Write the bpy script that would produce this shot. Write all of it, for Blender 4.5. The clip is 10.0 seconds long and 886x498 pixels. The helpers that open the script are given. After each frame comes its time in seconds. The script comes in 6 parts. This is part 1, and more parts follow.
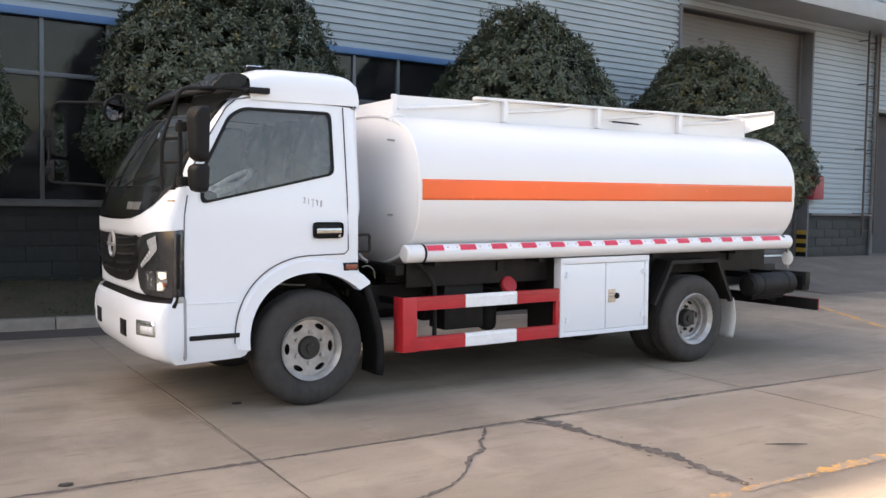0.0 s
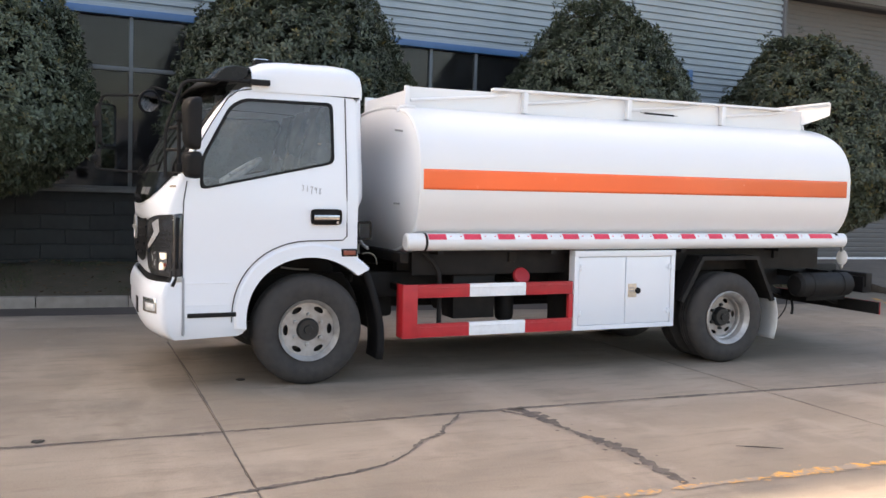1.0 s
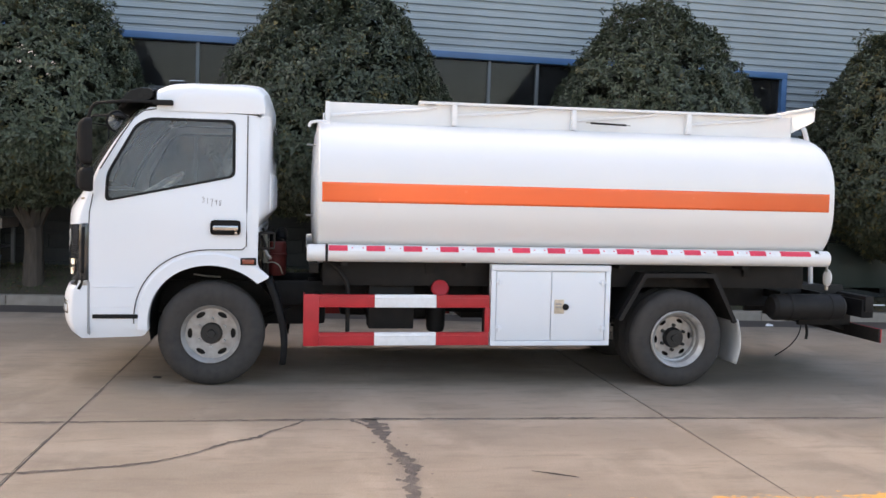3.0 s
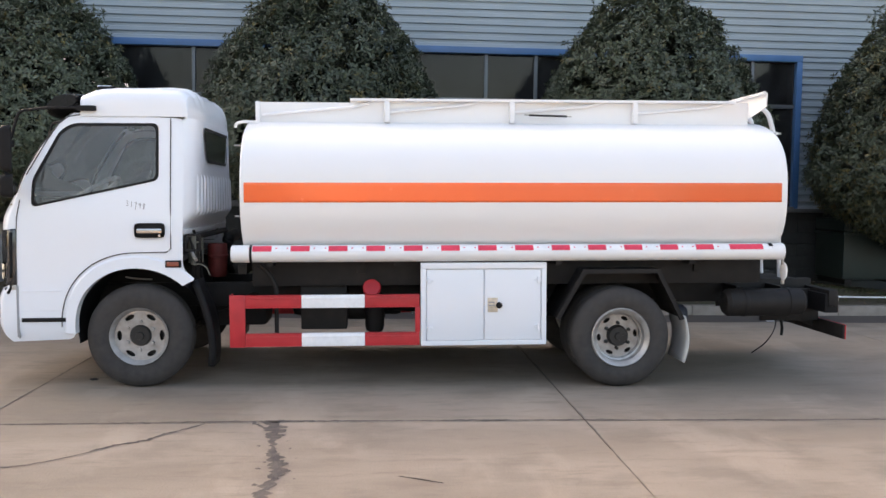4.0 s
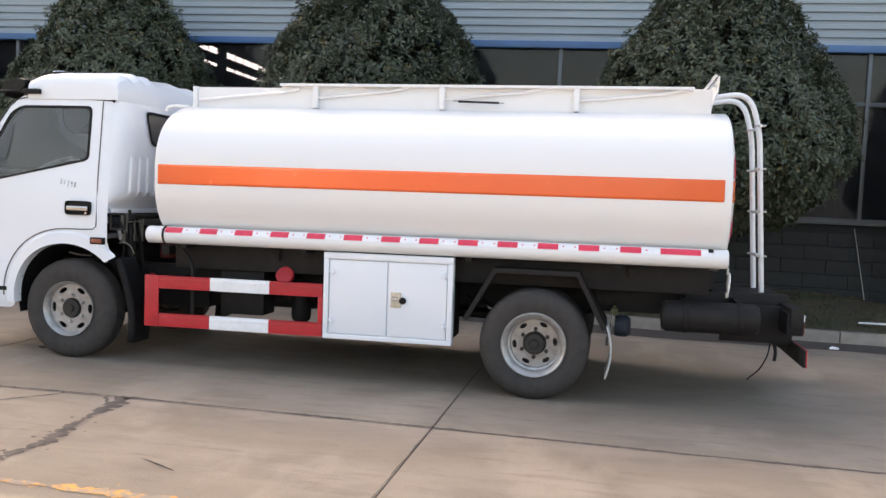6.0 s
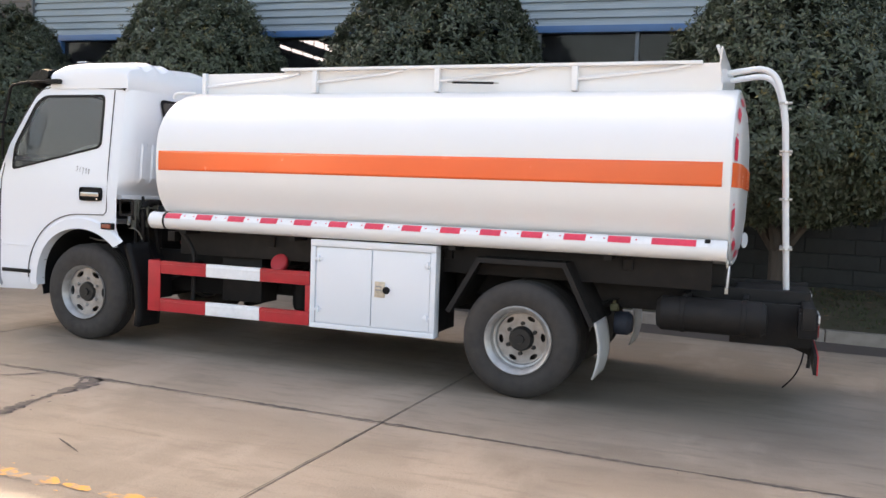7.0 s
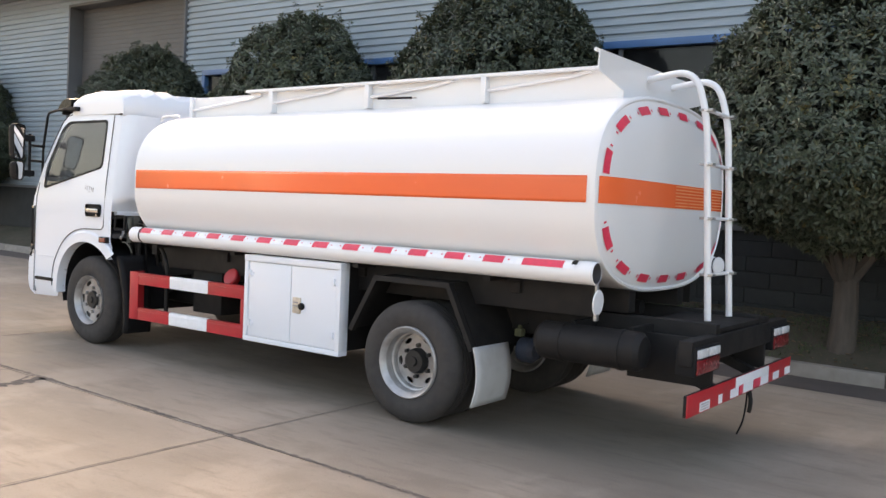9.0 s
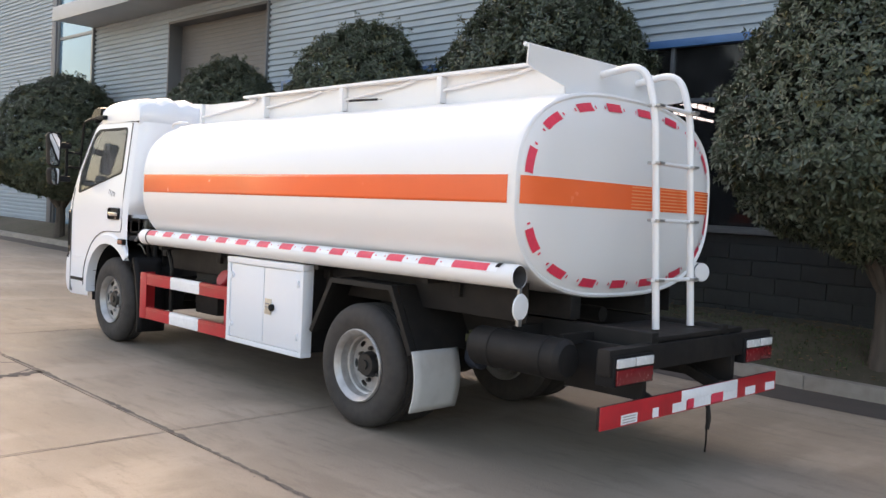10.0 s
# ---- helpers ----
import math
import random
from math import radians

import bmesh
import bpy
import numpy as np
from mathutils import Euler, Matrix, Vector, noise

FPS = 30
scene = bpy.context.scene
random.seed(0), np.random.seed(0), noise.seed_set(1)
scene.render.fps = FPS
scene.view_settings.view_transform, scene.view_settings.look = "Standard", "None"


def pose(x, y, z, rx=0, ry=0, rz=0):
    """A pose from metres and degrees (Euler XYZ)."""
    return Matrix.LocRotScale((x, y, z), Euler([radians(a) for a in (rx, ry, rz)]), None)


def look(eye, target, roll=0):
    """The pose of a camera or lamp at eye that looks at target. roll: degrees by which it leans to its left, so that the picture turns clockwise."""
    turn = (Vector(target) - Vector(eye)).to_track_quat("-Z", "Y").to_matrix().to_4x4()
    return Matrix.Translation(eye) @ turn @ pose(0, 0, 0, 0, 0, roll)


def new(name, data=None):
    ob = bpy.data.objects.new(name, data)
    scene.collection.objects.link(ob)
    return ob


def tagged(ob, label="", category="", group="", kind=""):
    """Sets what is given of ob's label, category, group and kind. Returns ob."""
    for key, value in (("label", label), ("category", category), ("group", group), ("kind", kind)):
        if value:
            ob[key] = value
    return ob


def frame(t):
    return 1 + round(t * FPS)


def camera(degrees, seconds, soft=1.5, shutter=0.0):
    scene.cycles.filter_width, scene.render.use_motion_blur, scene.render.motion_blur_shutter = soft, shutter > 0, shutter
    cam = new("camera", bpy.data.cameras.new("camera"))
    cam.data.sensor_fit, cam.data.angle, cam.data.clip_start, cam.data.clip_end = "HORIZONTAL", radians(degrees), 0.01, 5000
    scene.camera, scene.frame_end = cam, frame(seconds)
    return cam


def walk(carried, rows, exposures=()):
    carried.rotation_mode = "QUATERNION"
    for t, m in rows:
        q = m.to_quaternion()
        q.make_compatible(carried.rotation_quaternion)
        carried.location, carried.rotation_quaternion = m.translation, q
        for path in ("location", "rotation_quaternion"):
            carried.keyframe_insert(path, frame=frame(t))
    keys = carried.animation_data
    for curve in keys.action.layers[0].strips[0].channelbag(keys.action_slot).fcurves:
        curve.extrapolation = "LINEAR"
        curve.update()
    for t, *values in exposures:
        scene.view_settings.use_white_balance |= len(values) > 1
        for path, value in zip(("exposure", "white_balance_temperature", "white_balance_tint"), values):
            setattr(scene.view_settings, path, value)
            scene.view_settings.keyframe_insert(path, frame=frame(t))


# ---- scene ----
cam = camera(53.8, 10.0, soft=1.5)
PATH = [
    (0, (-2.458, 2.14, 1.477), (-1.398, 3.832, 1.365), 0.3),
    (0.5, (-2.054, 1.887, 1.442), (-1.106, 3.643, 1.312), 1.0),
    (1, (-1.58, 1.572, 1.449), (-0.803, 3.41, 1.322), 1.1),
    (1.5, (-1.046, 1.329, 1.441), (-0.334, 3.192, 1.297), 1.4),
    (2, (-0.444, 1.13, 1.45), (0.163, 3.032, 1.328), 1.0),
    (3.5, (1.258, 0.808, 1.54), (1.469, 2.793, 1.418), 1.0),
    (4, (1.884, 0.848, 1.541), (2.029, 2.839, 1.416), -0.0),
    (4.5, (2.603, 0.843, 1.545), (2.645, 2.84, 1.437), 0.2),
    (5, (3.204, 1.044, 1.458), (3.126, 3.041, 1.39), 2.4),
    (6.5, (4.925, 1.597, 1.412), (4.38, 3.516, 1.276), 1.5),
    (7, (5.461, 1.994, 1.374), (4.75, 3.859, 1.247), 2.1),
    (7.5, (6.024, 2.268, 1.421), (5.15, 4.065, 1.331), 1.1),
    (8, (6.502, 2.562, 1.417), (5.462, 4.269, 1.347), 1.6),
    (8.5, (6.989, 2.894, 1.393), (5.881, 4.558, 1.335), 2.5),
    (9, (7.423, 3.251, 1.395), (6.235, 4.857, 1.308), 2.5),
    (9.5, (7.824, 3.69, 1.396), (6.536, 5.217, 1.304), 2.1),
    (10, (8.26, 4.111, 1.401), (6.842, 5.519, 1.321), 2.6),
]
# the path is given along the tank's axis, which rises a little to the rear: LEVEL sets the yard level
RAKE = 0.0125
LEVEL = pose(0, 0, -0.02, 0, -math.degrees(RAKE), 0)
EXPOSURES = [(0.0, 1.86, 7650, 16), (4.5, 1.86, 7650, 16), (6.5, 1.91, 7950, 16), (10.0, 1.93, 7950, 16)]
walk(cam, [(t, LEVEL @ look(eye, target, roll)) for t, eye, target, roll in PATH], EXPOSURES)

# ---- world, sun, exposure ----
SUN_FROM = Vector((-0.80, 0.60, 0.0)).normalized()
SUN_UP = radians(31.9)
world = bpy.data.worlds.new("sky")
scene.world = world
world.use_nodes = True
wn = world.node_tree.nodes
sky = wn.new("ShaderNodeTexSky")
sky.sky_type = "NISHITA"
sky.sun_disc = False
sky.sun_elevation = SUN_UP
sky.sun_rotation = math.atan2(SUN_FROM.x, SUN_FROM.y)
sky.dust_density = 4.0
sky.air_density = 1.2
wn["Background"].inputs["Strength"].default_value = 0.15
world.node_tree.links.new(sky.outputs["Color"], wn["Background"].inputs["Color"])
sun = new("sun", bpy.data.lights.new("sun", "SUN"))
sun.data.energy, sun.data.angle, sun.data.color = 3.6, radians(0.6), (1.0, 0.93, 0.82)
sun.matrix_world = look(SUN_FROM * math.cos(SUN_UP) * 60 + Vector((0, 0, math.sin(SUN_UP) * 60)), (0, 0, 0))


# ---- materials ----
def mat(name, colour, rough=0.5, metal=0.0, vary=0.12, scale=6.0, bump=0.0, bump_scale=60.0, second=None, mix_at=0.5,
        coat=0.0, rough_vary=0.1, soft=0.13, rand=0.0, spec=0.5, stretch=(1, 1, 1), island=0.0):
    """A surface with two scales of colour variation, varied gloss and fine relief."""
    m = bpy.data.materials.new(name)
    m.use_nodes = True
    t = m.node_tree
    n, l = t.nodes, t.links
    b = n["Principled BSDF"]
    co = n.new("ShaderNodeTexCoord")
    mp = n.new("ShaderNodeMapping")
    mp.inputs["Scale"].default_value = stretch
    l.new(co.outputs["Object"], mp.inputs["Vector"])
    big = n.new("ShaderNodeTexNoise")
    big.inputs["Scale"].default_value, big.inputs["Detail"].default_value = scale * 0.15, 5
    small = n.new("ShaderNodeTexNoise")
    small.inputs["Scale"].default_value, small.inputs["Detail"].default_value = scale, 8
    for x in (big, small):
        l.new(mp.outputs["Vector"], x.inputs["Vector"])
    mixf = n.new("ShaderNodeMix")
    l.new(big.outputs["Fac"], mixf.inputs["A"])
    l.new(small.outputs["Fac"], mixf.inputs["B"])
    mixf.inputs["Factor"].default_value = 0.5
    ramp = n.new("ShaderNodeValToRGB")
    c2 = second if second else tuple(max(0.0, c * (1 - vary)) for c in colour)
    c1 = colour if second else tuple(min(1.0, c * (1 + vary * 0.6)) for c in colour)
    ramp.color_ramp.elements[0].position, ramp.color_ramp.elements[0].color = max(0, mix_at - soft), (*c2, 1)
    ramp.color_ramp.elements[1].position, ramp.color_ramp.elements[1].color = min(1, mix_at + soft), (*c1, 1)
    l.new(mixf.outputs["Result"], ramp.inputs["Fac"])
    last = ramp.outputs["Color"]
    if rand:
        inf = n.new("ShaderNodeObjectInfo")
        mr = n.new("ShaderNodeMapRange")
        mr.inputs["To Min"].default_value, mr.inputs["To Max"].default_value = 1 - rand, 1 + rand
        l.new(inf.outputs["Random"], mr.inputs["Value"])
        hs = n.new("ShaderNodeHueSaturation")
        l.new(mr.outputs["Result"], hs.inputs["Value"])
        l.new(last, hs.inputs["Color"])
        last = hs.outputs["Color"]
    if island:
        geo = n.new("ShaderNodeNewGeometry")
        mi = n.new("ShaderNodeMapRange")
        mi.inputs["To Min"].default_value, mi.inputs["To Max"].default_value = 1 - island, 1 + island
        l.new(geo.outputs["Random Per Island"], mi.inputs["Value"])
        hi = n.new("ShaderNodeHueSaturation")
        l.new(mi.outputs["Result"], hi.inputs["Value"])
        l.new(last, hi.inputs["Color"])
        last = hi.outputs["Color"]
    l.new(last, b.inputs["Base Color"])
    rr = n.new("ShaderNodeMapRange")
    rr.inputs["To Min"].default_value, rr.inputs["To Max"].default_value = max(0.02, rough - rough_vary), min(1, rough + rough_vary)
    l.new(small.outputs["Fac"], rr.inputs["Value"])
    l.new(rr.outputs["Result"], b.inputs["Roughness"])
    b.inputs["Metallic"].default_value = metal
    b.inputs["Coat Weight"].default_value = coat
    b.inputs["Coat Roughness"].default_value = 0.06
    b.inputs["Specular IOR Level"].default_value = spec
    if bump:
        bt = n.new("ShaderNodeTexNoise")
        bt.inputs["Scale"].default_value, bt.inputs["Detail"].default_value = bump_scale, 6
        l.new(mp.outputs["Vector"], bt.inputs["Vector"])
        bn = n.new("ShaderNodeBump")
        bn.inputs["Strength"].default_value, bn.inputs["Distance"].default_value = bump, 0.02
        l.new(bt.outputs["Fac"], bn.inputs["Height"])
        l.new(bn.outputs["Normal"], b.inputs["Normal"])
    return m


def pane_mat(name, tint, veil, ior=1.75):
    """A clear tinted pane: what lies behind it, its own reflection, and a thin pale veil for hazy sheen."""
    m = bpy.data.materials.new(name)
    m.use_nodes = True
    n, l = m.node_tree.nodes, m.node_tree.links
    n.remove(n["Principled BSDF"])
    tr = n.new("ShaderNodeBsdfTransparent")
    tr.inputs["Color"].default_value = (*tint, 1)
    gl = n.new("ShaderNodeBsdfGlossy")
    gl.inputs["Roughness"].default_value = 0.02
    fr = n.new("ShaderNodeFresnel")
    fr.inputs["IOR"].default_value = ior
    a = n.new("ShaderNodeMixShader")
    l.new(fr.outputs["Fac"], a.inputs["Fac"])
    l.new(tr.outputs["BSDF"], a.inputs[1])
    l.new(gl.outputs["BSDF"], a.inputs[2])
    co = n.new("ShaderNodeTexCoord")
    ns = n.new("ShaderNodeTexNoise")
    ns.inputs["Scale"].default_value, ns.inputs["Detail"].default_value = 4.0, 6
    l.new(co.outputs["Object"], ns.inputs["Vector"])
    mr = n.new("ShaderNodeMapRange")
    mr.inputs["From Min"].default_value, mr.inputs["From Max"].default_value = 0.3, 0.7
    mr.inputs["To Min"].default_value, mr.inputs["To Max"].default_value = veil * 0.5, veil * 1.5
    l.new(ns.outputs["Fac"], mr.inputs["Value"])
    # pale uneven grey standing in for hazy sky on the glass
    df = n.new("ShaderNodeBsdfDiffuse")
    df.inputs["Color"].default_value = (0.42, 0.43, 0.44, 1)
    b = n.new("ShaderNodeMixShader")
    l.new(mr.outputs["Result"], b.inputs["Fac"])
    l.new(a.outputs["Shader"], b.inputs[1])
    l.new(df.outputs["BSDF"], b.inputs[2])
    l.new(b.outputs["Shader"], n["Material Output"].inputs["Surface"])
    return m


def ground_mat(name, light, dark, stain):
    """Worn cast concrete: broad tonal patches, stains, fine speckle and pitting, continuous over the yard."""
    m = bpy.data.materials.new(name)
    m.use_nodes = True
    n, l = m.node_tree.nodes, m.node_tree.links
    b = n["Principled BSDF"]
    geo = n.new("ShaderNodeNewGeometry")

    def tex(scale, detail, stretch=(1, 1, 1), rough=0.55):
        mp = n.new("ShaderNodeMapping")
        mp.inputs["Scale"].default_value = stretch
        l.new(geo.outputs["Position"], mp.inputs["Vector"])
        t = n.new("ShaderNodeTexNoise")
        t.inputs["Scale"].default_value, t.inputs["Detail"].default_value, t.inputs["Roughness"].default_value = scale, detail, rough
        l.new(mp.outputs["Vector"], t.inputs["Vector"])
        return t.outputs["Fac"]

    def ramp(f, a, c, lo=0.0, hi=1.0):
        r = n.new("ShaderNodeMapRange")
        r.interpolation_type = "SMOOTHSTEP"
        r.inputs["From Min"].default_value, r.inputs["From Max"].default_value = a, c
        r.inputs["To Min"].default_value, r.inputs["To Max"].default_value = lo, hi
        l.new(f, r.inputs["Value"])
        return r.outputs["Result"]

    def mix(f, a, c):
        x = n.new("ShaderNodeMix")
        x.data_type = "RGBA"
        l.new(f, x.inputs["Factor"])
        for k, v in ((6, a), (7, c)):
            if isinstance(v, tuple):
                x.inputs[k].default_value = (*v, 1)
            else:
                l.new(v, x.inputs[k])
        return x.outputs[2]

    c = mix(ramp(tex(0.55, 6, (0.6, 1.4, 1)), 0.41, 0.59), dark, light)
    c = mix(ramp(tex(1.9, 8, (0.7, 1.2, 1), 0.65), 0.48, 0.64, 0.0, 0.60), c, stain)
    c = mix(ramp(tex(0.9, 7, (1.3, 0.5, 1), 0.6), 0.50, 0.64, 0.0, 0.60), c, tuple(min(1.0, q * 1.2) for q in light))
    c = mix(ramp(tex(6.0, 9, (0.35, 1.5, 1), 0.7), 0.50, 0.66, 0.0, 0.5), c, stain)
    c = mix(ramp(tex(55, 4), 0.58, 0.72, 0.0, 0.5), c, stain)
    c = mix(ramp(tex(160, 2), 0.60, 0.75, 0.0, 0.4), c, tuple(q * 1.35 for q in light))
    inf = n.new("ShaderNodeObjectInfo")
    hs = n.new("ShaderNodeHueSaturation")
    l.new(ramp(inf.outputs["Random"], 0, 1, 0.95, 1.05), hs.inputs["Value"])
    l.new(c, hs.inputs["Color"])
    l.new(hs.outputs["Color"], b.inputs["Base Color"])
    l.new(ramp(tex(1.9, 8, (0.7, 1.2, 1), 0.65), 0.35, 0.7, 0.85, 0.62), b.inputs["Roughness"])
    bn = n.new("ShaderNodeBump")
    bn.inputs["Strength"].default_value, bn.inputs["Distance"].default_value = 0.22, 0.02
    l.new(tex(60, 8), bn.inputs["Height"])
    l.new(bn.outputs["Normal"], b.inputs["Normal"])
    return m


def lit_mat(name, colour, strength):
    m = mat(name, colour, 0.3)
    b = m.node_tree.nodes["Principled BSDF"]
    b.inputs["Emission Color"].default_value = (*colour, 1)
    b.inputs["Emission Strength"].default_value = strength
    return m


M_WHITE = mat("white_cab_paint", (0.785, 0.82, 0.87), 0.30, vary=0.012, scale=3, soft=0.5, coat=0.4, rough_vary=0.015)
M_TANK = mat("white_tank_paint", (0.79, 0.795, 0.80), 0.30, vary=0.025, scale=2, soft=0.5, bump=0.02, bump_scale=3, coat=0.3, rough_vary=0.02)
M_ORANGE = mat("orange_reflective_film", (1.0, 0.172, 0.056), 0.26, vary=0.03, scale=4, spec=0.45, rough_vary=0.04)
M_CREASE = mat("crease_highlight_orange", (0.97, 0.36, 0.16), 0.3, vary=0.04)
M_RED = mat("red_paint", (0.50, 0.022, 0.03), 0.42, vary=0.18, scale=8, bump=0.05)
M_TAPE_RED = mat("red_reflective_tape", (0.80, 0.05, 0.10), 0.35, vary=0.12, scale=40)
M_TAPE_WHITE = mat("white_reflective_tape", (0.86, 0.87, 0.89), 0.35, vary=0.06, scale=40)
M_BLACK = mat("black_chassis_paint", (0.013, 0.012, 0.012), 0.6, spec=0.25, vary=0.4, scale=9, bump=0.08, second=(0.022, 0.019, 0.017), mix_at=0.40)
M_PLASTIC = mat("black_plastic", (0.012, 0.012, 0.013), 0.55, spec=0.16, vary=0.2, scale=20, bump=0.04, bump_scale=250)
M_GLOSS = mat("black_gloss_panel", (0.012, 0.012, 0.013), 0.15, vary=0.2, coat=0.4, spec=0.5)
M_SATIN = mat("black_lacquered_fairing", (0.008, 0.008, 0.009), 0.26, vary=0.15, spec=0.22)
M_RUBBER = mat("tyre_rubber", (0.028, 0.026, 0.026), 0.8, vary=0.25, scale=14, bump=0.15, bump_scale=90, second=(0.045, 0.040, 0.037), mix_at=0.58)
M_RIM = mat("silver_rim_paint", (0.47, 0.46, 0.45), 0.36, metal=0.4, vary=0.2, scale=16, soft=0.16, second=(0.24, 0.22, 0.20), mix_at=0.46)
M_HUB = mat("greasy_dark_hub", (0.014, 0.014, 0.014), 0.45, metal=0.0, vary=0.3, scale=20)
M_CHROME = mat("dull_chrome", (0.46, 0.46, 0.47), 0.22, metal=1.0, vary=0.04)
M_STEEL = mat("dull_zinc_steel", (0.42, 0.42, 0.41), 0.4, metal=0.8, vary=0.15, scale=20)
M_GLASS = pane_mat("cab_window_glass", (0.66, 0.69, 0.70), 0.09)
M_SCREEN = pane_mat("windscreen_glass", (0.42, 0.46, 0.45), 0.03)
M_SEAM = mat("grey_panel_gap", (0.06, 0.06, 0.064), 0.7)
M_GAP = mat("grey_gap_strip", (0.30, 0.31, 0.33), 0.6)
M_RUST = mat("rusty_ladder_steel", (0.075, 0.062, 0.055), 0.7, vary=0.3, scale=9)
M_DULLRED = mat("dull_dirty_red", (0.17, 0.024, 0.021), 0.6, vary=0.4, scale=12)
M_OLIVEGREY = mat("dull_olive_grey_paint", (0.17, 0.17, 0.145), 0.55, vary=0.35, scale=14)
M_BLUEPART = mat("dusty_blue_paint", (0.024, 0.030, 0.045), 0.6, vary=0.3, scale=20)
M_YELLOWPART = mat("dull_yellow_fitting", (0.10, 0.098, 0.045), 0.6, vary=0.3, scale=20)
M_MIRROR = mat("mirror_glass", (0.62, 0.63, 0.64), 0.03, metal=1.0, vary=0.02, rough_vary=0.01)
# warm white lens given a faint glow of its own
M_LAMP = lit_mat("glowing_lamp_lens", (1.0, 0.90, 0.74), 0.14)
M_SILVERLAMP = mat("lamp_reflector", (0.70, 0.70, 0.70), 0.18, metal=0.9, vary=0.1, scale=30)
M_LAMPBODY = mat("smoked_lamp_body", (0.030, 0.030, 0.032), 0.16, vary=0.3, scale=30, coat=0.5, rough_vary=0.05)
M_DRL = mat("milky_light_guide", (0.40, 0.40, 0.41), 0.22, vary=0.3, scale=45, coat=0.3)
M_DULLREFLECTOR = mat("dull_lamp_reflector", (0.32, 0.31, 0.30), 0.25, metal=0.7, vary=0.4, scale=35)
M_AMBER = mat("amber_lens", (0.25, 0.055, 0.03), 0.25, vary=0.1, scale=30, coat=0.4)
M_REDLENS = mat("red_lens", (0.20, 0.014, 0.018), 0.25, vary=0.15, scale=40, coat=0.4)
M_WHITELENS = mat("white_lens", (0.72, 0.72, 0.72), 0.25, vary=0.1, scale=40, coat=0.4)
M_FLAP = mat("grey_white_mud_flap", (0.50, 0.50, 0.49), 0.6, vary=0.12, scale=8, bump=0.05, second=(0.36, 0.35, 0.34), mix_at=0.38)
M_SEAT = mat("grey_seat_fabric", (0.16, 0.16, 0.17), 0.85, vary=0.2, scale=60, bump=0.1)
M_FILM = pane_mat("clear_plastic_seat_film", (0.88, 0.89, 0.90), 0.48, 1.6)
M_WRAP = mat("film_wrapped_wheel", (0.62, 0.64, 0.66), 0.25, vary=0.35, scale=14, bump=0.6, bump_scale=9)
M_INTERIOR = mat("grey_interior_plastic", (0.10, 0.10, 0.105), 0.6, vary=0.15, scale=12)
M_LABEL = mat("cream_lock_plate", (0.62, 0.52, 0.40), 0.45, vary=0.35, scale=45)
M_BADGE = mat("dull_bronze_badge", (0.30, 0.24, 0.17), 0.4, metal=0.4)
M_INK = mat("grey_marker_ink", (0.28, 0.28, 0.30), 0.6)

M_CONCRETE = ground_mat("worn_concrete", (0.316, 0.257, 0.203), (0.254, 0.205, 0.160), (0.184, 0.147, 0.115))
M_RAMP = ground_mat("worn_dark_concrete", (0.195, 0.162, 0.138), (0.152, 0.127, 0.108), (0.115, 0.096, 0.082))
M_JOINT = mat("dirt_in_joint", (0.06, 0.052, 0.045), 0.95, vary=0.3, scale=12, bump=0.2)
M_TAR = mat("dark_crack_filler", (0.150, 0.122, 0.104), 0.9, vary=0.3, scale=16, bump=0.25, second=(0.078, 0.066, 0.058), mix_at=0.5, soft=0.09)
M_GUTTER = mat("damp_dark_gutter", (0.105, 0.085, 0.075), 0.8, vary=0.3, scale=4, bump=0.1, second=(0.075, 0.062, 0.055))
M_KERB = mat("kerb_stone", (0.32, 0.282, 0.245), 0.85, vary=0.2, scale=7, bump=0.2, second=(0.20, 0.172, 0.148), mix_at=0.42, rand=0.08)
M_SOIL = mat("planting_soil", (0.095, 0.074, 0.054), 0.95, vary=0.4, scale=5, bump=0.5, bump_scale=25, second=(0.050, 0.050, 0.028), mix_at=0.5)
M_GRASS = mat("grass_blades", (0.056, 0.082, 0.028), 0.7, vary=0.4, scale=2, second=(0.09, 0.075, 0.035), mix_at=0.38, island=0.45)
M_SIDING = mat("pale_blue_grey_siding", (0.345, 0.41, 0.455), 0.6, spec=0.15, vary=0.12, scale=1.2, bump=0.03, bump_scale=8, stretch=(0.5, 1, 1))
M_BLUE = mat("blue_trim_paint", (0.055, 0.155, 0.33), 0.4, vary=0.15, scale=3)
M_BRICK = mat("dark_green_brick", (0.030, 0.034, 0.035), 0.6, vary=0.3, scale=9, bump=0.15, second=(0.040, 0.044, 0.045), mix_at=0.5, rand=0.10, spec=0.3)
M_MORTAR = mat("dark_mortar", (0.038, 0.042, 0.043), 0.9, vary=0.2, scale=30)
M_SILL = mat("grey_stone_sill", (0.14, 0.145, 0.145), 0.6, vary=0.2, scale=9)
M_MULLION = mat("grey_window_bar", (0.13, 0.14, 0.15), 0.4, metal=0.3, vary=0.12)
M_PANE = pane_mat("dark_reflecting_glass", (0.20, 0.20, 0.22), 0.042, 1.41)
M_DAYLIGHT = lit_mat("bright_daylight_sheet", (1.0, 0.96, 0.86), 10.0)
M_BLUEPANE = mat("blue_reflecting_glass", (0.16, 0.30, 0.42), 0.08, metal=0.4, vary=0.1, scale=0.6, rough_vary=0.02)
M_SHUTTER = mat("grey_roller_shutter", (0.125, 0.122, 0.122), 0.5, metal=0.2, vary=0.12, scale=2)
M_JAMB = mat("grey_door_frame", (0.115, 0.122, 0.132), 0.55, vary=0.15, scale=2)
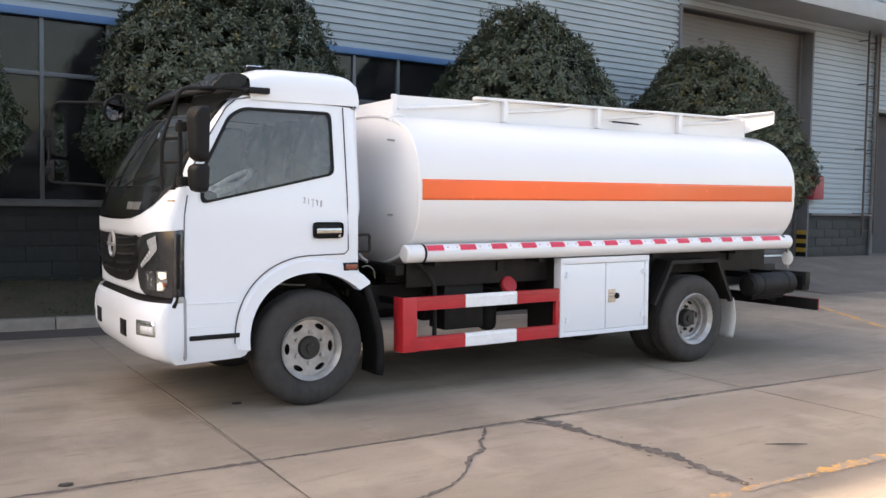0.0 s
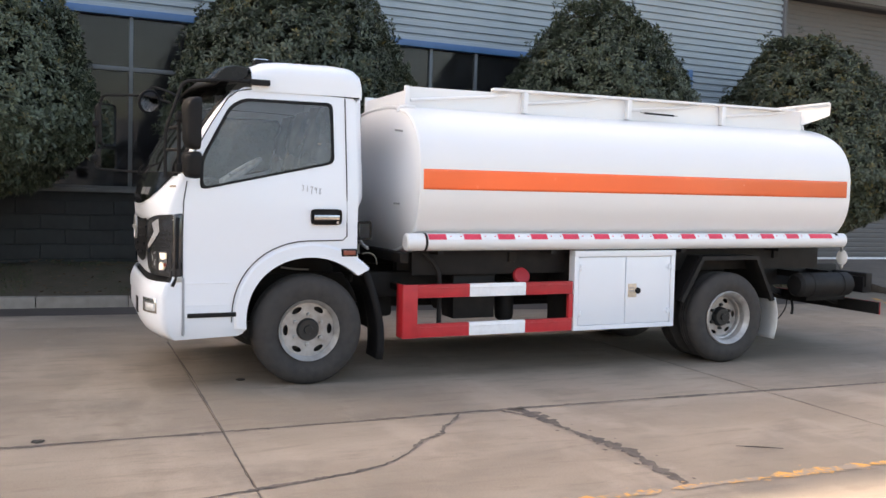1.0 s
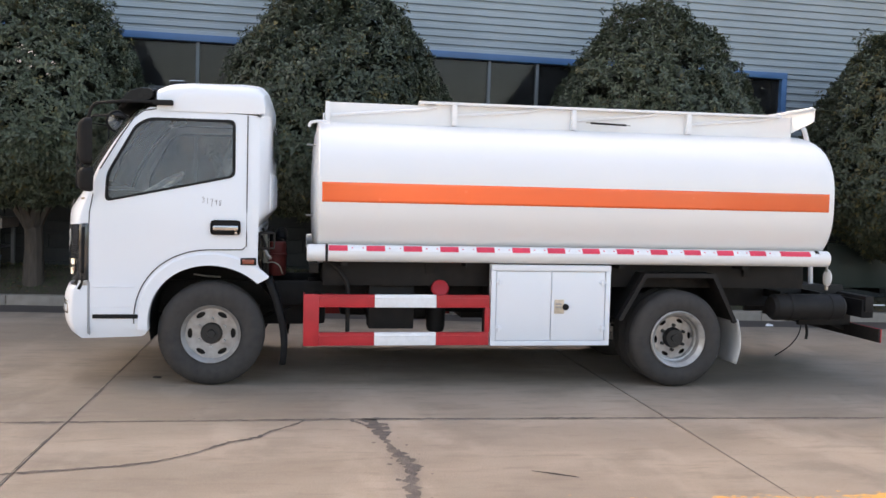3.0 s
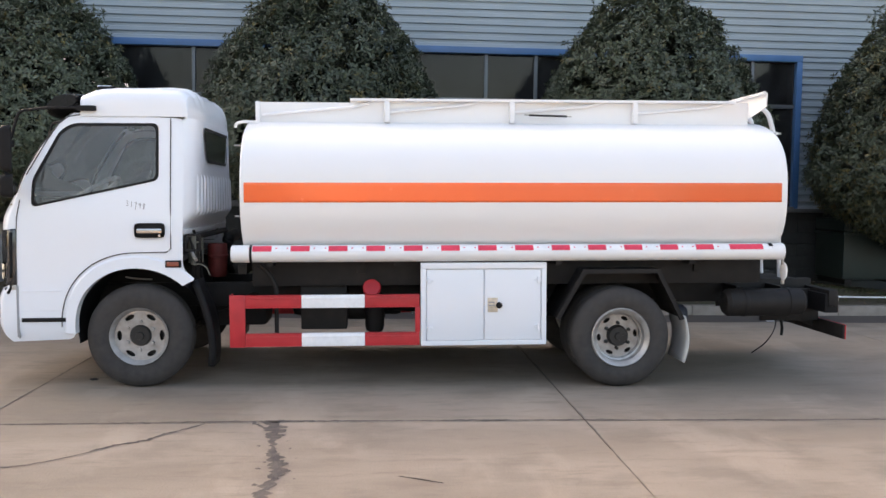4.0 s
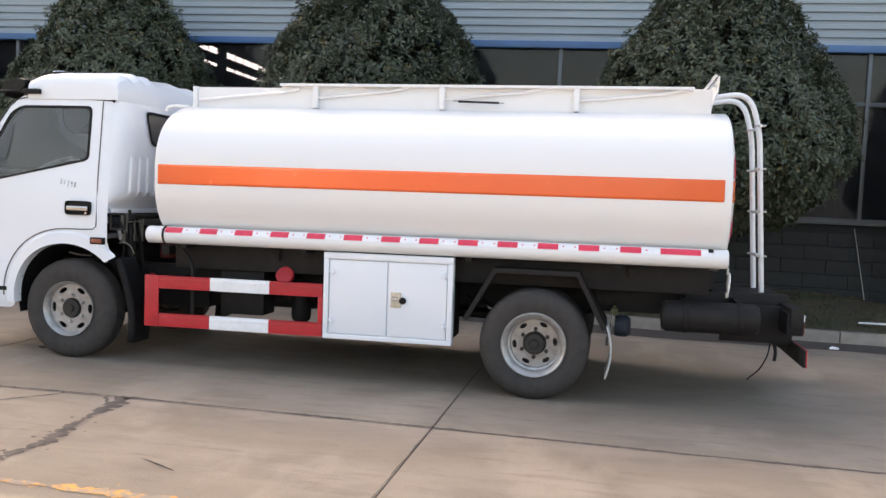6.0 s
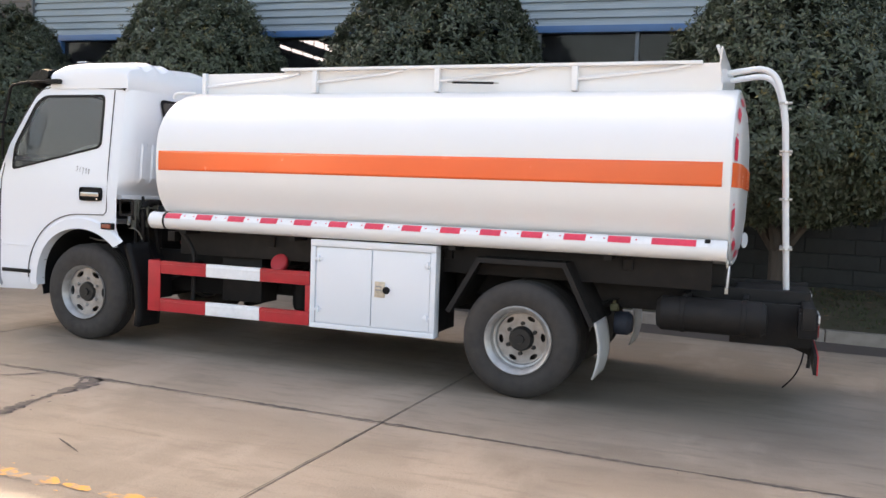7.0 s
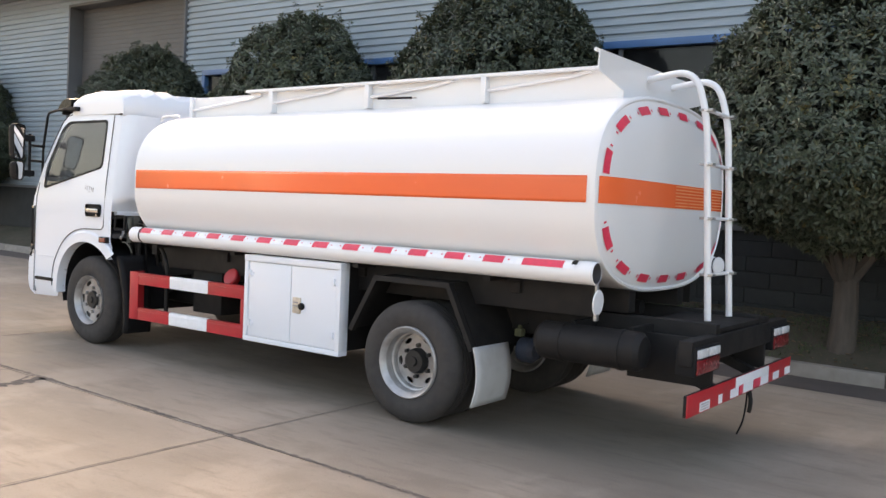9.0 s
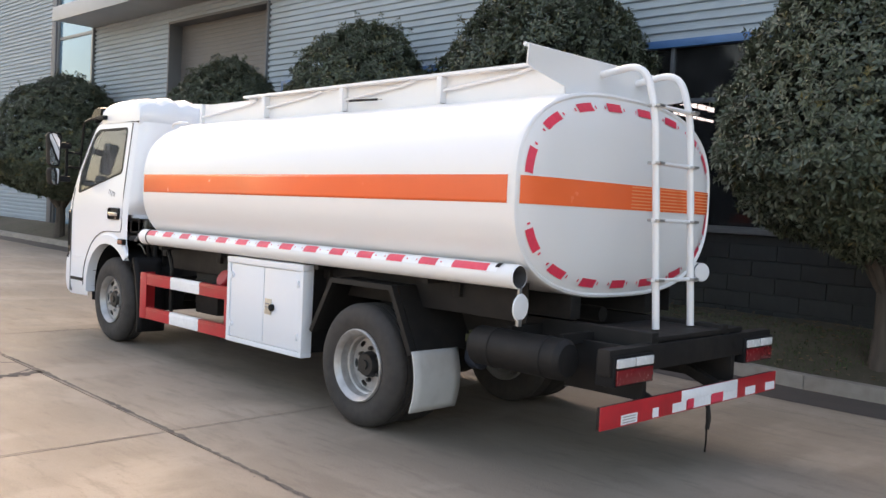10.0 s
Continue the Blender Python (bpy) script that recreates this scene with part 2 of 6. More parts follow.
M_CANOPY = mat("grey_canopy_panel", (0.33, 0.35, 0.37), 0.5, vary=0.12, scale=2)
M_REDBOX = mat("red_cabinet_paint", (0.27, 0.03, 0.045), 0.45, vary=0.1)
M_YELLOW = mat("yellow_paint", (0.40, 0.25, 0.03), 0.55, vary=0.2, scale=10)
M_ROADYELLOW = mat("worn_yellow_road_paint", (0.72, 0.36, 0.085), 0.8, vary=0.3, scale=26, second=(0.33, 0.262, 0.205), mix_at=0.50, soft=0.055)
M_BARK = mat("grey_brown_bark", (0.085, 0.068, 0.055), 0.9, vary=0.4, scale=14, bump=0.5, bump_scale=40, stretch=(1, 1, 0.25))
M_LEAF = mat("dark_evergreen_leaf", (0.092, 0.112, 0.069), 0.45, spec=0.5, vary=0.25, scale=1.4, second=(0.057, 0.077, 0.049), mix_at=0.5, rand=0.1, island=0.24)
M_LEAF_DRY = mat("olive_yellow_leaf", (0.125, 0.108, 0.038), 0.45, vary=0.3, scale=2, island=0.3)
# deep leaves darker: the crown's inner shade put into their colour
M_LEAF_SHADE = mat("shaded_inner_leaf", (0.042, 0.053, 0.033), 0.6, vary=0.3, scale=3, island=0.45)
M_FARWALL = mat("reflection_wall_grey", (0.13, 0.155, 0.20), 0.85, vary=0.25, scale=0.5)
M_BIN = mat("dark_green_metal", (0.018, 0.032, 0.027), 0.5, vary=0.2, scale=4)
# near-black: the gloom of the unlit hall put into the colour
M_DARKIN = mat("indoor_gloom", (0.05, 0.05, 0.055), 0.8, vary=0.2)
M_STICK = mat("dark_wet_stick", (0.05, 0.042, 0.035), 0.8, vary=0.2)


# ---- mesh helpers ----
def finish(me, smooth):
    if smooth:
        me.polygons.foreach_set("use_smooth", [True] * len(me.polygons))
        me.set_sharp_from_angle(angle=radians(smooth))


def part(name, bm, material, parent=None, label="", smooth=35):
    me = bpy.data.meshes.new(name)
    bmesh.ops.recalc_face_normals(bm, faces=bm.faces)
    bm.to_mesh(me)
    bm.free()
    finish(me, smooth)
    me.materials.append(material)
    ob = new(name, me)
    if parent:
        ob.parent = parent
    if label:
        ob["label"] = label
    return ob


def thing(name, loc, label, category, group="", kind="", rz=0.0, ry=0.0):
    e = new(name)
    e.location = loc
    e.rotation_euler = (0, ry, rz)
    return tagged(e, label, category, group, kind)


def box(bm, x0, x1, y0, y1, z0, z1, bevel=0.0, seg=2):
    r = bmesh.ops.create_cube(bm, size=1.0)
    vs = r["verts"]
    for v in vs:
        v.co = Vector((x0 + (v.co.x + 0.5) * (x1 - x0), y0 + (v.co.y + 0.5) * (y1 - y0), z0 + (v.co.z + 0.5) * (z1 - z0)))
    if bevel:
        es = {e for v in vs for e in v.link_edges}
        bmesh.ops.bevel(bm, geom=list(es), offset=bevel, segments=seg, affect="EDGES", profile=0.6)
    return bm


def boxes(*rows, bevel=0.0):
    bm = bmesh.new()
    for r in rows:
        box(bm, *r, bevel=bevel)
    return bm


def tube(bm, pts, r, n=10, cap=True):
    """A round bar swept along points."""
    pts = [Vector(p) for p in pts]
    rings = []
    up = Vector((0.13, 0.31, 0.94)).normalized()
    for i, p in enumerate(pts):
        d = (pts[min(i + 1, len(pts) - 1)] - pts[max(i - 1, 0)]).normalized()
        side = d.cross(up)
        if side.length < 1e-3:
            side = d.cross(Vector((1, 0, 0)))
        side.normalize()
        nrm = side.cross(d)
        rr = r[i] if isinstance(r, (list, tuple)) else r
        rings.append([bm.verts.new(p + rr * (math.cos(2 * math.pi * k / n) * side + math.sin(2 * math.pi * k / n) * nrm)) for k in range(n)])
    for a, b in zip(rings, rings[1:]):
        for k in range(n):
            bm.faces.new((a[k], a[(k + 1) % n], b[(k + 1) % n], b[k]))
    if cap:
        bm.faces.new(rings[0][::-1])
        bm.faces.new(rings[-1])
    return bm


def bend(pts, radius=0.08, n=5):
    """Round the corners of a line of points."""
    pts = [Vector(p) for p in pts]
    out = [pts[0]]
    for a, b, c in zip(pts, pts[1:], pts[2:]):
        r = min(radius, (a - b).length * 0.45, (c - b).length * 0.45)
        p, q = b + (a - b).normalized() * r, b + (c - b).normalized() * r
        for k in range(n + 1):
            t = k / n
            out.append(p * (1 - t) ** 2 + b * 2 * t * (1 - t) + q * t * t)
    return out + [pts[-1]]


def lathe(bm, profile, centre, n=40, axis="y"):
    """Turn (radius, along) pairs round an axis through centre."""
    rings = []
    for r, a in profile:
        ring = []
        for k in range(n):
            c, s = math.cos(2 * math.pi * k / n) * r, math.sin(2 * math.pi * k / n) * r
            o = {"y": (c, a, s), "x": (a, c, s), "z": (c, s, a)}[axis]
            ring.append(bm.verts.new(Vector(centre) + Vector(o)))
        rings.append(ring)
    for a, b in zip(rings, rings[1:]):
        for k in range(n):
            bm.faces.new((a[k], a[(k + 1) % n], b[(k + 1) % n], b[k]))
    return bm, rings


def sheet(bm, f, nu, nv):
    """A grid of points f(u, v), u and v from 0 to 1."""
    g = [[bm.verts.new(f(i / nu, j / nv)) for j in range(nv + 1)] for i in range(nu + 1)]
    for i in range(nu):
        for j in range(nv):
            bm.faces.new((g[i][j], g[i + 1][j], g[i + 1][j + 1], g[i][j + 1]))
    return bm


def thick(ob, t, offset=-1.0):
    m = ob.modifiers.new("thickness", "SOLIDIFY")
    m.thickness, m.offset = t, offset
    return ob


def fill2d(loops, cuts=()):
    """A flat sheet in (x, z) from closed loops: the first is the rim, the rest are holes."""
    bm = bmesh.new()
    for lp in loops:
        vs = [bm.verts.new((p[0], 0, p[1])) for p in lp]
        for a, b in zip(vs, vs[1:] + vs[:1]):
            bm.edges.new((a, b))
    bmesh.ops.triangle_fill(bm, edges=bm.edges[:], use_beauty=True, normal=(0, -1, 0))
    for axis, at in cuts:
        no = (1, 0, 0) if axis == "x" else (0, 0, 1)
        co = (at, 0, 0) if axis == "x" else (0, 0, at)
        bmesh.ops.bisect_plane(bm, geom=bm.verts[:] + bm.edges[:] + bm.faces[:], plane_co=co, plane_no=no)
    return bm


def interp(table, z):
    for (z0, *a), (z1, *b) in zip(table, table[1:]):
        if z <= z1:
            t = max(0.0, (z - z0) / (z1 - z0))
            return [p + (q - p) * t for p, q in zip(a, b)]
    return list(table[-1][1:])


# ---- ground ----
def strip(bm, pts, widths, z, jag=0.0, rng=None):
    """A flat ribbon along (x, y) points with uneven edges."""
    rng = rng or random.Random(3)
    row = []
    for i, p in enumerate(pts):
        a, b = Vector(pts[max(i - 1, 0)]), Vector(pts[min(i + 1, len(pts) - 1)])
        d = (b - a).normalized()
        nrm = Vector((-d.y, d.x))
        w = widths[i] if isinstance(widths, list) else widths
        q = Vector(p)
        row.append((bm.verts.new((*(q + nrm * w * 0.5 * (1 + rng.uniform(-jag, jag))), z)),
                    bm.verts.new((*(q - nrm * w * 0.5 * (1 + rng.uniform(-jag, jag))), z))))
    for (a, b), (c, d) in zip(row, row[1:]):
        bm.faces.new((a, b, d, c))
    return bm


def ragged(pts, step, wobble, seed):
    """A wandering line through points."""
    rng = random.Random(seed)
    out = []
    for a, b in zip(pts, pts[1:]):
        a, b = Vector(a), Vector(b)
        n = max(1, int((b - a).length / step))
        d = (b - a).normalized()
        for k in range(n):
            out.append(a + (b - a) * k / n + Vector((-d.y, d.x)) * rng.uniform(-wobble, wobble))
    return out + [Vector(pts[-1])]


bm = bmesh.new()
box(bm, -600, 600, -600, 600, -0.5, -0.035)
tagged(part("ground", bm, M_JOINT, smooth=0), "bare dusty ground under the yard's concrete slabs", "ground", kind="structure")

SLAB_X, SLAB_Y, SLAB_SLOPE = 4.09, 4.3, 0.0
pavement = thing("pavement", (-0.79, 6.71, 0), "worn grey-brown concrete yard in large cast slabs", "pavement", kind="structure", rz=math.atan(SLAB_SLOPE))
slab_mesh = None
for i in range(-9, 12):
    for j in range(-6, 3):
        if slab_mesh is None:
            bm = box(bmesh.new(), 0.0025, SLAB_X - 0.0025, 0.004, SLAB_Y - 0.004, -0.2, 0.0, bevel=0.003, seg=1)
            slab = part("slab", bm, M_CONCRETE, pavement, smooth=0)
            slab_mesh = slab.data
        else:
            slab = new("slab", slab_mesh)
            slab.parent = pavement
        slab.location = (i * SLAB_X, j * SLAB_Y, 0)

def crack(bm, pts, w, z, seed):
    """A ragged ribbon whose width swells, thins and frays along the line, with crumbs broken off beside it."""
    g = random.Random(seed)
    row = []
    run = 0.0
    for i, p in enumerate(pts):
        a, b = pts[max(i - 1, 0)], pts[min(i + 1, len(pts) - 1)]
        d = (b - a).normalized()
        nrm = Vector((-d.y, d.x))
        run += (p - pts[max(i - 1, 0)]).length
        swell = max(0.22, 0.72 + 0.9 * noise.noise((run * 2.3, seed, 0.0)) + 0.75 * noise.noise((run * 11.0, seed, 4.0)))
        l, r = (w * 0.5 * swell * max(0.25, 1 + q + g.uniform(-0.3, 0.3)) for q in (noise.noise((run * 19, seed, 9.0)), noise.noise((run * 19, seed, 14.0))))
        row.append((bm.verts.new((*(p + nrm * l), z)), bm.verts.new((*(p - nrm * r), z))))
        if g.random() < 0.10:
            c, k = p + nrm * w * g.choice((-1, 1)) * g.uniform(0.7, 1.5), w * g.uniform(0.08, 0.22)
            bm.faces.new([bm.verts.new((c.x + k * math.cos(q * 1.26 + 0.3) * g.uniform(0.5, 1.4), c.y + k * math.sin(q * 1.26 + 0.3), z)) for q in range(5)])
    for (a, b), (c, d) in zip(row, row[1:]):
        bm.faces.new((a, b, d, c))
    return bm


CRACKS = [
    (ragged([(-8, 6.70), (-0.78, 6.70), (1.15, 6.745), (3.3, 6.73), (4.9, 6.69), (7.5, 6.68), (14, 6.70)], 0.025, 0.005, 1), 0.034),
    (ragged([(1.15, 6.74), (1.20, 6.54), (1.23, 6.08), (1.32, 5.66), (1.28, 5.35), (1.27, 5.08)], 0.016, 0.012, 2), 0.088),
    (ragged([(0.72, 6.70), (0.66, 6.60), (0.49, 6.42), (0.44, 6.30), (0.27, 6.2), (0.10, 5.98), (-0.09, 5.83), (-0.28, 5.75), (-0.62, 5.68), (-1.5, 5.5)], 0.02, 0.008, 3), 0.028),
    (ragged([(1.02, 6.73), (1.10, 6.60), (1.21, 6.45), (1.24, 6.30)], 0.016, 0.008, 6), 0.03),
    (ragged([(-0.80, 9.9), (-0.78, 8.4), (-0.785, 6.7), (-0.80, 6.0), (-0.80, 5.0), (-0.80, 2.5)], 0.05, 0.003, 4), 0.012),
    (ragged([(3.31, 10.5), (3.30, 7.75), (3.30, 6.7), (3.29, 5.3), (3.28, 3.0)], 0.05, 0.003, 5), 0.009),
]
for k, (pts, w) in enumerate(CRACKS):
    c = part("crack", crack(bmesh.new(), pts, w, 0.003 + 0.0006 * k, k), M_TAR, None, smooth=0)
    tagged(c, "dark filled crack wandering across the concrete yard", "crack", "cracks in the concrete", kind="structure")

# worn yellow line
bm = bmesh.new()
rng = random.Random(11)
x = -6.0
while x < 16:
    ln = rng.uniform(0.12, 0.9)
    n = max(3, int(ln / 0.035))
    wide = rng.uniform(0.06, 0.11)
    strip(bm, [(x + ln * q / n, 5.03 - 0.003 * (x - 2) + rng.uniform(-0.010, 0.010)) for q in range(n + 1)], [wide * rng.uniform(0.45, 1.15) * min(1.0, 0.25 + 4 * q * (n - q) / n / n * 2) for q in range(n + 1)], 0.004, 0.3, rng)
    x += ln + rng.uniform(-0.01, 0.07)
for k in range(420):
    x, w = rng.uniform(-6, 16), rng.uniform(0.006, 0.026)
    yy = 5.03 - 0.003 * (x - 2) + rng.gauss(0, 0.042)
    strip(bm, [(x, yy), (x + w, yy + rng.uniform(-0.01, 0.01)), (x + 2 * w, yy)], [w * 0.3, w, w * 0.3], 0.0045, 0.5, rng)
tagged(part("yellow_line", bm, M_ROADYELLOW, smooth=0), "worn broken yellow line painted on the concrete", "road marking", kind="structure")
bm = bmesh.new()
strip(bm, ragged([(7.2, 7.3), (7.93, 8.35), (8.67, 9.36), (9.39, 10.38), (10.3, 11.8)], 0.2, 0.01, 5), 0.09, 0.004, 0.3)
tagged(part("yellow_line", bm, M_ROADYELLOW, smooth=0), "worn yellow line curving towards the shutter door", "road marking", kind="structure")


# ---- kerb and planting strip ----
def kerb_y(x):
    return 12.04 + 0.072 * min(7.2, max(0.0, 5.0 - x))


KERB_END, KERB_R = 11.2, 1.8
kerb_line = [(x, kerb_y(x)) for x in np.arange(-26, KERB_END - KERB_R + 0.3, 1.0)]
cx, cy = KERB_END - KERB_R, kerb_y(KERB_END - KERB_R) + KERB_R
kerb_line = [(x, y) for x, y in kerb_line if x < cx - 0.2] + [(cx + KERB_R * math.sin(a), cy - KERB_R * math.cos(a)) for a in np.linspace(0.0, math.pi / 2, 9)] + [(cx + KERB_R, cy + 0.34)]
kerb = thing("kerb", (0, 0, 0), "pale weathered stone kerb edging the planting strip", "kerb", kind="structure")
for a, b in zip(kerb_line, kerb_line[1:]):
    a, b = Vector(a), Vector(b)
    d = (b - a)
    bm = box(bmesh.new(), 0.004, d.length - 0.004, 0, 0.13, -0.1, 0.13, bevel=0.012)
    k = part("kerb_stone", bm, M_KERB, kerb)
    k.location, k.rotation_euler = (a.x, a.y, 0), (0, 0, math.atan2(d.y, d.x))
bm = bmesh.new()
strip(bm, [(Vector(p) + Vector((0, -0.33))) for p in kerb_line[:-10]], 0.65, 0.004, 0.12, random.Random(5))
tagged(part("gutter", bm, M_GUTTER, smooth=0), "damp dark dirt lying along the kerb", "gutter", kind="structure")


def soil_z(x, y):
    t = min(1.0, max(0.0, (y - kerb_y(x) - 0.1) / 0.95))
    rise = 0.30 * min(1.0, max(0.12, (KERB_END - 1.2 - x) / 3.0))
    return 0.10 + rise * t + 0.025 * noise.noise((x * 1.3, y * 1.3, 0))


def soil_point(u, v):
    x = -27 + u * (KERB_END - 0.1 + 27)
    y0 = kerb_y(x) + 0.1
    if x > cx:
        y0 = cy - math.sqrt(max(0.0, (KERB_R - 0.1) ** 2 - (x - cx) ** 2))
    y = y0 + v * (14.16 - y0)
    return Vector((x, y, soil_z(x, y)))


tagged(part("planting_bed", sheet(bmesh.new(), soil_point, 160, 14), M_SOIL, smooth=60), "bare soil strip with thin grass and fallen leaves", "soil", kind="structure")

# grass tufts and litter on the bed
rng = np.random.default_rng(5)
n = 30000
gx = rng.uniform(-9, KERB_END - 0.3, n)
gy = np.array([kerb_y(a) for a in gx]) + 0.16 + rng.beta(1.2, 2.2, n) * 2.0
keep = np.array([noise.noise((a * 0.8, b * 0.8, 3.0)) > -0.12 for a, b in zip(gx, gy)])
keep &= np.hypot(np.maximum(gx - cx, 0), np.minimum(gy - cy, 0)) < KERB_R - 0.16
gx, gy = gx[keep], gy[keep]
verts, faces = [], []
for a, b in zip(gx, gy):
    z = soil_z(a, b) - 0.01
    h, w, t = rng.uniform(0.012, 0.055), rng.uniform(0.003, 0.008), rng.uniform(0, 6.28)
    lx, ly = math.cos(t), math.sin(t)
    k = len(verts)
    verts += [(a - ly * w, b + lx * w, z), (a + ly * w, b - lx * w, z), (a + lx * h * 0.5, b + ly * h * 0.5, z + h)]
    faces.append((k, k + 1, k + 2))
me = bpy.data.meshes.new("grass")
me.from_pydata(verts, [], faces)
me.materials.append(M_GRASS)
tagged(new("grass", me), "thin uneven grass growing on the planting strip", "grass", kind="stuff")
verts, faces = [], []
for a, b in zip(rng.uniform(-9, KERB_END - 0.3, 2500), rng.uniform(0.15, 2.3, 2500)):
    y = kerb_y(a) + b
    if y > 14.1 or math.hypot(max(a - cx, 0), min(y - cy, 0)) > KERB_R - 0.18:
        continue
    z = soil_z(a, y) + rng.uniform(0.004, 0.03)
    s, t = rng.uniform(0.015, 0.04), rng.uniform(0, 6.28)
    c, d = math.cos(t) * s, math.sin(t) * s
    k = len(verts)
    verts += [(a - c, y - d, z), (a + d * 0.5, y - c * 0.5, z + 0.012), (a + c, y + d, z), (a - d * 0.5, y + c * 0.5, z + 0.006)]
    faces.append((k, k + 1, k + 2, k + 3))
me = bpy.data.meshes.new("fallen_leaves")
me.from_pydata(verts, [], faces)
M_LITTER = mat("dry_fallen_leaf", (0.16, 0.10, 0.055), 0.8, vary=0.4, scale=3)
me.materials.append(M_LITTER)
tagged(new("fallen_leaves", me), "dry brown fallen leaves on the soil", "leaves", kind="stuff")

bm = bmesh.new()
rows = [(11.3, 0.004), (11.9, 0.035), (12.6, 0.14), (13.4, 0.29), (14.0, 0.39), (14.75, 0.42)]
quad = [[bm.verts.new((x, y, z)) for y, z in rows] for x in (KERB_END + 0.02, 14.0, 18.0, 26.0)]
base = [[bm.verts.new((x, y, -0.03)) for y, z in (rows[0], rows[-1])] for x in (KERB_END + 0.02, 26.0)]
for a, b in zip(quad, quad[1:]):
    for k in range(len(rows) - 1):
        bm.faces.new((a[k], b[k], b[k + 1], a[k + 1]))
bm.faces.new(quad[0] + [base[0][1], base[0][0]])
bm.faces.new(quad[-1] + [base[1][1], base[1][0]])
tagged(part("ramp", bm, M_RAMP, smooth=20), "dark worn concrete ramp rising to the shutter door", "ramp", kind="structure")

# ---- workshop building ----
WALL_Y = 14.2
hall = thing("workshop_building", (0, WALL_Y, 0), "pale blue-grey corrugated metal workshop hall with dark brick base", "building", kind="structure",
             rz=0.015)
HALL_TOP = 9.2


PITCH = 0.116


def siding(u0, u1, z0, z1, name="siding", out=0.0):
    bm = bmesh.new()
    prof, z, pitch = [], z0, PITCH
    while z < z1 - 1e-6:
        for dz, y in ((0.0, 0.0), (0.054, 0.0), (0.064, 0.036), (0.104, 0.036)):
            if z + dz < z1:
                prof.append((y - out, z + dz))
        z += pitch
    prof.append((-out, z1))
    a = [bm.verts.new((u0, y, zz)) for y, zz in prof]
    b = [bm.verts.new((u1, y, zz)) for y, zz in prof]
    for k in range(len(prof) - 1):
        bm.faces.new((a[k], b[k], b[k + 1], a[k + 1]))
    return part(name, bm, M_SIDING, hall, smooth=0)


W_L, W_R, W_Z0, W_Z1 = -6.5, 8.40, 1.40, 3.70
D_L, D_R, D_Z = 10.55, 14.85, 5.38
siding(-7.15, D_L, W_Z1 + 0.10, HALL_TOP)
siding(W_R + 0.09, D_L, 1.398, W_Z1 + 0.10)
siding(D_L, D_R, D_Z + 0.08, HALL_TOP)
siding(D_R, 17.3, 1.398, HALL_TOP)
siding(17.3, 21.5, 3.9, HALL_TOP)
siding(21.5, 40, 1.398, HALL_TOP)
siding(-7.15, W_L - 0.09, 1.398, W_Z1 + 0.10)
siding(-11.25, -7.15, 5.45, HALL_TOP)
siding(-15.4, -11.25, 1.398, HALL_TOP)
siding(-40, -17.75, 0.0, HALL_TOP + 1.0)
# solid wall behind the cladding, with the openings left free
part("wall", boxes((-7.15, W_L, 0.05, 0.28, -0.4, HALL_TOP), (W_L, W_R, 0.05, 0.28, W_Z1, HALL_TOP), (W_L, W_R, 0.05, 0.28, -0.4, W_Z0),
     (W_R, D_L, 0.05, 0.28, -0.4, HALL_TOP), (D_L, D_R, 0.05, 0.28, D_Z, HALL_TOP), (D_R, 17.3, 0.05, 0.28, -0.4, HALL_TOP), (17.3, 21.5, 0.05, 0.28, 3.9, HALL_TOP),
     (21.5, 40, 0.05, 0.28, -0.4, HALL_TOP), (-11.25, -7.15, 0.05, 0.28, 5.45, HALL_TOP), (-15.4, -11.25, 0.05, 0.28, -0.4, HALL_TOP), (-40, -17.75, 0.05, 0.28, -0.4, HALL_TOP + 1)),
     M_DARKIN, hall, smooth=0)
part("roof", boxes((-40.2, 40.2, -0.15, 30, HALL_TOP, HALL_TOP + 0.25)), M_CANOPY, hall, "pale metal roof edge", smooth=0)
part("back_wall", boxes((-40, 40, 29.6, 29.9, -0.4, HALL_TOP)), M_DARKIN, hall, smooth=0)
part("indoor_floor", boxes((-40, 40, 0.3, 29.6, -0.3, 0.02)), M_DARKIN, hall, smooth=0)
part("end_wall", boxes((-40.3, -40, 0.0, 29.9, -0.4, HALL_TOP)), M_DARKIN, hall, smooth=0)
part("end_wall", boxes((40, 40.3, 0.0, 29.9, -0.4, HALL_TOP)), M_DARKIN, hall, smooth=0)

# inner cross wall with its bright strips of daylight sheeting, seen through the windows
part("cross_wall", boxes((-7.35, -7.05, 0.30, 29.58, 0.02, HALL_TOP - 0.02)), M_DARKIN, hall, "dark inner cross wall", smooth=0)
for z0, z1 in ((5.32, 5.48), (4.96, 5.04)):
    for k in range(20):
        if k % 6 != 5:
            y = 8.2 + 0.62 * k
            part("daylight_strip", boxes((-7.05, -7.03, y, y + 0.52, z0, z1)), M_DAYLIGHT, hall, smooth=0)

# brick base: backing and separate bricks
base_spans = [(-7.15, D_L), (D_R, 17.3), (-15.4, -11.25)]
for u0, u1 in base_spans:
    part("base_wall", boxes((u0, u1, -0.03, 0.03, -0.4, 1.335)), M_MORTAR, hall, "dark brick base wall", smooth=0)
    part("sill", box(bmesh.new(), u0, u1, -0.12, 0.06, 1.34, 1.398, bevel=0.008), M_SILL, hall)

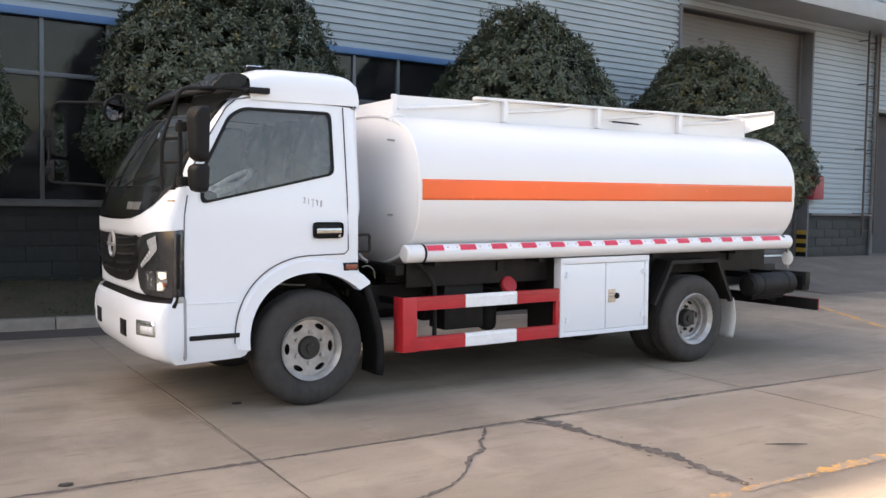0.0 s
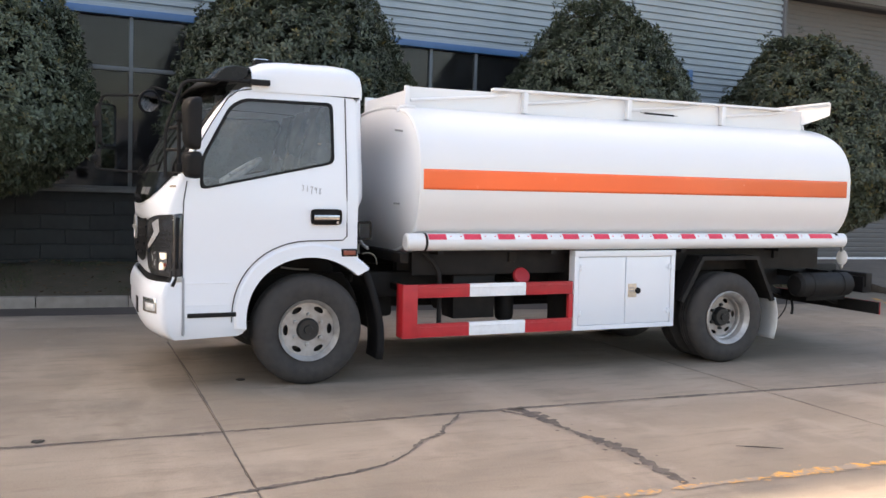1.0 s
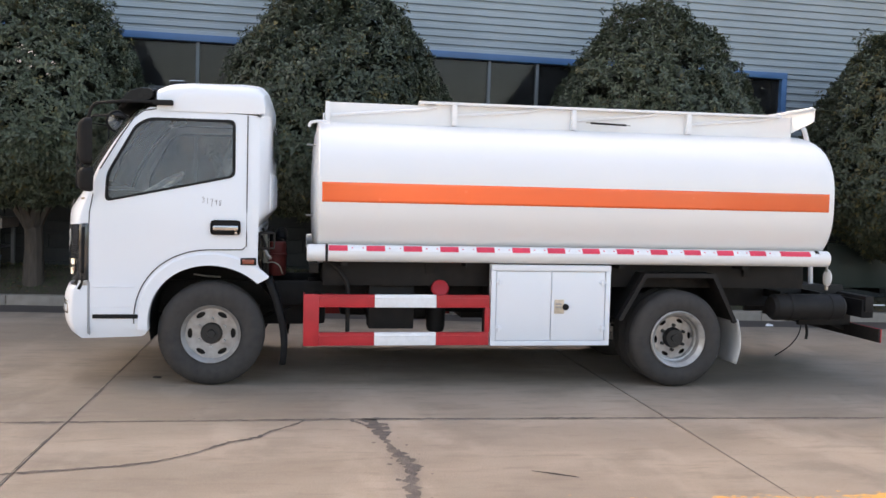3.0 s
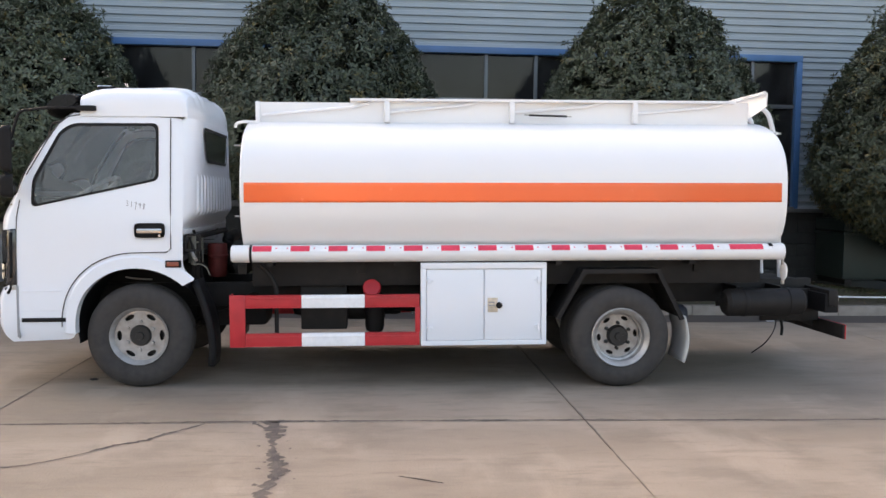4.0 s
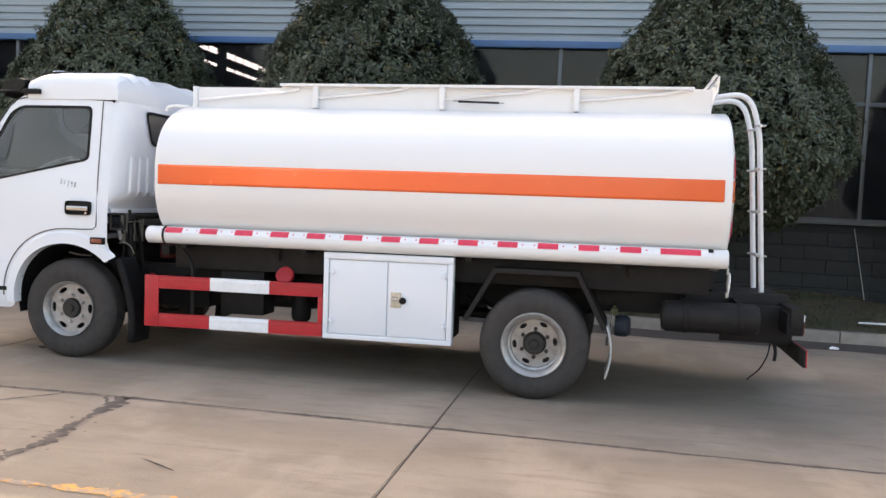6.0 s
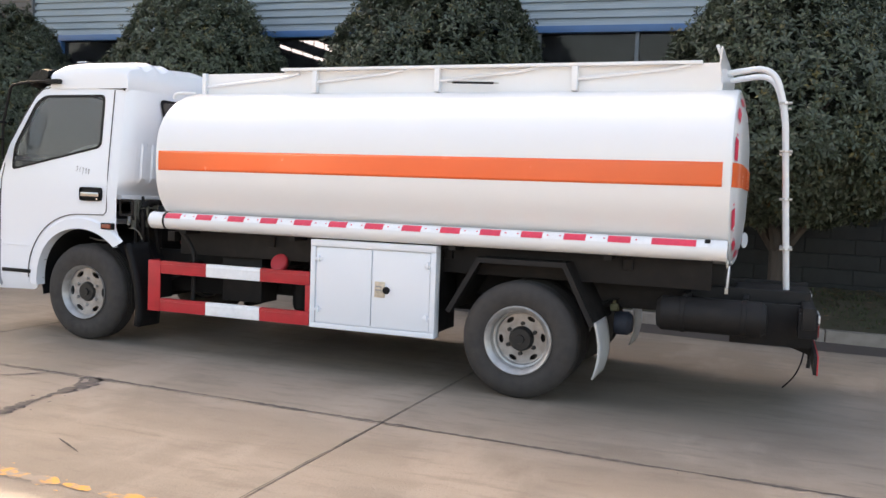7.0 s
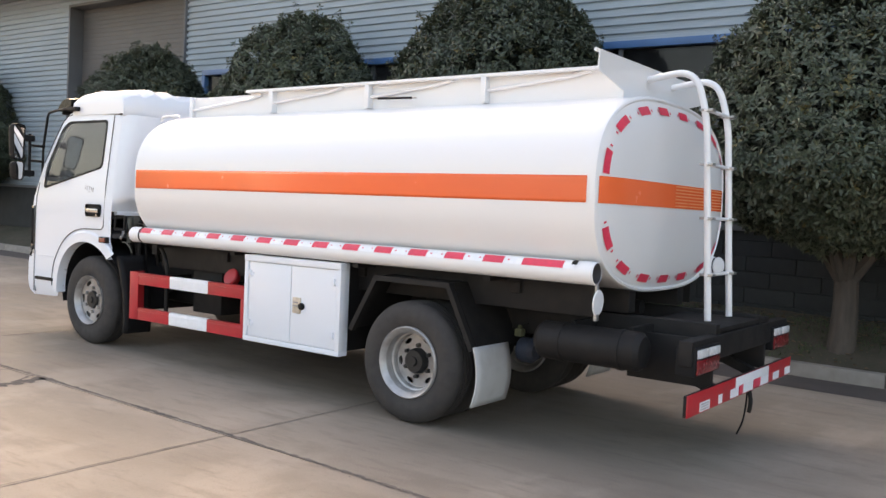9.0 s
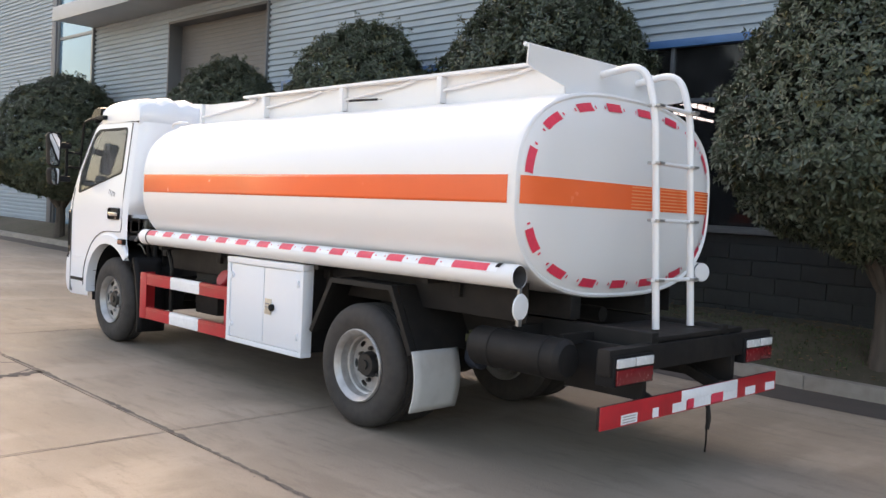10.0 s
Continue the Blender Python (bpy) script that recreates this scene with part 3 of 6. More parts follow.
# window band
win = new("window_band")
win.parent = hall
win["label"] = "long band of dark reflecting windows with blue trim"
MULL = [W_L, -5.3, -4.5, -3.1, -2.3, -0.9, -0.1, 1.3, 2.1, 3.48, 4.25, 5.7, 6.5, 7.7, W_R]
for a, b in zip(MULL, MULL[1:]):
    for z0, z1 in ((W_Z0 + 0.03, 2.98), (3.03, W_Z1 - 0.02)):
        part("pane", boxes((a + 0.02, b - 0.02, 0.045, 0.055, z0, z1)), M_PANE, win, smooth=0)
for u in MULL[1:-1]:
    part("mullion", box(bmesh.new(), u - 0.025, u + 0.025, 0.0, 0.07, W_Z0, W_Z1, bevel=0.004), M_MULLION, win)
part("transom", box(bmesh.new(), W_L, W_R, 0.004, 0.066, 2.975, 3.035, bevel=0.004), M_MULLION, win)
part("blue_trim", boxes((W_L - 0.09, W_R + 0.09, -0.05, 0.05, W_Z1, W_Z1 + 0.10), bevel=0.006), M_BLUE, win, "blue painted metal trim")
part("blue_trim", boxes((W_R, W_R + 0.09, -0.05, 0.05, 1.40, W_Z1), bevel=0.006), M_BLUE, win)
part("blue_trim", boxes((W_L - 0.09, W_L, -0.05, 0.05, 1.40, W_Z1), bevel=0.006), M_BLUE, win)
part("window_sill", box(bmesh.new(), W_L, W_R, -0.10, 0.06, 1.399, W_Z0 + 0.03, bevel=0.006), M_SILL, win)


def shutter_door(u0, u1, top):
    d = new("shutter_door")
    d.parent = hall
    d["label"] = "closed grey roller shutter set in a deep recess"
    bm = bmesh.new()
    prof, z = [], 0.0
    while z < top:
        prof += [(0.286, z), (0.280, z + 0.02), (0.280, z + 0.075), (0.286, z + 0.09)]
        z += 0.095
    a = [bm.verts.new((u0 + 0.05, y, zz)) for y, zz in prof]
    b = [bm.verts.new((u1 - 0.05, y, zz)) for y, zz in prof]
    for k in range(len(prof) - 1):
        bm.faces.new((a[k], b[k], b[k + 1], a[k + 1]))
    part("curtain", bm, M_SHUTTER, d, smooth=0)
    for s in ((u0, u0 + 0.06), (u1 - 0.06, u1)):
        part("jamb", box(bmesh.new(), *s, -0.05, 0.33, -0.3, top, bevel=0.008), M_JAMB, d)
    part("lintel", box(bmesh.new(), u0, u1, -0.055, 0.33, top + 0.002, top + 0.06, bevel=0.008), M_JAMB, d)
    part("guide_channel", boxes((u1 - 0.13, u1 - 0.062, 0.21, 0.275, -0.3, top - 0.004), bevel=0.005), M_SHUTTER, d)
    return d


right_door = shutter_door(D_L, D_R, D_Z)
part("bottom_rail", box(bmesh.new(), D_L + 0.07, D_R - 0.14, 0.235, 0.276, 0.415, 0.452, bevel=0.005), M_TAPE_WHITE, right_door, "white painted bottom rail")
for k in range(6):
    part("warning_band", boxes((D_R - 0.066, D_R - 0.058, -0.045, 0.20, 0.42 + 0.098 * k, 0.516 + 0.098 * k)), M_YELLOW if k % 2 else M_PLASTIC, right_door, "yellow and black warning band")
shutter_door(-11.25, -7.15, 5.4)


def canopy(u0, u1, z):
    c = new("canopy")
    c.parent = hall
    c["label"] = "flat grey canopy over the shutter door"
    part("slab", box(bmesh.new(), u0, u1, -1.05, 0.0, z, z + 0.16, bevel=0.01), M_CANOPY, c)
    part("fascia", box(bmesh.new(), u0 - 0.04, u1 + 0.04, -1.11, -1.05, z - 0.03, z + 0.34, bevel=0.01), M_CANOPY, c)


canopy(10.7, 22.0, 5.62)
canopy(-15.4, -6.5, 5.75)
# tall blue glass bay
bay = new("glass_bay")
bay.parent = hall
bay["label"] = "tall strip of pale blue glass between the halls"
for k in range(7):
    part("pane", boxes((-17.67, -15.43, 0.0, 0.02, 0.3 + k * 1.35, 1.6 + k * 1.35)), M_BLUEPANE, bay, smooth=0)
part("pilaster", box(bmesh.new(), -18.05, -17.75, -0.10, 0.06, -0.3, 10.0, bevel=0.006), M_JAMB, bay, "dark grey pilaster")
for u in (-17.7, -15.4):
    part("mullion", box(bmesh.new(), u - 0.05, u + 0.05, -0.06, 0.06, -0.3, 10.0, bevel=0.005), M_MULLION, bay)
for k in range(8):
    part("transom", boxes((-17.7, -15.4, -0.03, 0.03, 0.22 + k * 1.35, 0.30 + k * 1.35)), M_MULLION, bay)
# wall ladder with its cage rails
lad = new("wall_ladder")
lad.parent = hall
lad["label"] = "narrow rusty steel access ladder fixed to the wall"
for u in (16.6, 17.05):
    part("rail", tube(bmesh.new(), [(u, -0.25, 0.9), (u, -0.25, 5.6)], 0.024, 8), M_RUST, lad)
for k in range(15):
    part("rung", tube(bmesh.new(), [(16.6, -0.25, 1.0 + 0.3 * k), (17.05, -0.25, 1.0 + 0.3 * k)], 0.012, 6), M_RUST, lad)
for z in (1.4, 2.9, 4.4, 5.4):
    for u in (16.6, 17.05):
        part("wall_tie", tube(bmesh.new(), [(u, -0.25, z), (u, 0.0, z)], 0.012, 6), M_RUST, lad)
part("downpipe", tube(bmesh.new(), [(17.22, -0.08, 0.0), (17.22, -0.08, 5.6)], 0.045, 10), M_SILL, hall)
# side doorway
gate = new("doorway")
gate.parent = hall
gate["label"] = "doorway with a grey metal frame, a near-black sheet standing for the dim inside"
for u in (17.3, 21.42):
    part("jamb", boxes((u, u + 0.08, -0.04, 0.3, -0.3, 3.9)), M_MULLION, gate)
part("lintel", boxes((17.3, 21.5, -0.04, 0.3, 3.82, 3.9)), M_MULLION, gate)
# near-black sheet fills the opening in place of a dim room
part("doorway_gloom_sheet", boxes((17.4, 21.4, 0.26, 0.3, 0.0, 3.8)), M_DARKIN, gate)


def on_wall(u, out, z):
    return Matrix.LocRotScale(hall.location, hall.rotation_euler, None) @ Vector((u, -out, z))


# red hose cabinet on the wall, warning post, white base line
p = on_wall(14.96, 0.0, 1.96)
rb = thing("hose_cabinet", p, "red metal hose cabinet fixed to the corrugated wall", "cabinet", rz=0.015)
part("body", box(bmesh.new(), -0.19, 0.19, -0.2, -0.004, -0.26, 0.26, bevel=0.01), M_REDBOX, rb)
part("door", box(bmesh.new(), -0.17, 0.17, -0.212, -0.2, -0.24, 0.24, bevel=0.004), M_REDBOX, rb)
# unseen wall added across the yard so the panes mirror something duller than sky
bm = bmesh.new()
box(bm, -90, 90, -52, -46, -0.4, 6.8, bevel=0.05)
tagged(part("far_hall", bm, M_FARWALL, smooth=0), "long blue-grey wall added out of view for the panes to reflect", "building", kind="structure")


# ---- trees ----
def leaf_crown(seed, rosettes, rx, rz, dry, size=0.068, skew=0.0):
    """A dense uneven dome of leaf rosettes: every shoot carries a whorl of folded leaf blades; three materials, the
    deepest darkened as crown shade.
    """
    g = np.random.default_rng(seed)
    per = 11

    def unit(a):
        return a / np.linalg.norm(a, axis=-1, keepdims=True)

    d = unit(g.normal(size=(rosettes, 3)))
    lump = np.array([noise.noise((a * 2.2 + seed, b * 2.2, c * 2.2)) * 0.10 + noise.noise((a * 5 + seed, b * 5, c * 5)) * 0.055
                     - 0.05 * abs(noise.noise((a * 8 + seed, b * 8, c * 8))) for a, b, c in d])
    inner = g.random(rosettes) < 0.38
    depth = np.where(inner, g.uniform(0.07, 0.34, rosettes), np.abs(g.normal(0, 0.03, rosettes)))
    shoot = np.where((g.random(rosettes) < 0.07) & ~inner, g.uniform(0.02, 0.075, rosettes), 0.0)
    rad = (1.0 - depth) * (1.0 + lump) + shoot
    up = d[:, 2]
    bot = np.where(up < 0, 1.04 - 0.20 * np.abs(up), 1.04 - 0.21 * up)
    pos = np.stack([d[:, 0] * rad * rx * bot, d[:, 1] * rad * rx * bot, np.where(up > 0, up * rz * 1.17, up * rz * 0.5) * rad * (1.0 - skew * d[:, 0])], 1)
    axis = unit(d + g.normal(0, 0.32, (rosettes, 3)) + np.array([0, 0, 0.45]))
    e1 = unit(np.cross(axis, g.normal(size=(rosettes, 3))))
    e2 = np.cross(axis, e1)
    phi = (np.arange(per) * 2.4)[None, :] + g.uniform(0, 6.28, (rosettes, 1)) + g.normal(0, 0.25, (rosettes, per))
    th = np.radians(np.linspace(100, 28, per))[None, :] + g.normal(0, 0.22, (rosettes, per))
    radial = e1[:, None] * np.cos(phi)[..., None] + e2[:, None] * np.sin(phi)[..., None]
    way = axis[:, None] * np.cos(th)[..., None] + radial * np.sin(th)[..., None]
    nrm = axis[:, None] * np.sin(th)[..., None] - radial * np.cos(th)[..., None]
    side = np.cross(nrm, way)
    ln = (size * g.uniform(0.7, 1.25, (rosettes, per)) * np.linspace(1.12, 0.72, per)[None, :])[..., None]
    root = pos[:, None] + way * ln * 0.12 - axis[:, None] * (np.arange(per)[::-1] * 0.0035)[None, :, None]
    mid = root + way * ln * 0.5 + nrm * ln * 0.07
    tip = root + way * ln - nrm * ln * 0.16
    v = np.stack([root, mid + side * ln * 0.20, tip, mid - side * ln * 0.20], 2).reshape(-1, 3)
    count = rosettes * per
    k = np.arange(count) * 4
    f = np.concatenate([np.stack([k, k + 1, k + 2], 1), np.stack([k, k + 2, k + 3], 1)], 0)
    me = bpy.data.meshes.new("crown")
    me.vertices.add(len(v))
    me.vertices.foreach_set("co", v.ravel())
    me.loops.add(len(f) * 3)
    me.loops.foreach_set("vertex_index", f.ravel().astype(np.int32))
    me.polygons.add(len(f))
    me.polygons.foreach_set("loop_start", np.arange(len(f), dtype=np.int32) * 3)
    for m in (M_LEAF, M_LEAF_DRY, M_LEAF_SHADE):
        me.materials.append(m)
    yellow = np.repeat(g.random(rosettes) < dry * 0.8, per) & (g.random(count) < 0.6)
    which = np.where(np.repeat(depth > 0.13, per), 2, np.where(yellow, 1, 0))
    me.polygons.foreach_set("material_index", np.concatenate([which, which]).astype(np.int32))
    me.update(calc_edges=True)
    return me


CROWNS = [leaf_crown(s, 12500, 1.55, 1.8, dry, skew=k) for s, dry, k in ((1, 0.06, 0.0), (2, 0.10, 0.0), (3, 0.34, 0.2))]


def tree(x, y, z0, top, low, radius, kind, turn, label, base=0.15):
    """An evergreen with a short forked trunk and a dense dome of leaves between low and top."""
    t = thing("tree", (x, y, base), label, "tree", "clipped evergreens along the wall")
    h = top - base
    g = random.Random(int(x * 10) + 77)
    bm = bmesh.new()
    fork = max(0.5, low - base - 0.05)
    tube(bm, [(0, 0, -0.25), (0.01, 0, 0.0), (0.02, 0.01, fork * 0.5), (0.0, 0.02, fork)], [0.19, 0.14, 0.12, 0.11], 10)
    for k in range(6):
        a = k * 1.05 + g.uniform(-0.3, 0.3)
        e = radius * g.uniform(0.45, 0.7)
        tube(bm, [(0, 0.02, fork * 0.72), (e * 0.3 * math.cos(a), e * 0.3 * math.sin(a), fork * 1.15), (e * math.cos(a), e * math.sin(a), fork + (h - fork) * g.uniform(0.35, 0.7))],
             [0.08, 0.055, 0.015], 7)
    part("trunk", bm, M_BARK, t)
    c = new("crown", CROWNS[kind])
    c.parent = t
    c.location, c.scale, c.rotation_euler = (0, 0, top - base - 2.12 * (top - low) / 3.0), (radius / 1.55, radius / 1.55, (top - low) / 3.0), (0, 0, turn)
    return t


ROUND = "clipped round evergreen tree with dense dark leaves"
tree(-2.84, 13.1, 0.2, 4.40, 1.25, 1.52, 0, 0.3, ROUND)
tree(1.05, 13.0, 0.2, 4.55, 1.2, 1.62, 1, 1.7, ROUND)
tree(5.48, 12.6, 0.2, 4.36, 1.2, 1.58, 0, 2.6, ROUND)
tree(9.74, 12.75, 0.2, 4.26, 0.95, 1.66, 2, 0.0, "clipped evergreen tree with many yellowing olive leaves")
tree(-6.5, 12.85, 0.2, 4.0, 1.2, 1.42, 1, 3.9, ROUND)
tree(-14.6, 12.9, 0.2, 4.3, 1.2, 1.88, 1, 0.6, ROUND)


# ---- tanker truck ----
YC = 8.735
truck = thing("tanker_truck", (0, YC, -0.02), "new white light tanker truck with orange stripe and red side guards", "truck", ry=-RAKE)


def tp(name, bm, material, label="", smooth=35, parent=None):
    return part(name, bm, material, parent or truck, label, smooth)


# cab shell: front centre line, how far the corners fall back, half width
FRONT = [(0.40, -1.05, 0.10, 0.945), (0.45, -1.125, 0.135, 0.97), (0.54, -1.16, 0.155, 0.98), (0.72, -1.16, 0.155, 0.98), (0.79, -1.135, 0.145, 0.978),
         (0.83, -1.105, 0.135, 0.975), (1.24, -1.12, 0.16, 0.975), (1.36, -1.13, 0.19, 0.97), (1.52, -1.10, 0.215, 0.955), (1.70, -1.035, 0.215, 0.935),
         (1.90, -0.915, 0.21, 0.912), (2.05, -0.80, 0.20, 0.895), (2.14, -0.715, 0.195, 0.885), (2.20, -0.65, 0.18, 0.87)]


def bow(z):
    """How square the front is across: flat below the windscreen, rounder above."""
    return 5.5 if z < 1.3 else max(3.2, 5.5 - (z - 1.3) / 0.22 * 2.3)


def front(s, z, out=0.0):
    x, b, w = interp(FRONT, z)
    a, n = abs(s), bow(z)
    xx = x + b * a ** n
    slope = n * b * a ** (n - 1) / w
    k = 1 / math.sqrt(1 + slope * slope)
    return Vector((xx - out * k, s * w + math.copysign(out * slope * k, s), z))


def panel(z0, z1, s0, s1, out=0.0, nz=8, ns=20):
    return sheet(bmesh.new(), lambda u, v: front(s0 + (s1 - s0) * u, z0 + (z1 - z0) * v, out), ns, nz)


def corner_x(z):
    x, b, _ = interp(FRONT, z)
    return x + b


def half(z):
    return interp(FRONT, z)[2]


cab = tp("cab", panel(0.40, 0.805, -1, 1, nz=10, ns=30), M_WHITE, "white painted cab bumper and shell")
thick(cab, 0.02)
thick(tp("bumper_recess", panel(0.78, 0.88, -0.99, 0.99, -0.035), M_PLASTIC), 0.02)
thick(tp("front_panel", panel(0.845, 1.0, -0.72, 0.72, -0.004), M_WHITE), 0.02)
thick(tp("front_panel", panel(1.225, 1.565, -1, 1, 0.0, 10, 30), M_WHITE), 0.02)
thick(tp("front_panel", panel(0.90, 1.25, -1, 1, -0.03), M_PLASTIC), 0.02)
for s in (-1, 1):
    thick(tp("pillar", panel(1.55, 2.15, s * 0.925, s * 1.0, 0.0, 10, 4), M_WHITE), 0.03)


def front_poly(loop, out, s=1):
    """A flat outline in (across, height) laid on the curved front."""
    bm = fill2d([loop], [("x", q) for q in np.arange(-0.9, 0.95, 0.1)] + [("z", q) for q in np.arange(0.5, 1.6, 0.06)])
    for v in bm.verts:
        v.co = front(s * v.co.x, v.co.z, out)
    return bm


COWL = [(-0.91, 1.562), (-0.86, 1.50), (-0.80, 1.43), (-0.70, 1.375), (-0.55, 1.345), (-0.3, 1.335), (0, 1.332), (0.3, 1.335), (0.55, 1.345), (0.70, 1.375), (0.80, 1.43), (0.86, 1.50), (0.91, 1.562)]
cowl = tp("cowl", front_poly(COWL, 0.005), M_GLOSS, "gloss black panel below the windscreen")
for k, s in enumerate(np.linspace(-0.66, -0.46, 7)):
    thick(tp("badge_mark", panel(1.405, 1.455, s, s + 0.022, 0.012, 1, 1), M_STEEL, parent=cowl, smooth=0), 0.003)
ws = tp("windscreen", panel(1.55, 2.20, -0.925, 0.925, -0.006, 12, 24), M_SCREEN, "tinted curved windscreen")
ws.visible_shadow = False
thick(tp("windscreen_seal", panel(1.535, 1.565, -0.93, 0.93, 0.003, 1, 24), M_PLASTIC), 0.012)
for s in (-1, 1):
    thick(tp("windscreen_seal", panel(1.55, 2.14, s * 0.905, s * 0.945, 0.004, 8, 2), M_PLASTIC), 0.012)
# wipers
for s in (-0.55, 0.1):
    b = bmesh.new()
    tube(b, [front(s + 0.3, 1.56, 0.02), front(s + 0.1, 1.60, 0.03), front(s - 0.15, 1.63, 0.025)], 0.008, 6)
    tp("wiper", b, M_PLASTIC)
# sun visor and black roof front
def visor(u, v):
    s = -1 + 2 * u
    a = front(s * 0.985, 2.12, 0.02)
    top = Vector((-0.40 + 0.07 * abs(s) ** 3, s * 0.80, 2.355 - 0.055 * abs(s) ** 3))
    lip = Vector((-0.80 + 0.12 * abs(s) ** 3, s * 0.86, 2.185))
    p = lip * (1 - v) ** 2 + Vector((-0.66 + 0.1 * abs(s) ** 3, s * 0.86, 2.335 - 0.03 * abs(s) ** 3)) * 2 * v * (1 - v) + top * v * v
    return p


thick(tp("sun_visor", sheet(bmesh.new(), visor, 24, 10), M_PLASTIC, "satin black roof visor above the windscreen"), 0.02)
for s in (-1, 1):
    lo = [(-0.715, 2.192), (-0.59, 2.205), (-0.47, 2.222), (-0.437, 2.25), (-0.437, 2.305), (-0.48, 2.318), (-0.545, 2.318), (-0.615, 2.298), (-0.668, 2.248)]
    b = bmesh.new()
    rings = []
    for y, k in ((0.60, 0.0), (0.80, 0.0), (0.855, 0.012), (0.885, 0.032), (0.898, 0.058)):
        cx, cz = -0.55, 2.255
        rings.append([b.verts.new((x + (cx - x) * k * 2.2, s * y, z + (cz - z) * k * 2.2 + 0.10 * (0.898 - y))) for x, z in lo])
    n = len(lo)
    for r0, r1 in zip(rings, rings[1:]):
        for k in range(n):
            b.faces.new((r0[k], r0[(k + 1) % n], r1[(k + 1) % n], r1[k]))
    b.faces.new(rings[-1])
    b.faces.new(rings[0][::-1])
    fair = tp("roof_fairing", b, M_SATIN, "glossy black roof corner fairing", 60)
    b, _ = lathe(bmesh.new(), [(0.0, 0.0), (0.011, 0.0), (0.012, 0.004), (0.016, 0.004), (0.017, 0.0)], (0, 0, 0), 14, "y")
    bore = tp("plug", b, M_PLASTIC, parent=fair)
    bore.location, bore.rotation_euler = (-0.462, s * 0.889, 2.268), (0, 0, math.pi if s < 0 else 0)


# grille
GR = [(-0.66, 1.225), (-0.63, 1.08), (-0.60, 1.0), (-0.50, 0.935), (-0.3, 0.905), (0, 0.895), (0.3, 0.905), (0.50, 0.935), (0.60, 1.0), (0.63, 1.08), (0.66, 1.225), (0.3, 1.215), (0, 1.21), (-0.3, 1.215)]
gr = tp("grille", front_poly(GR, 0.003), M_PLASTIC, "black front grille with curved horizontal bars")
for k, (z, w) in enumerate(((0.95, 0.48), (1.01, 0.58), (1.07, 0.61), (1.13, 0.63), (1.185, 0.64))):
    bar = [(w * (-1 + 2 * q / 12), z + 0.03 * (q / 6 - 1) ** 2) for q in range(13)]
    thick(tp("grille_bar", front_poly(bar + [(a, c + 0.02) for a, c in bar[::-1]], 0.010), M_PLASTIC, parent=gr), 0.008)
b, rings = lathe(bmesh.new(), [(0.078, 0.0), (0.086, -0.018), (0.094, -0.012), (0.094, 0.0)], (0, 0, 0), 30, "x")
em = tp("emblem", b, M_STEEL, "plain chrome ring emblem", parent=gr)
em.location = (-1.135, 0, 1.15)
for q in (-0.042, 0.042):
    em2 = tp("emblem_bar", boxes((-0.03, -0.005, q - 0.027, q + 0.027, -0.012, 0.012), bevel=0.004), M_STEEL, parent=gr)
    em2.location = (-1.135, 0, 1.15)

# side panels with window opening and wheel arch
ARCH_R = 0.545


def arch(r, a0, a1, n=18, cx=-0.01, cz=0.425):
    """Points round the front wheel, drawn in towards the wheel at the front."""
    out = []
    for k in range(n + 1):
        a = a0 + (a1 - a0) * k / n
        c = math.cos(radians(a)) * (1.0 - 0.16 * (max(0.0, a - 90) / 86) ** 1.5)
        out.append((cx + r * c, cz + r * math.sin(radians(a))))
    return out


zs = [0.40, 0.45, 0.54, 0.63, 0.72, 0.79, 0.83, 0.95, 1.1, 1.24, 1.36, 1.44, 1.52, 1.61, 1.70, 1.85, 2.0, 2.10, 2.145]
rim = [(corner_x(z), z) for z in zs] + [(-0.47, 2.172), (-0.30, 2.172), (0.0, 2.165), (0.30, 2.155), (0.355, 2.12), (0.36, 1.8), (0.362, 1.5), (0.352, 1.2), (0.352, 0.99), (0.372, 0.93), (0.365, 0.86)]
rim += [p for p in arch(ARCH_R, 50, 176)] + [(-0.49, 0.43), (-0.52, 0.415)]


def rounded(pts, r, n=4):
    out = []
    for a, b, c in zip(pts[-1:] + pts[:-1], pts, pts[1:] + pts[:1]):
        a, b, c = Vector(a), Vector(b), Vector(c)
        q = min(r, (a - b).length * 0.4, (c - b).length * 0.4)
        p0, p1 = b + (a - b).normalized() * q, b + (c - b).normalized() * q
        out += [tuple(p0 * (1 - k / n) ** 2 + b * 2 * (k / n) * (1 - k / n) + p1 * (k / n) ** 2) for k in range(n + 1)]
    return out


WIN = rounded([(-0.785, 1.440), (-0.778, 1.655), (-0.575, 2.035), (-0.475, 2.093), (0.172, 2.094), (0.176, 1.650)], 0.05)
WIN_IN = rounded([(-0.761, 1.462), (-0.755, 1.651), (-0.560, 2.016), (-0.466, 2.071), (0.150, 2.072), (0.153, 1.664)], 0.045)
CUTS = [("z", q) for q in (0.5, 0.6, 0.7, 0.79, 0.85, 1.0, 1.24, 1.36, 1.44, 1.52, 1.61, 1.7, 1.85, 2.0, 2.08)] + [("x", q) for q in (-0.8, -0.6, -0.4, -0.2, 0.0, 0.2, 0.3)]


def on_side(bm, s, out=0.0):
    for v in bm.verts:
        z = v.co.z
        w = half(min(z, 2.2))
        fall = max(0.0, v.co.x - 0.30) * 0.35
        v.co.y = s * (w - fall + out)
    return bm


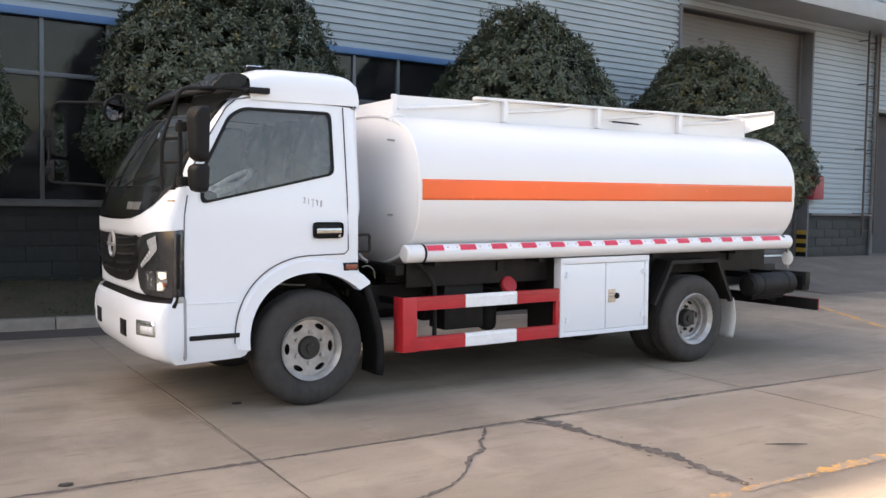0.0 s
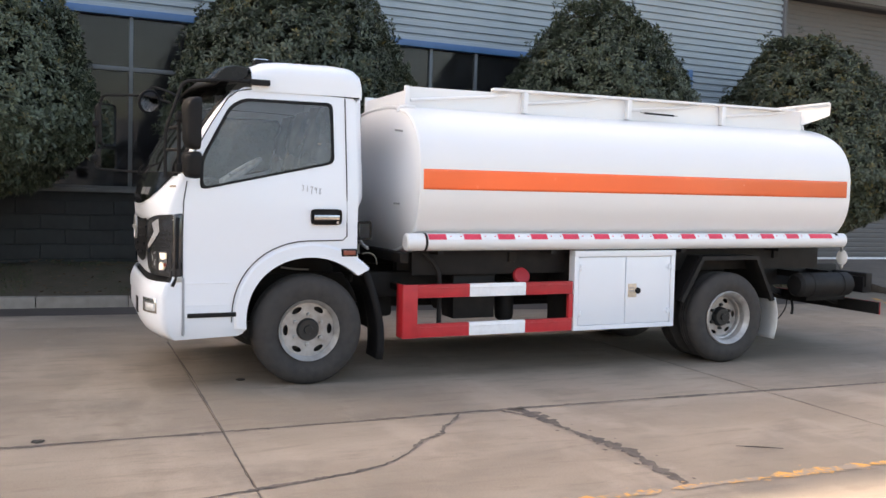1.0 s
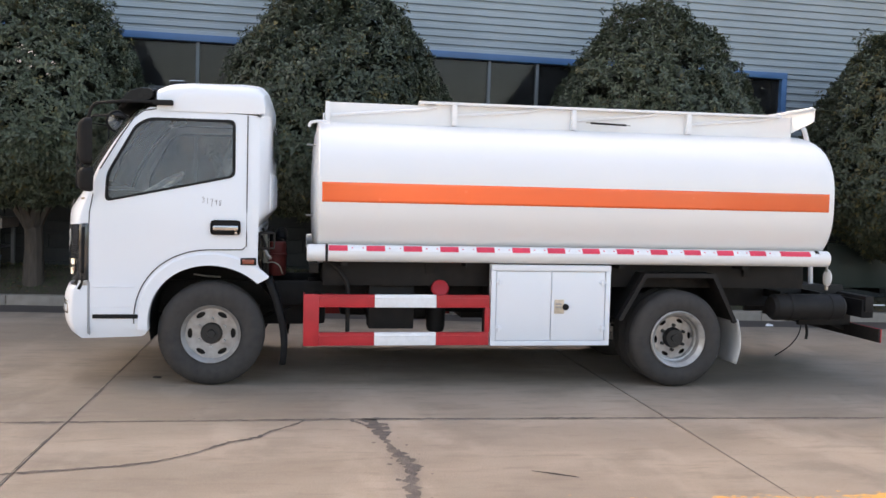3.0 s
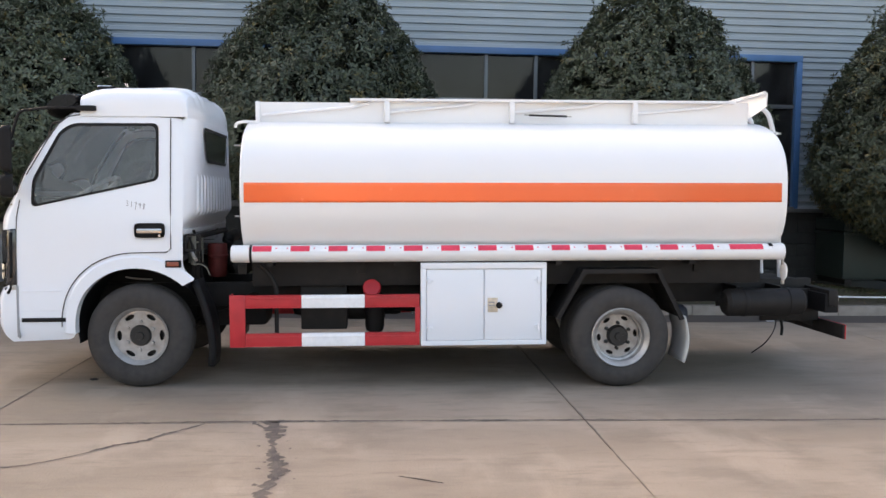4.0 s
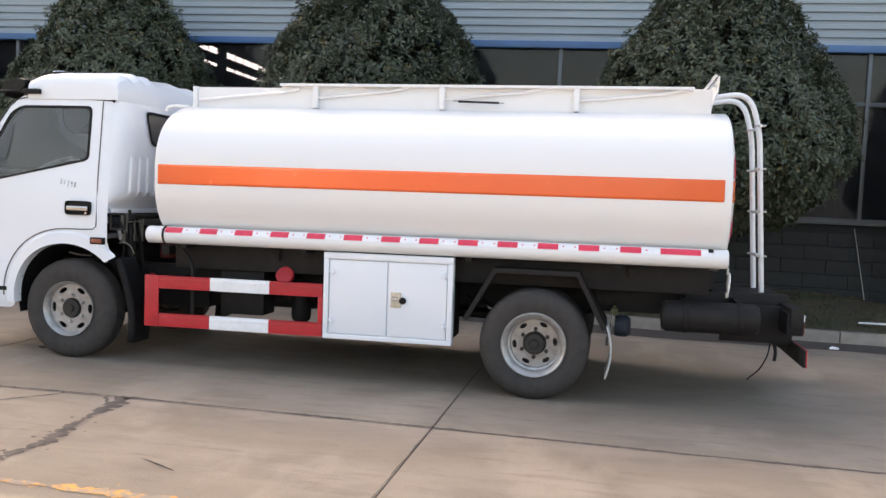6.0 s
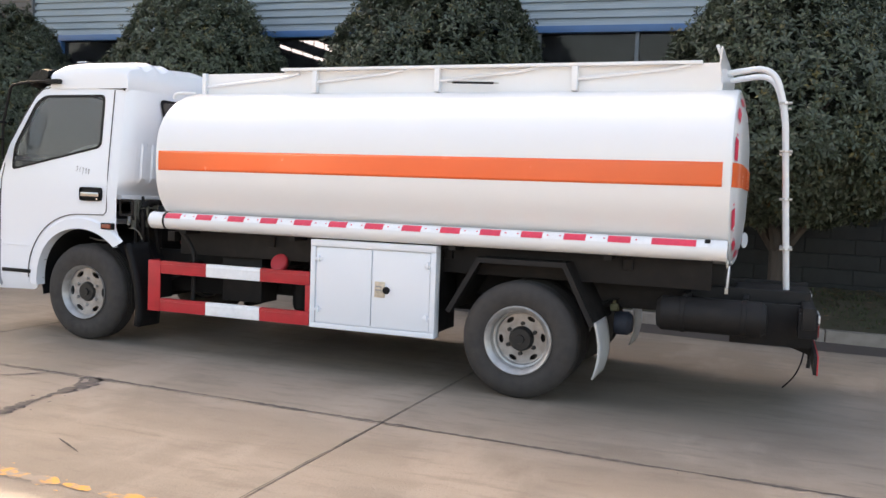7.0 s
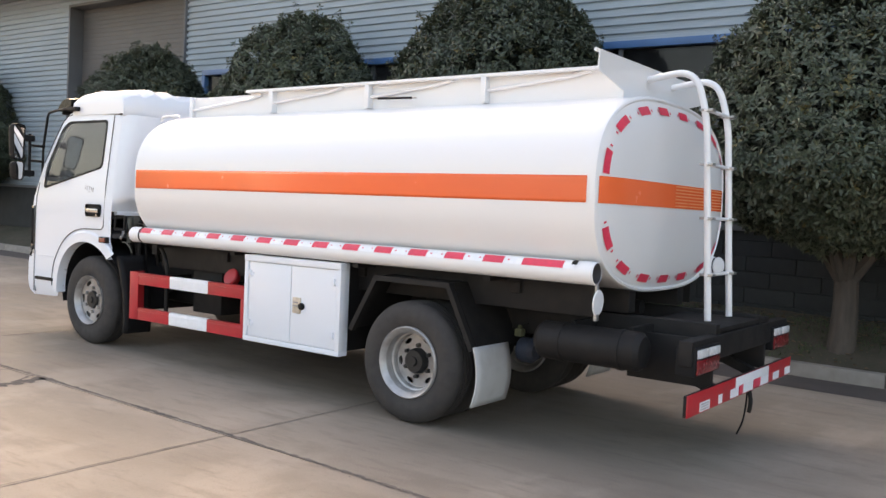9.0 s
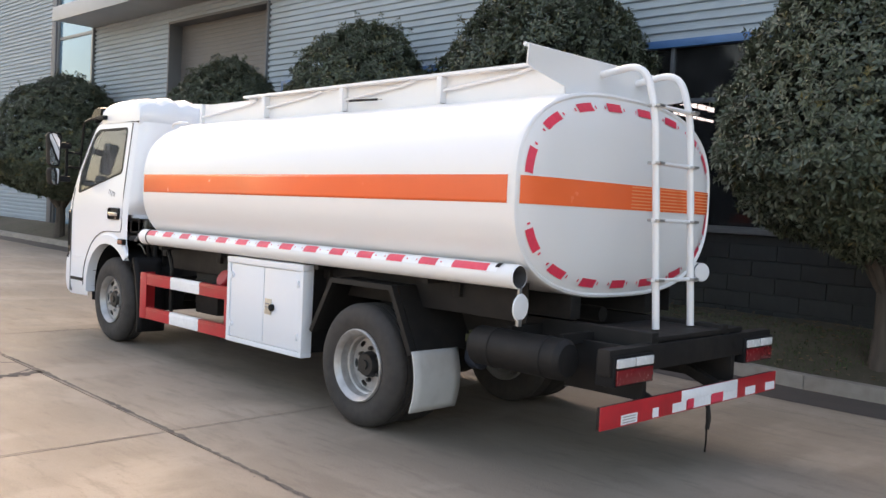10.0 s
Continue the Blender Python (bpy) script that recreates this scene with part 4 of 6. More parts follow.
DOOR = [(-0.895, 0.645), (-0.90, 1.10), (-0.892, 1.36), (-0.868, 1.50), (-0.822, 1.68), (-0.69, 1.915), (-0.58, 2.085), (-0.51, 2.137), (-0.42, 2.15), (0.262, 2.138), (0.264, 1.5), (0.264, 1.12), (0.235, 1.092), (0.0, 1.088)]
DOOR += arch(ARCH_R + 0.118, 92, 160, 12)
for s in (-1, 1):
    tp("cab_side", on_side(fill2d([rim, DOOR], CUTS), s), M_WHITE, smooth=50)
    door = tp("door", on_side(fill2d([DOOR, WIN], CUTS), s), M_WHITE, "white cab door", smooth=50)
    tp("window_seal", on_side(fill2d([WIN, WIN_IN], CUTS), s, 0.004), M_PLASTIC, "black rubber window seal", parent=door)
    pane = tp("door_window", on_side(fill2d([WIN_IN], CUTS), s, -0.004), M_GLASS, "tinted door window", parent=door)
    pane.visible_shadow = False
    # arch lip, flared
    b = bmesh.new()
    o, i = arch(ARCH_R + 0.10, 45.5, 176, 22), arch(ARCH_R - 0.002, 48, 176, 22)
    v0 = [b.verts.new((x, s * (0.977), z)) for x, z in o]
    v1 = [b.verts.new((x * 0.99, s * 0.99, z * 0.995 + 0.003)) for x, z in arch(ARCH_R + 0.085, 45.0, 176, 22)]
    v2 = [b.verts.new((x, s * 0.992, z)) for x, z in i]
    v3 = [b.verts.new((x, s * 0.90, z)) for x, z in i]
    for p, q in ((v0, v1), (v1, v2), (v2, v3)):
        for k in range(len(p) - 1):
            b.faces.new((p[k], p[k + 1], q[k + 1], q[k]))
    tp("wheel_arch", b, M_WHITE, "white flared wheel arch", smooth=30)
    # inner wheel well
    b = bmesh.new()
    p0 = [b.verts.new((x, s * 0.93, z)) for x, z in arch(ARCH_R, -4, 185, 20)]
    p1 = [b.verts.new((x, s * 0.45, z)) for x, z in arch(ARCH_R, -4, 185, 20)]
    for k in range(20):
        b.faces.new((p0[k], p0[k + 1], p1[k + 1], p1[k]))
    tp("wheel_well", b, M_PLASTIC)
    tp("brake_hose", tube(bmesh.new(), [(-0.16, s * 0.70, 0.875), (-0.06, s * 0.72, 0.862), (0.05, s * 0.70, 0.855)], 0.007, 6), M_STEEL)
    # rear flap of the arch
    thick(tp("mud_flap", sheet(bmesh.new(), lambda u, v, s=s: Vector((0.45 + 0.13 * math.sin(v * 2.0) - 0.02, s * (0.93 - 0.26 * u), 0.86 - 0.68 * v)), 6, 10), M_PLASTIC, "black plastic front mud flap"), 0.05, 0)
    # door shut lines
    b = bmesh.new()
    line = [(0.264, 2.13), (0.266, 1.5), (0.266, 1.12), (0.235, 1.092), (0.0, 1.088)] + arch(ARCH_R + 0.118, 92, 172, 14)
    tube(b, [(x, s * (half(min(z, 2.2)) + 0.003), z) for x, z in line], 0.0048, 5)
    tube(b, [(x, s * (half(min(z, 2.2)) + 0.0025), z) for x, z in [(-0.895, 0.43), (-0.90, 0.8), (-0.90, 1.10), (-0.892, 1.36), (-0.868, 1.5)]], 0.004, 5)
    tube(b, [(x, s * (half(min(z, 2.2)) + 0.0025), z) for x, z in [(0.345, 2.138), (0.0, 2.154), (-0.42, 2.160), (-0.515, 2.143), (-0.585, 2.088), (-0.69, 1.925), (-0.822, 1.69)]], 0.0048, 5)
    tp("shut_line", b, M_SEAM)
    tp("corner_gap", boxes((-0.905, -0.888, min(s * 0.95, s * 0.9835), max(s * 0.95, s * 0.9835), 0.44, 0.835), bevel=0.002), M_GAP)
    # step slot
    tp("step_slot", box(bmesh.new(), -0.87, -0.50, s * 0.976 - 0.012, s * 0.976 + 0.012, 0.556, 0.588, bevel=0.006), M_PLASTIC)
    # handle
    hd = tp("door_handle", box(bmesh.new(), -0.006, 0.222, s * 0.975 - 0.009, s * 0.975 + 0.009, 1.205, 1.318, bevel=0.03), M_PLASTIC, "black recess with chrome pull handle")
    b = box(bmesh.new(), 0.012, 0.205, s * 0.992 - 0.012, s * 0.992 + 0.012, 1.238, 1.278, bevel=0.01)
    tp("pull", b, M_CHROME, "chrome handle", parent=hd)
    b, _ = lathe(bmesh.new(), [(0.0, -0.004), (0.011, -0.004), (0.011, 0.004), (0.0, 0.004)], (0.187, s * 1.0, 1.222), 12, "y")
    tp("lock", b, M_CHROME, parent=hd)
    # side indicator
    ind = tp("indicator", box(bmesh.new(), 0.222, 0.342, s * 0.976 - 0.02, s * 0.976 + 0.02, 0.972, 1.028, bevel=0.008), M_PLASTIC, "amber side indicator")
    tp("lens", box(bmesh.new(), 0.236, 0.328, s * 0.99 - 0.012, s * 0.99 + 0.012, 0.982, 1.018, bevel=0.006), M_AMBER, parent=ind)
    # headlamp wrapping round the corner
    HL = [(1.0, 1.272), (0.86, 1.262), (0.74, 1.238), (0.655, 1.20), (0.66, 1.13), (0.665, 1.08), (0.635, 1.02), (0.64, 0.95), (0.67, 0.885), (0.74, 0.85), (1.0, 0.842)]
    hl = tp("headlamp", front_poly(HL, 0.008, s), M_LAMPBODY, "dark headlamp unit with bright elements")
    wrap = rounded([(corner_x(0.85) - 0.004, 0.845), (corner_x(1.0) - 0.004, 1.0), (corner_x(1.26) - 0.004, 1.272), (-0.898, 1.28), (-0.902, 0.845)], 0.012, 2)
    thick(tp("side_lens", on_side(fill2d([wrap], [("z", 1.0), ("z", 1.1)]), s, 0.006), M_LAMPBODY, parent=hl), 0.01)
    tp("lamp_bowl", front_poly([(0.765, 1.005), (0.865, 1.012), (0.875, 0.885), (0.785, 0.89)], 0.013, s), M_DULLREFLECTOR, "dull lamp reflector", parent=hl)
    tp("lamp_bowl", front_poly([(0.885, 1.012), (0.965, 1.014), (0.97, 0.925), (0.94, 0.880), (0.892, 0.880)], 0.013, s), M_SILVERLAMP, parent=hl)
    tp("bulb_lens", front_poly([(0.905, 1.004), (0.960, 1.006), (0.962, 0.968), (0.93, 0.958), (0.908, 0.972)], 0.018, s), M_LAMP, "bright warm white lamp", parent=hl)
    tp("bulb_lens", front_poly([(0.898, 0.93), (0.922, 0.942), (0.940, 0.925), (0.938, 0.890), (0.898, 0.888)], 0.018, s), M_LAMP, parent=hl)
    tp("amber_bulb", front_poly([(0.942, 0.935), (0.962, 0.935), (0.962, 0.912), (0.945, 0.912)], 0.018, s), M_AMBER, "small amber bulb", parent=hl)
    tp("lamp_divider", front_poly([(0.868, 1.02), (0.882, 1.02), (0.890, 0.875), (0.876, 0.875)], 0.016, s), M_LAMPBODY, parent=hl)
    tp("daytime_strip", front_poly([(0.80, 1.205), (0.885, 1.238), (0.895, 1.150), (0.83, 1.085), (0.715, 1.02), (0.70, 1.045), (0.80, 1.115), (0.825, 1.15), (0.805, 1.18)], 0.012, s), M_DRL, "milky light guide", parent=hl)
    for q in range(5):
        c0, c1 = 0.725 + 0.026 * q, 1.034 + 0.021 * q
        tp("light_guide_step", front_poly([(c0, c1), (c0 + 0.012, c1 + 0.008), (c0 + 0.004, c1 + 0.022), (c0 - 0.008, c1 + 0.014)], 0.016, s), M_WHITELENS, parent=hl)
    for q in range(4):
        tp("lamp_ridge", front_poly([(0.90, 1.045 + 0.032 * q), (0.985, 1.05 + 0.032 * q), (0.985, 1.054 + 0.032 * q), (0.90, 1.049 + 0.032 * q)], 0.011, s), M_PLASTIC, parent=hl)
    tp("lamp_bracket", box(bmesh.new(), -0.955, -0.895, s * 0.972 - 0.008, s * 0.972 + 0.008, 0.806, 0.842, bevel=0.004), M_STEEL, "small grey bracket under the headlamp")
    tp("press_line", box(bmesh.new(), -0.885, -0.56, s * 0.975 - 0.008, s * 0.975 + 0.006, 0.792, 0.800, bevel=0.003), M_WHITE, parent=door)
    tp("press_line", box(bmesh.new(), -0.885, -0.52, s * 0.975 - 0.008, s * 0.975 + 0.0035, 0.640, 0.646, bevel=0.002), M_WHITE, parent=door)
    # fog lamp and tow cover
    fg = tp("fog_lamp", panel(0.585, 0.685, s * 0.71, s * 0.915, 0.003, 3, 8), M_SILVERLAMP, "rectangular fog lamp")
    thick(fg, 0.012)
    thick(tp("lens", panel(0.60, 0.65, s * 0.78, s * 0.90, 0.009, 2, 6), M_WHITELENS, parent=fg), 0.006)
    thick(tp("tow_cover", panel(0.545, 0.655, s * 0.33, s * 0.50, 0.004, 3, 3), M_PLASTIC, "dark tow eye cover"), 0.01)

# roof
def roof_pt(u, v):
    x = -0.42 + 0.80 * u
    a = -math.pi / 2 + math.pi * v
    top = interp([(0.0, 2.335), (0.12, 2.382), (0.3, 2.395), (0.75, 2.393), (0.92, 2.382), (0.975, 2.36), (1.0, 2.33)], u)[0]
    w = 0.893 - 0.02 * max(0.0, u - 0.8)
    sn, cs = math.sin(a), math.cos(a)
    yy = w * math.copysign(abs(sn) ** 0.30, sn)
    zz = 2.145 + (top - 2.145) * abs(cs) ** 0.34
    rib = 0.016 * math.cos(yy / 0.88 * math.pi * 9) * min(1, max(0, u * 2.0 - 0.5)) * (1 if abs(yy) < 0.74 else 0)
    return Vector((x + 0.03 * (1 - abs(yy / 0.9) ** 4) * u, yy, zz + rib))


roof = tp("cab_roof", sheet(bmesh.new(), roof_pt, 20, 90), M_WHITE, "white ribbed cab roof", smooth=40)
bm = bmesh.new()
def roof_back(u, v):
    p = roof_pt(1.0, u)
    q = Vector((0.425 - 0.065 * abs(p.y / 0.89) ** 4, p.y * 0.995, 2.12))
    return p * (1 - v) + q * v + Vector((0.022 * math.sin(v * math.pi), 0, 0))
tp("roof_back", sheet(bm, roof_back, 90, 5), M_WHITE, smooth=40)
for s in (-0.62,):
    cl = tp("marker_lamp", box(bmesh.new(), -0.36, -0.22, s - 0.05, s + 0.05, 2.365, 2.405, bevel=0.014), M_PLASTIC, "small roof marker lamp")
    tp("lens", box(bmesh.new(), -0.362, -0.25, s - 0.04, s + 0.04, 2.38, 2.412, bevel=0.01), M_SILVERLAMP, parent=cl)

# cab back wall with pressed ribs and window
def back_pt(u, v):
    s = -1 + 2 * u
    z = 1.26 + 0.88 * v
    w = half(z) - 0.018
    x = 0.355 + 0.085 * (1 - abs(s) ** 12)
    if z < 1.385:
        x -= 0.10 * ((1.385 - z) / 0.125) * (1 - abs(s) ** 16)
    if 0.15 < v < 0.50 and abs(s) < 0.86:
        x += 0.011 * (1 if math.sin(s * 46) > 0 else -0.2)
    return Vector((x, s * w, z))


tp("cab_back", sheet(bmesh.new(), back_pt, 180, 24), M_WHITE, "white ribbed cab back wall", smooth=30)
o = rounded([(-0.46, 1.80), (0.46, 1.80), (0.56, 2.09), (-0.56, 2.09)], 0.06)
i = rounded([(-0.435, 1.825), (0.435, 1.825), (0.525, 2.065), (-0.525, 2.065)], 0.05)
for lp, out, m, nm in (((o, i), 0.014, M_PLASTIC, "rear_window_seal"), ((i,), 0.009, M_GLOSS, "rear_window")):
    bm = fill2d(list(lp), [("x", q) for q in (-0.4, -0.3, -0.2, 0.0, 0.2, 0.3, 0.4)])
    for v in bm.verts:
        y, z = v.co.x, v.co.z
        v.co = Vector((0.440 + out - 0.085 * abs(y / 0.9) ** 12, y, z))
    tp(nm, bm, m)
tp("cab_floor", boxes((-1.0, 0.34, -0.93, 0.93, 1.02, 1.06), (-0.9, -0.55, -0.93, 0.93, 0.45, 0.95)), M_INTERIOR)

# interior
def film_cover(seed):
    """A loose, wrinkled bag of clear film over a backrest and its headrest."""
    rnd = random.Random(seed)
    ph = [rnd.uniform(0, 6.28) for _ in range(6)]
    b = bmesh.new()
    rings = []
    for j in range(13):
        q = j / 12
        z = -0.04 + 0.80 * q
        w = 0.25 - 0.10 * max(0.0, (q - 0.70) / 0.30) ** 1.5
        d = 0.16 - 0.04 * q
        ring = []
        for i in range(28):
            a = 2 * math.pi * i / 28
            cs, sn = math.cos(a), math.sin(a)
            k = 1 + 0.10 * math.sin(5 * a + ph[0] + 3 * q) + 0.06 * math.sin(9 * a + ph[1] - 5 * q) + 0.05 * math.sin(14 * q + ph[2] + 2 * a)
            ring.append(b.verts.new((z * 0.21 + d * k * math.copysign(abs(cs) ** 0.5, cs), w * (0.9 + 0.1 * k) * math.copysign(abs(sn) ** 0.5, sn), z)))
        rings.append(ring)
    for r0, r1 in zip(rings, rings[1:]):
        for i in range(28):
            b.faces.new((r0[i], r0[(i + 1) % 28], r1[(i + 1) % 28], r1[i]))
    b.faces.new(rings[-1])
    return b


tp("dashboard", box(bmesh.new(), -0.98, -0.62, -0.86, 0.86, 1.30, 1.53, bevel=0.06), M_INTERIOR, "grey dashboard")
for y in (-0.50, 0.02, 0.52):
    st = tp("seat", box(bmesh.new(), -0.42, 0.12, y - 0.23, y + 0.23, 1.18, 1.34, bevel=0.05), M_SEAT, "grey cab seat under clear film")
    b = box(bmesh.new(), -0.07, 0.07, -0.22, 0.22, -0.02, 0.56, bevel=0.05)
    bmesh.ops.rotate(b, verts=b.verts, cent=(0, 0, 0), matrix=Matrix.Rotation(radians(12), 3, "Y"))
    bk = tp("backrest", b, M_SEAT, parent=st)
    bk.location = (0.13, y, 1.33)
    b = box(bmesh.new(), -0.045, 0.045, -0.12, 0.12, 0, 0.17, bevel=0.035)
    hr = tp("headrest", b, M_SEAT, parent=st)
    hr.location = (0.25, y, 1.90)
    tp("film_cover", film_cover(round(y * 100) + 90), M_FILM, "loose clear plastic cover", parent=st, smooth=50).location = (0.10, y, 1.33)
b = bmesh.new()
ang = [2 * math.pi * k / 28 for k in range(29)]
tube(b, [(-0.47 + 0.19 * math.sin(a), -0.46 + 0.23 * math.cos(a), 1.555 + 0.125 * math.sin(a)) for a in ang], 0.019, 8, False)
tube(b, [(-0.47, -0.67, 1.555), (-0.49, -0.46, 1.535), (-0.47, -0.25, 1.555)], 0.022, 8)
tube(b, [(-0.49, -0.46, 1.535), (-0.74, -0.46, 1.36)], 0.035, 8)
tp("steering_wheel", b, M_WRAP)

for k, w in enumerate((0.012, 0.010, 0.012, 0.010)):
    thick(tp("badge_mark", panel(1.456, 1.469, -0.957 + 0.014 * k, -0.957 + 0.014 * k + w * 0.9, 0.003, 1, 1), M_BADGE, smooth=0), 0.003)
# mirrors: the driver's side first
def housing(x, y, z0, z1, w, turn, name="mirror", label="black door mirror housing", taper=0.0):
    """A domed mirror shell with its glass set into the rear opening."""
    bm = bmesh.new()
    h, zc = z1 - z0, (z0 + z1) / 2
    lw = w * (1 - taper)
    base = rounded([(-lw / 2, -h / 2), (lw / 2, -h / 2), (w / 2, h / 2), (-w / 2, h / 2)], 0.042, 6)
    loops = []
    for dx, k in ((0.012, 0.90), (0.020, 0.93), (0.022, 0.98), (0.010, 1.0), (-0.025, 0.97), (-0.05, 0.86), (-0.065, 0.66), (-0.072, 0.35)):
        loops.append([bm.verts.new((dx, a * (1 - (1 - k) * 1.0), b - (1 - k) * 0.5 * (b - math.copysign(0.0, b)) - (1 - k) * 0.3 * b)) for a, b in base])
    n = len(base)
    for p, q in zip(loops, loops[1:]):
        for k in range(n):
            bm.faces.new((p[k], p[(k + 1) % n], q[(k + 1) % n], q[k]))
    bm.faces.new(loops[-1])
    bmesh.ops.recalc_face_normals(bm, faces=bm.faces)
    ob = tp(name, bm, M_PLASTIC, label, 50)
    ob.location, ob.rotation_euler = (x, y, zc), (0, 0, radians(turn))
    g = bmesh.new()
    lo = [[g.verts.new((dx, a * 0.9, b * 0.92)) for a, b in base] for dx in (0.006, 0.012)]
    for k in range(n):
        g.faces.new((lo[0][k], lo[0][(k + 1) % n], lo[1][(k + 1) % n], lo[1][k]))
    g.faces.new(lo[1]), g.faces.new(lo[0][::-1])
    tp("mirror_glass", g, M_MIRROR, parent=ob, smooth=30)
    return ob


for s in (-1,):
    b = bmesh.new()
    tube(b, bend([(-0.32, s * 0.915, 2.205), (-0.52, s * 0.92, 2.208), (-0.68, s * 0.905, 2.205), (-0.885, s * 0.88, 2.185), (-1.0, s * 0.86, 1.85), (-1.003, s * 0.86, 1.62), (-1.0, s * 0.86, 1.535)], 0.05), 0.012, 8)
    ma = tp("mirror_arm", b, M_PLASTIC, "black tubular mirror arm")
    b = bmesh.new()
    tube(b, [(-0.995, s * 0.86, 1.71), (-0.93, s * 1.035, 1.71)], 0.012, 8)
    tube(b, [(-0.975, s * 0.86, 1.86), (-0.93, s * 1.035, 1.86)], 0.012, 8)
    tube(b, [(-0.93, s * 1.035, 1.55), (-0.93, s * 1.035, 1.97)], 0.014, 8)
    tp("stay", b, M_PLASTIC, parent=ma)
    for z in (1.585, 1.925):
        tp("clamp", boxes((-0.955, -0.87, min(s * 1.01, s * 1.13), max(s * 1.01, s * 1.13), z - 0.03, z + 0.03), bevel=0.012), M_PLASTIC, parent=ma)
    tp("arm_socket", box(bmesh.new(), -0.44, -0.295, s * 0.915 - 0.025, s * 0.915 + 0.025, 2.185, 2.225, bevel=0.01), M_PLASTIC, parent=ma)
    housing(-0.85, s * 1.195, 1.705, 2.05, 0.152, s * -18, taper=0.22)
    housing(-0.85, s * 1.185, 1.515, 1.695, 0.135, s * -25, "wide_angle_mirror", "small black wide-angle mirror", 0.25)
b = tube(bmesh.new(), bend([(-0.80, 0.80, 2.185), (-1.00, 0.90, 2.248), (-1.345, 1.09, 2.252), (-1.39, 1.12, 2.10), (-1.395, 1.12, 1.62), (-1.36, 1.10, 1.603), (-1.03, 0.92, 1.583), (-0.98, 0.88, 1.57)], 0.05), 0.0115, 8)
ma = tp("mirror_arm", b, M_PLASTIC, "black tubular mirror arm")
housing(-1.31, 1.215, 1.815, 2.185, 0.275, -30, label="black passenger mirror housing", taper=0.08)
housing(-1.31, 1.205, 1.605, 1.795, 0.26, -34, "wide_angle_mirror", "small black wide-angle mirror")
for z in (1.70, 2.0):
    tp("stay", box(bmesh.new(), -1.43, -1.36, 1.10, 1.19, z - 0.03, z + 0.03, bevel=0.012), M_PLASTIC, parent=ma)
b, _ = lathe(bmesh.new(), [(0.0, -0.06), (0.06, -0.055), (0.095, -0.02), (0.102, 0.0), (0.098, 0.012), (0.084, 0.012), (0.0, 0.010)], (0, 0, 0), 28, "x")
rm = tp("front_mirror", b, M_PLASTIC, "round black front mirror on an arm")
rm.location, rm.rotation_euler = (-1.0, 0.56, 2.165), Vector((0.42, -0.88, -0.20)).to_track_quat("X", "Z").to_euler()
b, _ = lathe(bmesh.new(), [(0.0, 0.022), (0.05, 0.019), (0.082, 0.013)], (0, 0, 0), 28, "x")
tp("mirror_glass", b, M_MIRROR, parent=rm)
b = bmesh.new()
tube(b, bend([(-1.0, 0.61, 2.17), (-0.99, 0.60, 2.30), (-0.86, 0.52, 2.26), (-0.72, 0.48, 2.19)], 0.08), 0.011, 8)
tp("front_mirror_arm", b, M_PLASTIC)


# wheels
def ring_with_slots(r0, r1, slots, sr, sw, sl, n=48, turn=0.0):
    loops = [[(r1 * math.cos(2 * math.pi * k / n), r1 * math.sin(2 * math.pi * k / n)) for k in range(n)],
             [(r0 * math.cos(2 * math.pi * k / n), r0 * math.sin(2 * math.pi * k / n)) for k in range(n)]]
    for q in range(slots):
        a = 2 * math.pi * (q + turn) / slots
        lp = []
        for k in range(12):
            t = 2 * math.pi * k / 12
            px, pz = sw * math.cos(t), sl * math.sin(t)
            rr = sr + px
            aa = a + pz / sr
            lp.append((rr * math.cos(aa), rr * math.sin(aa)))
        loops.append(lp)
    return fill2d(loops)


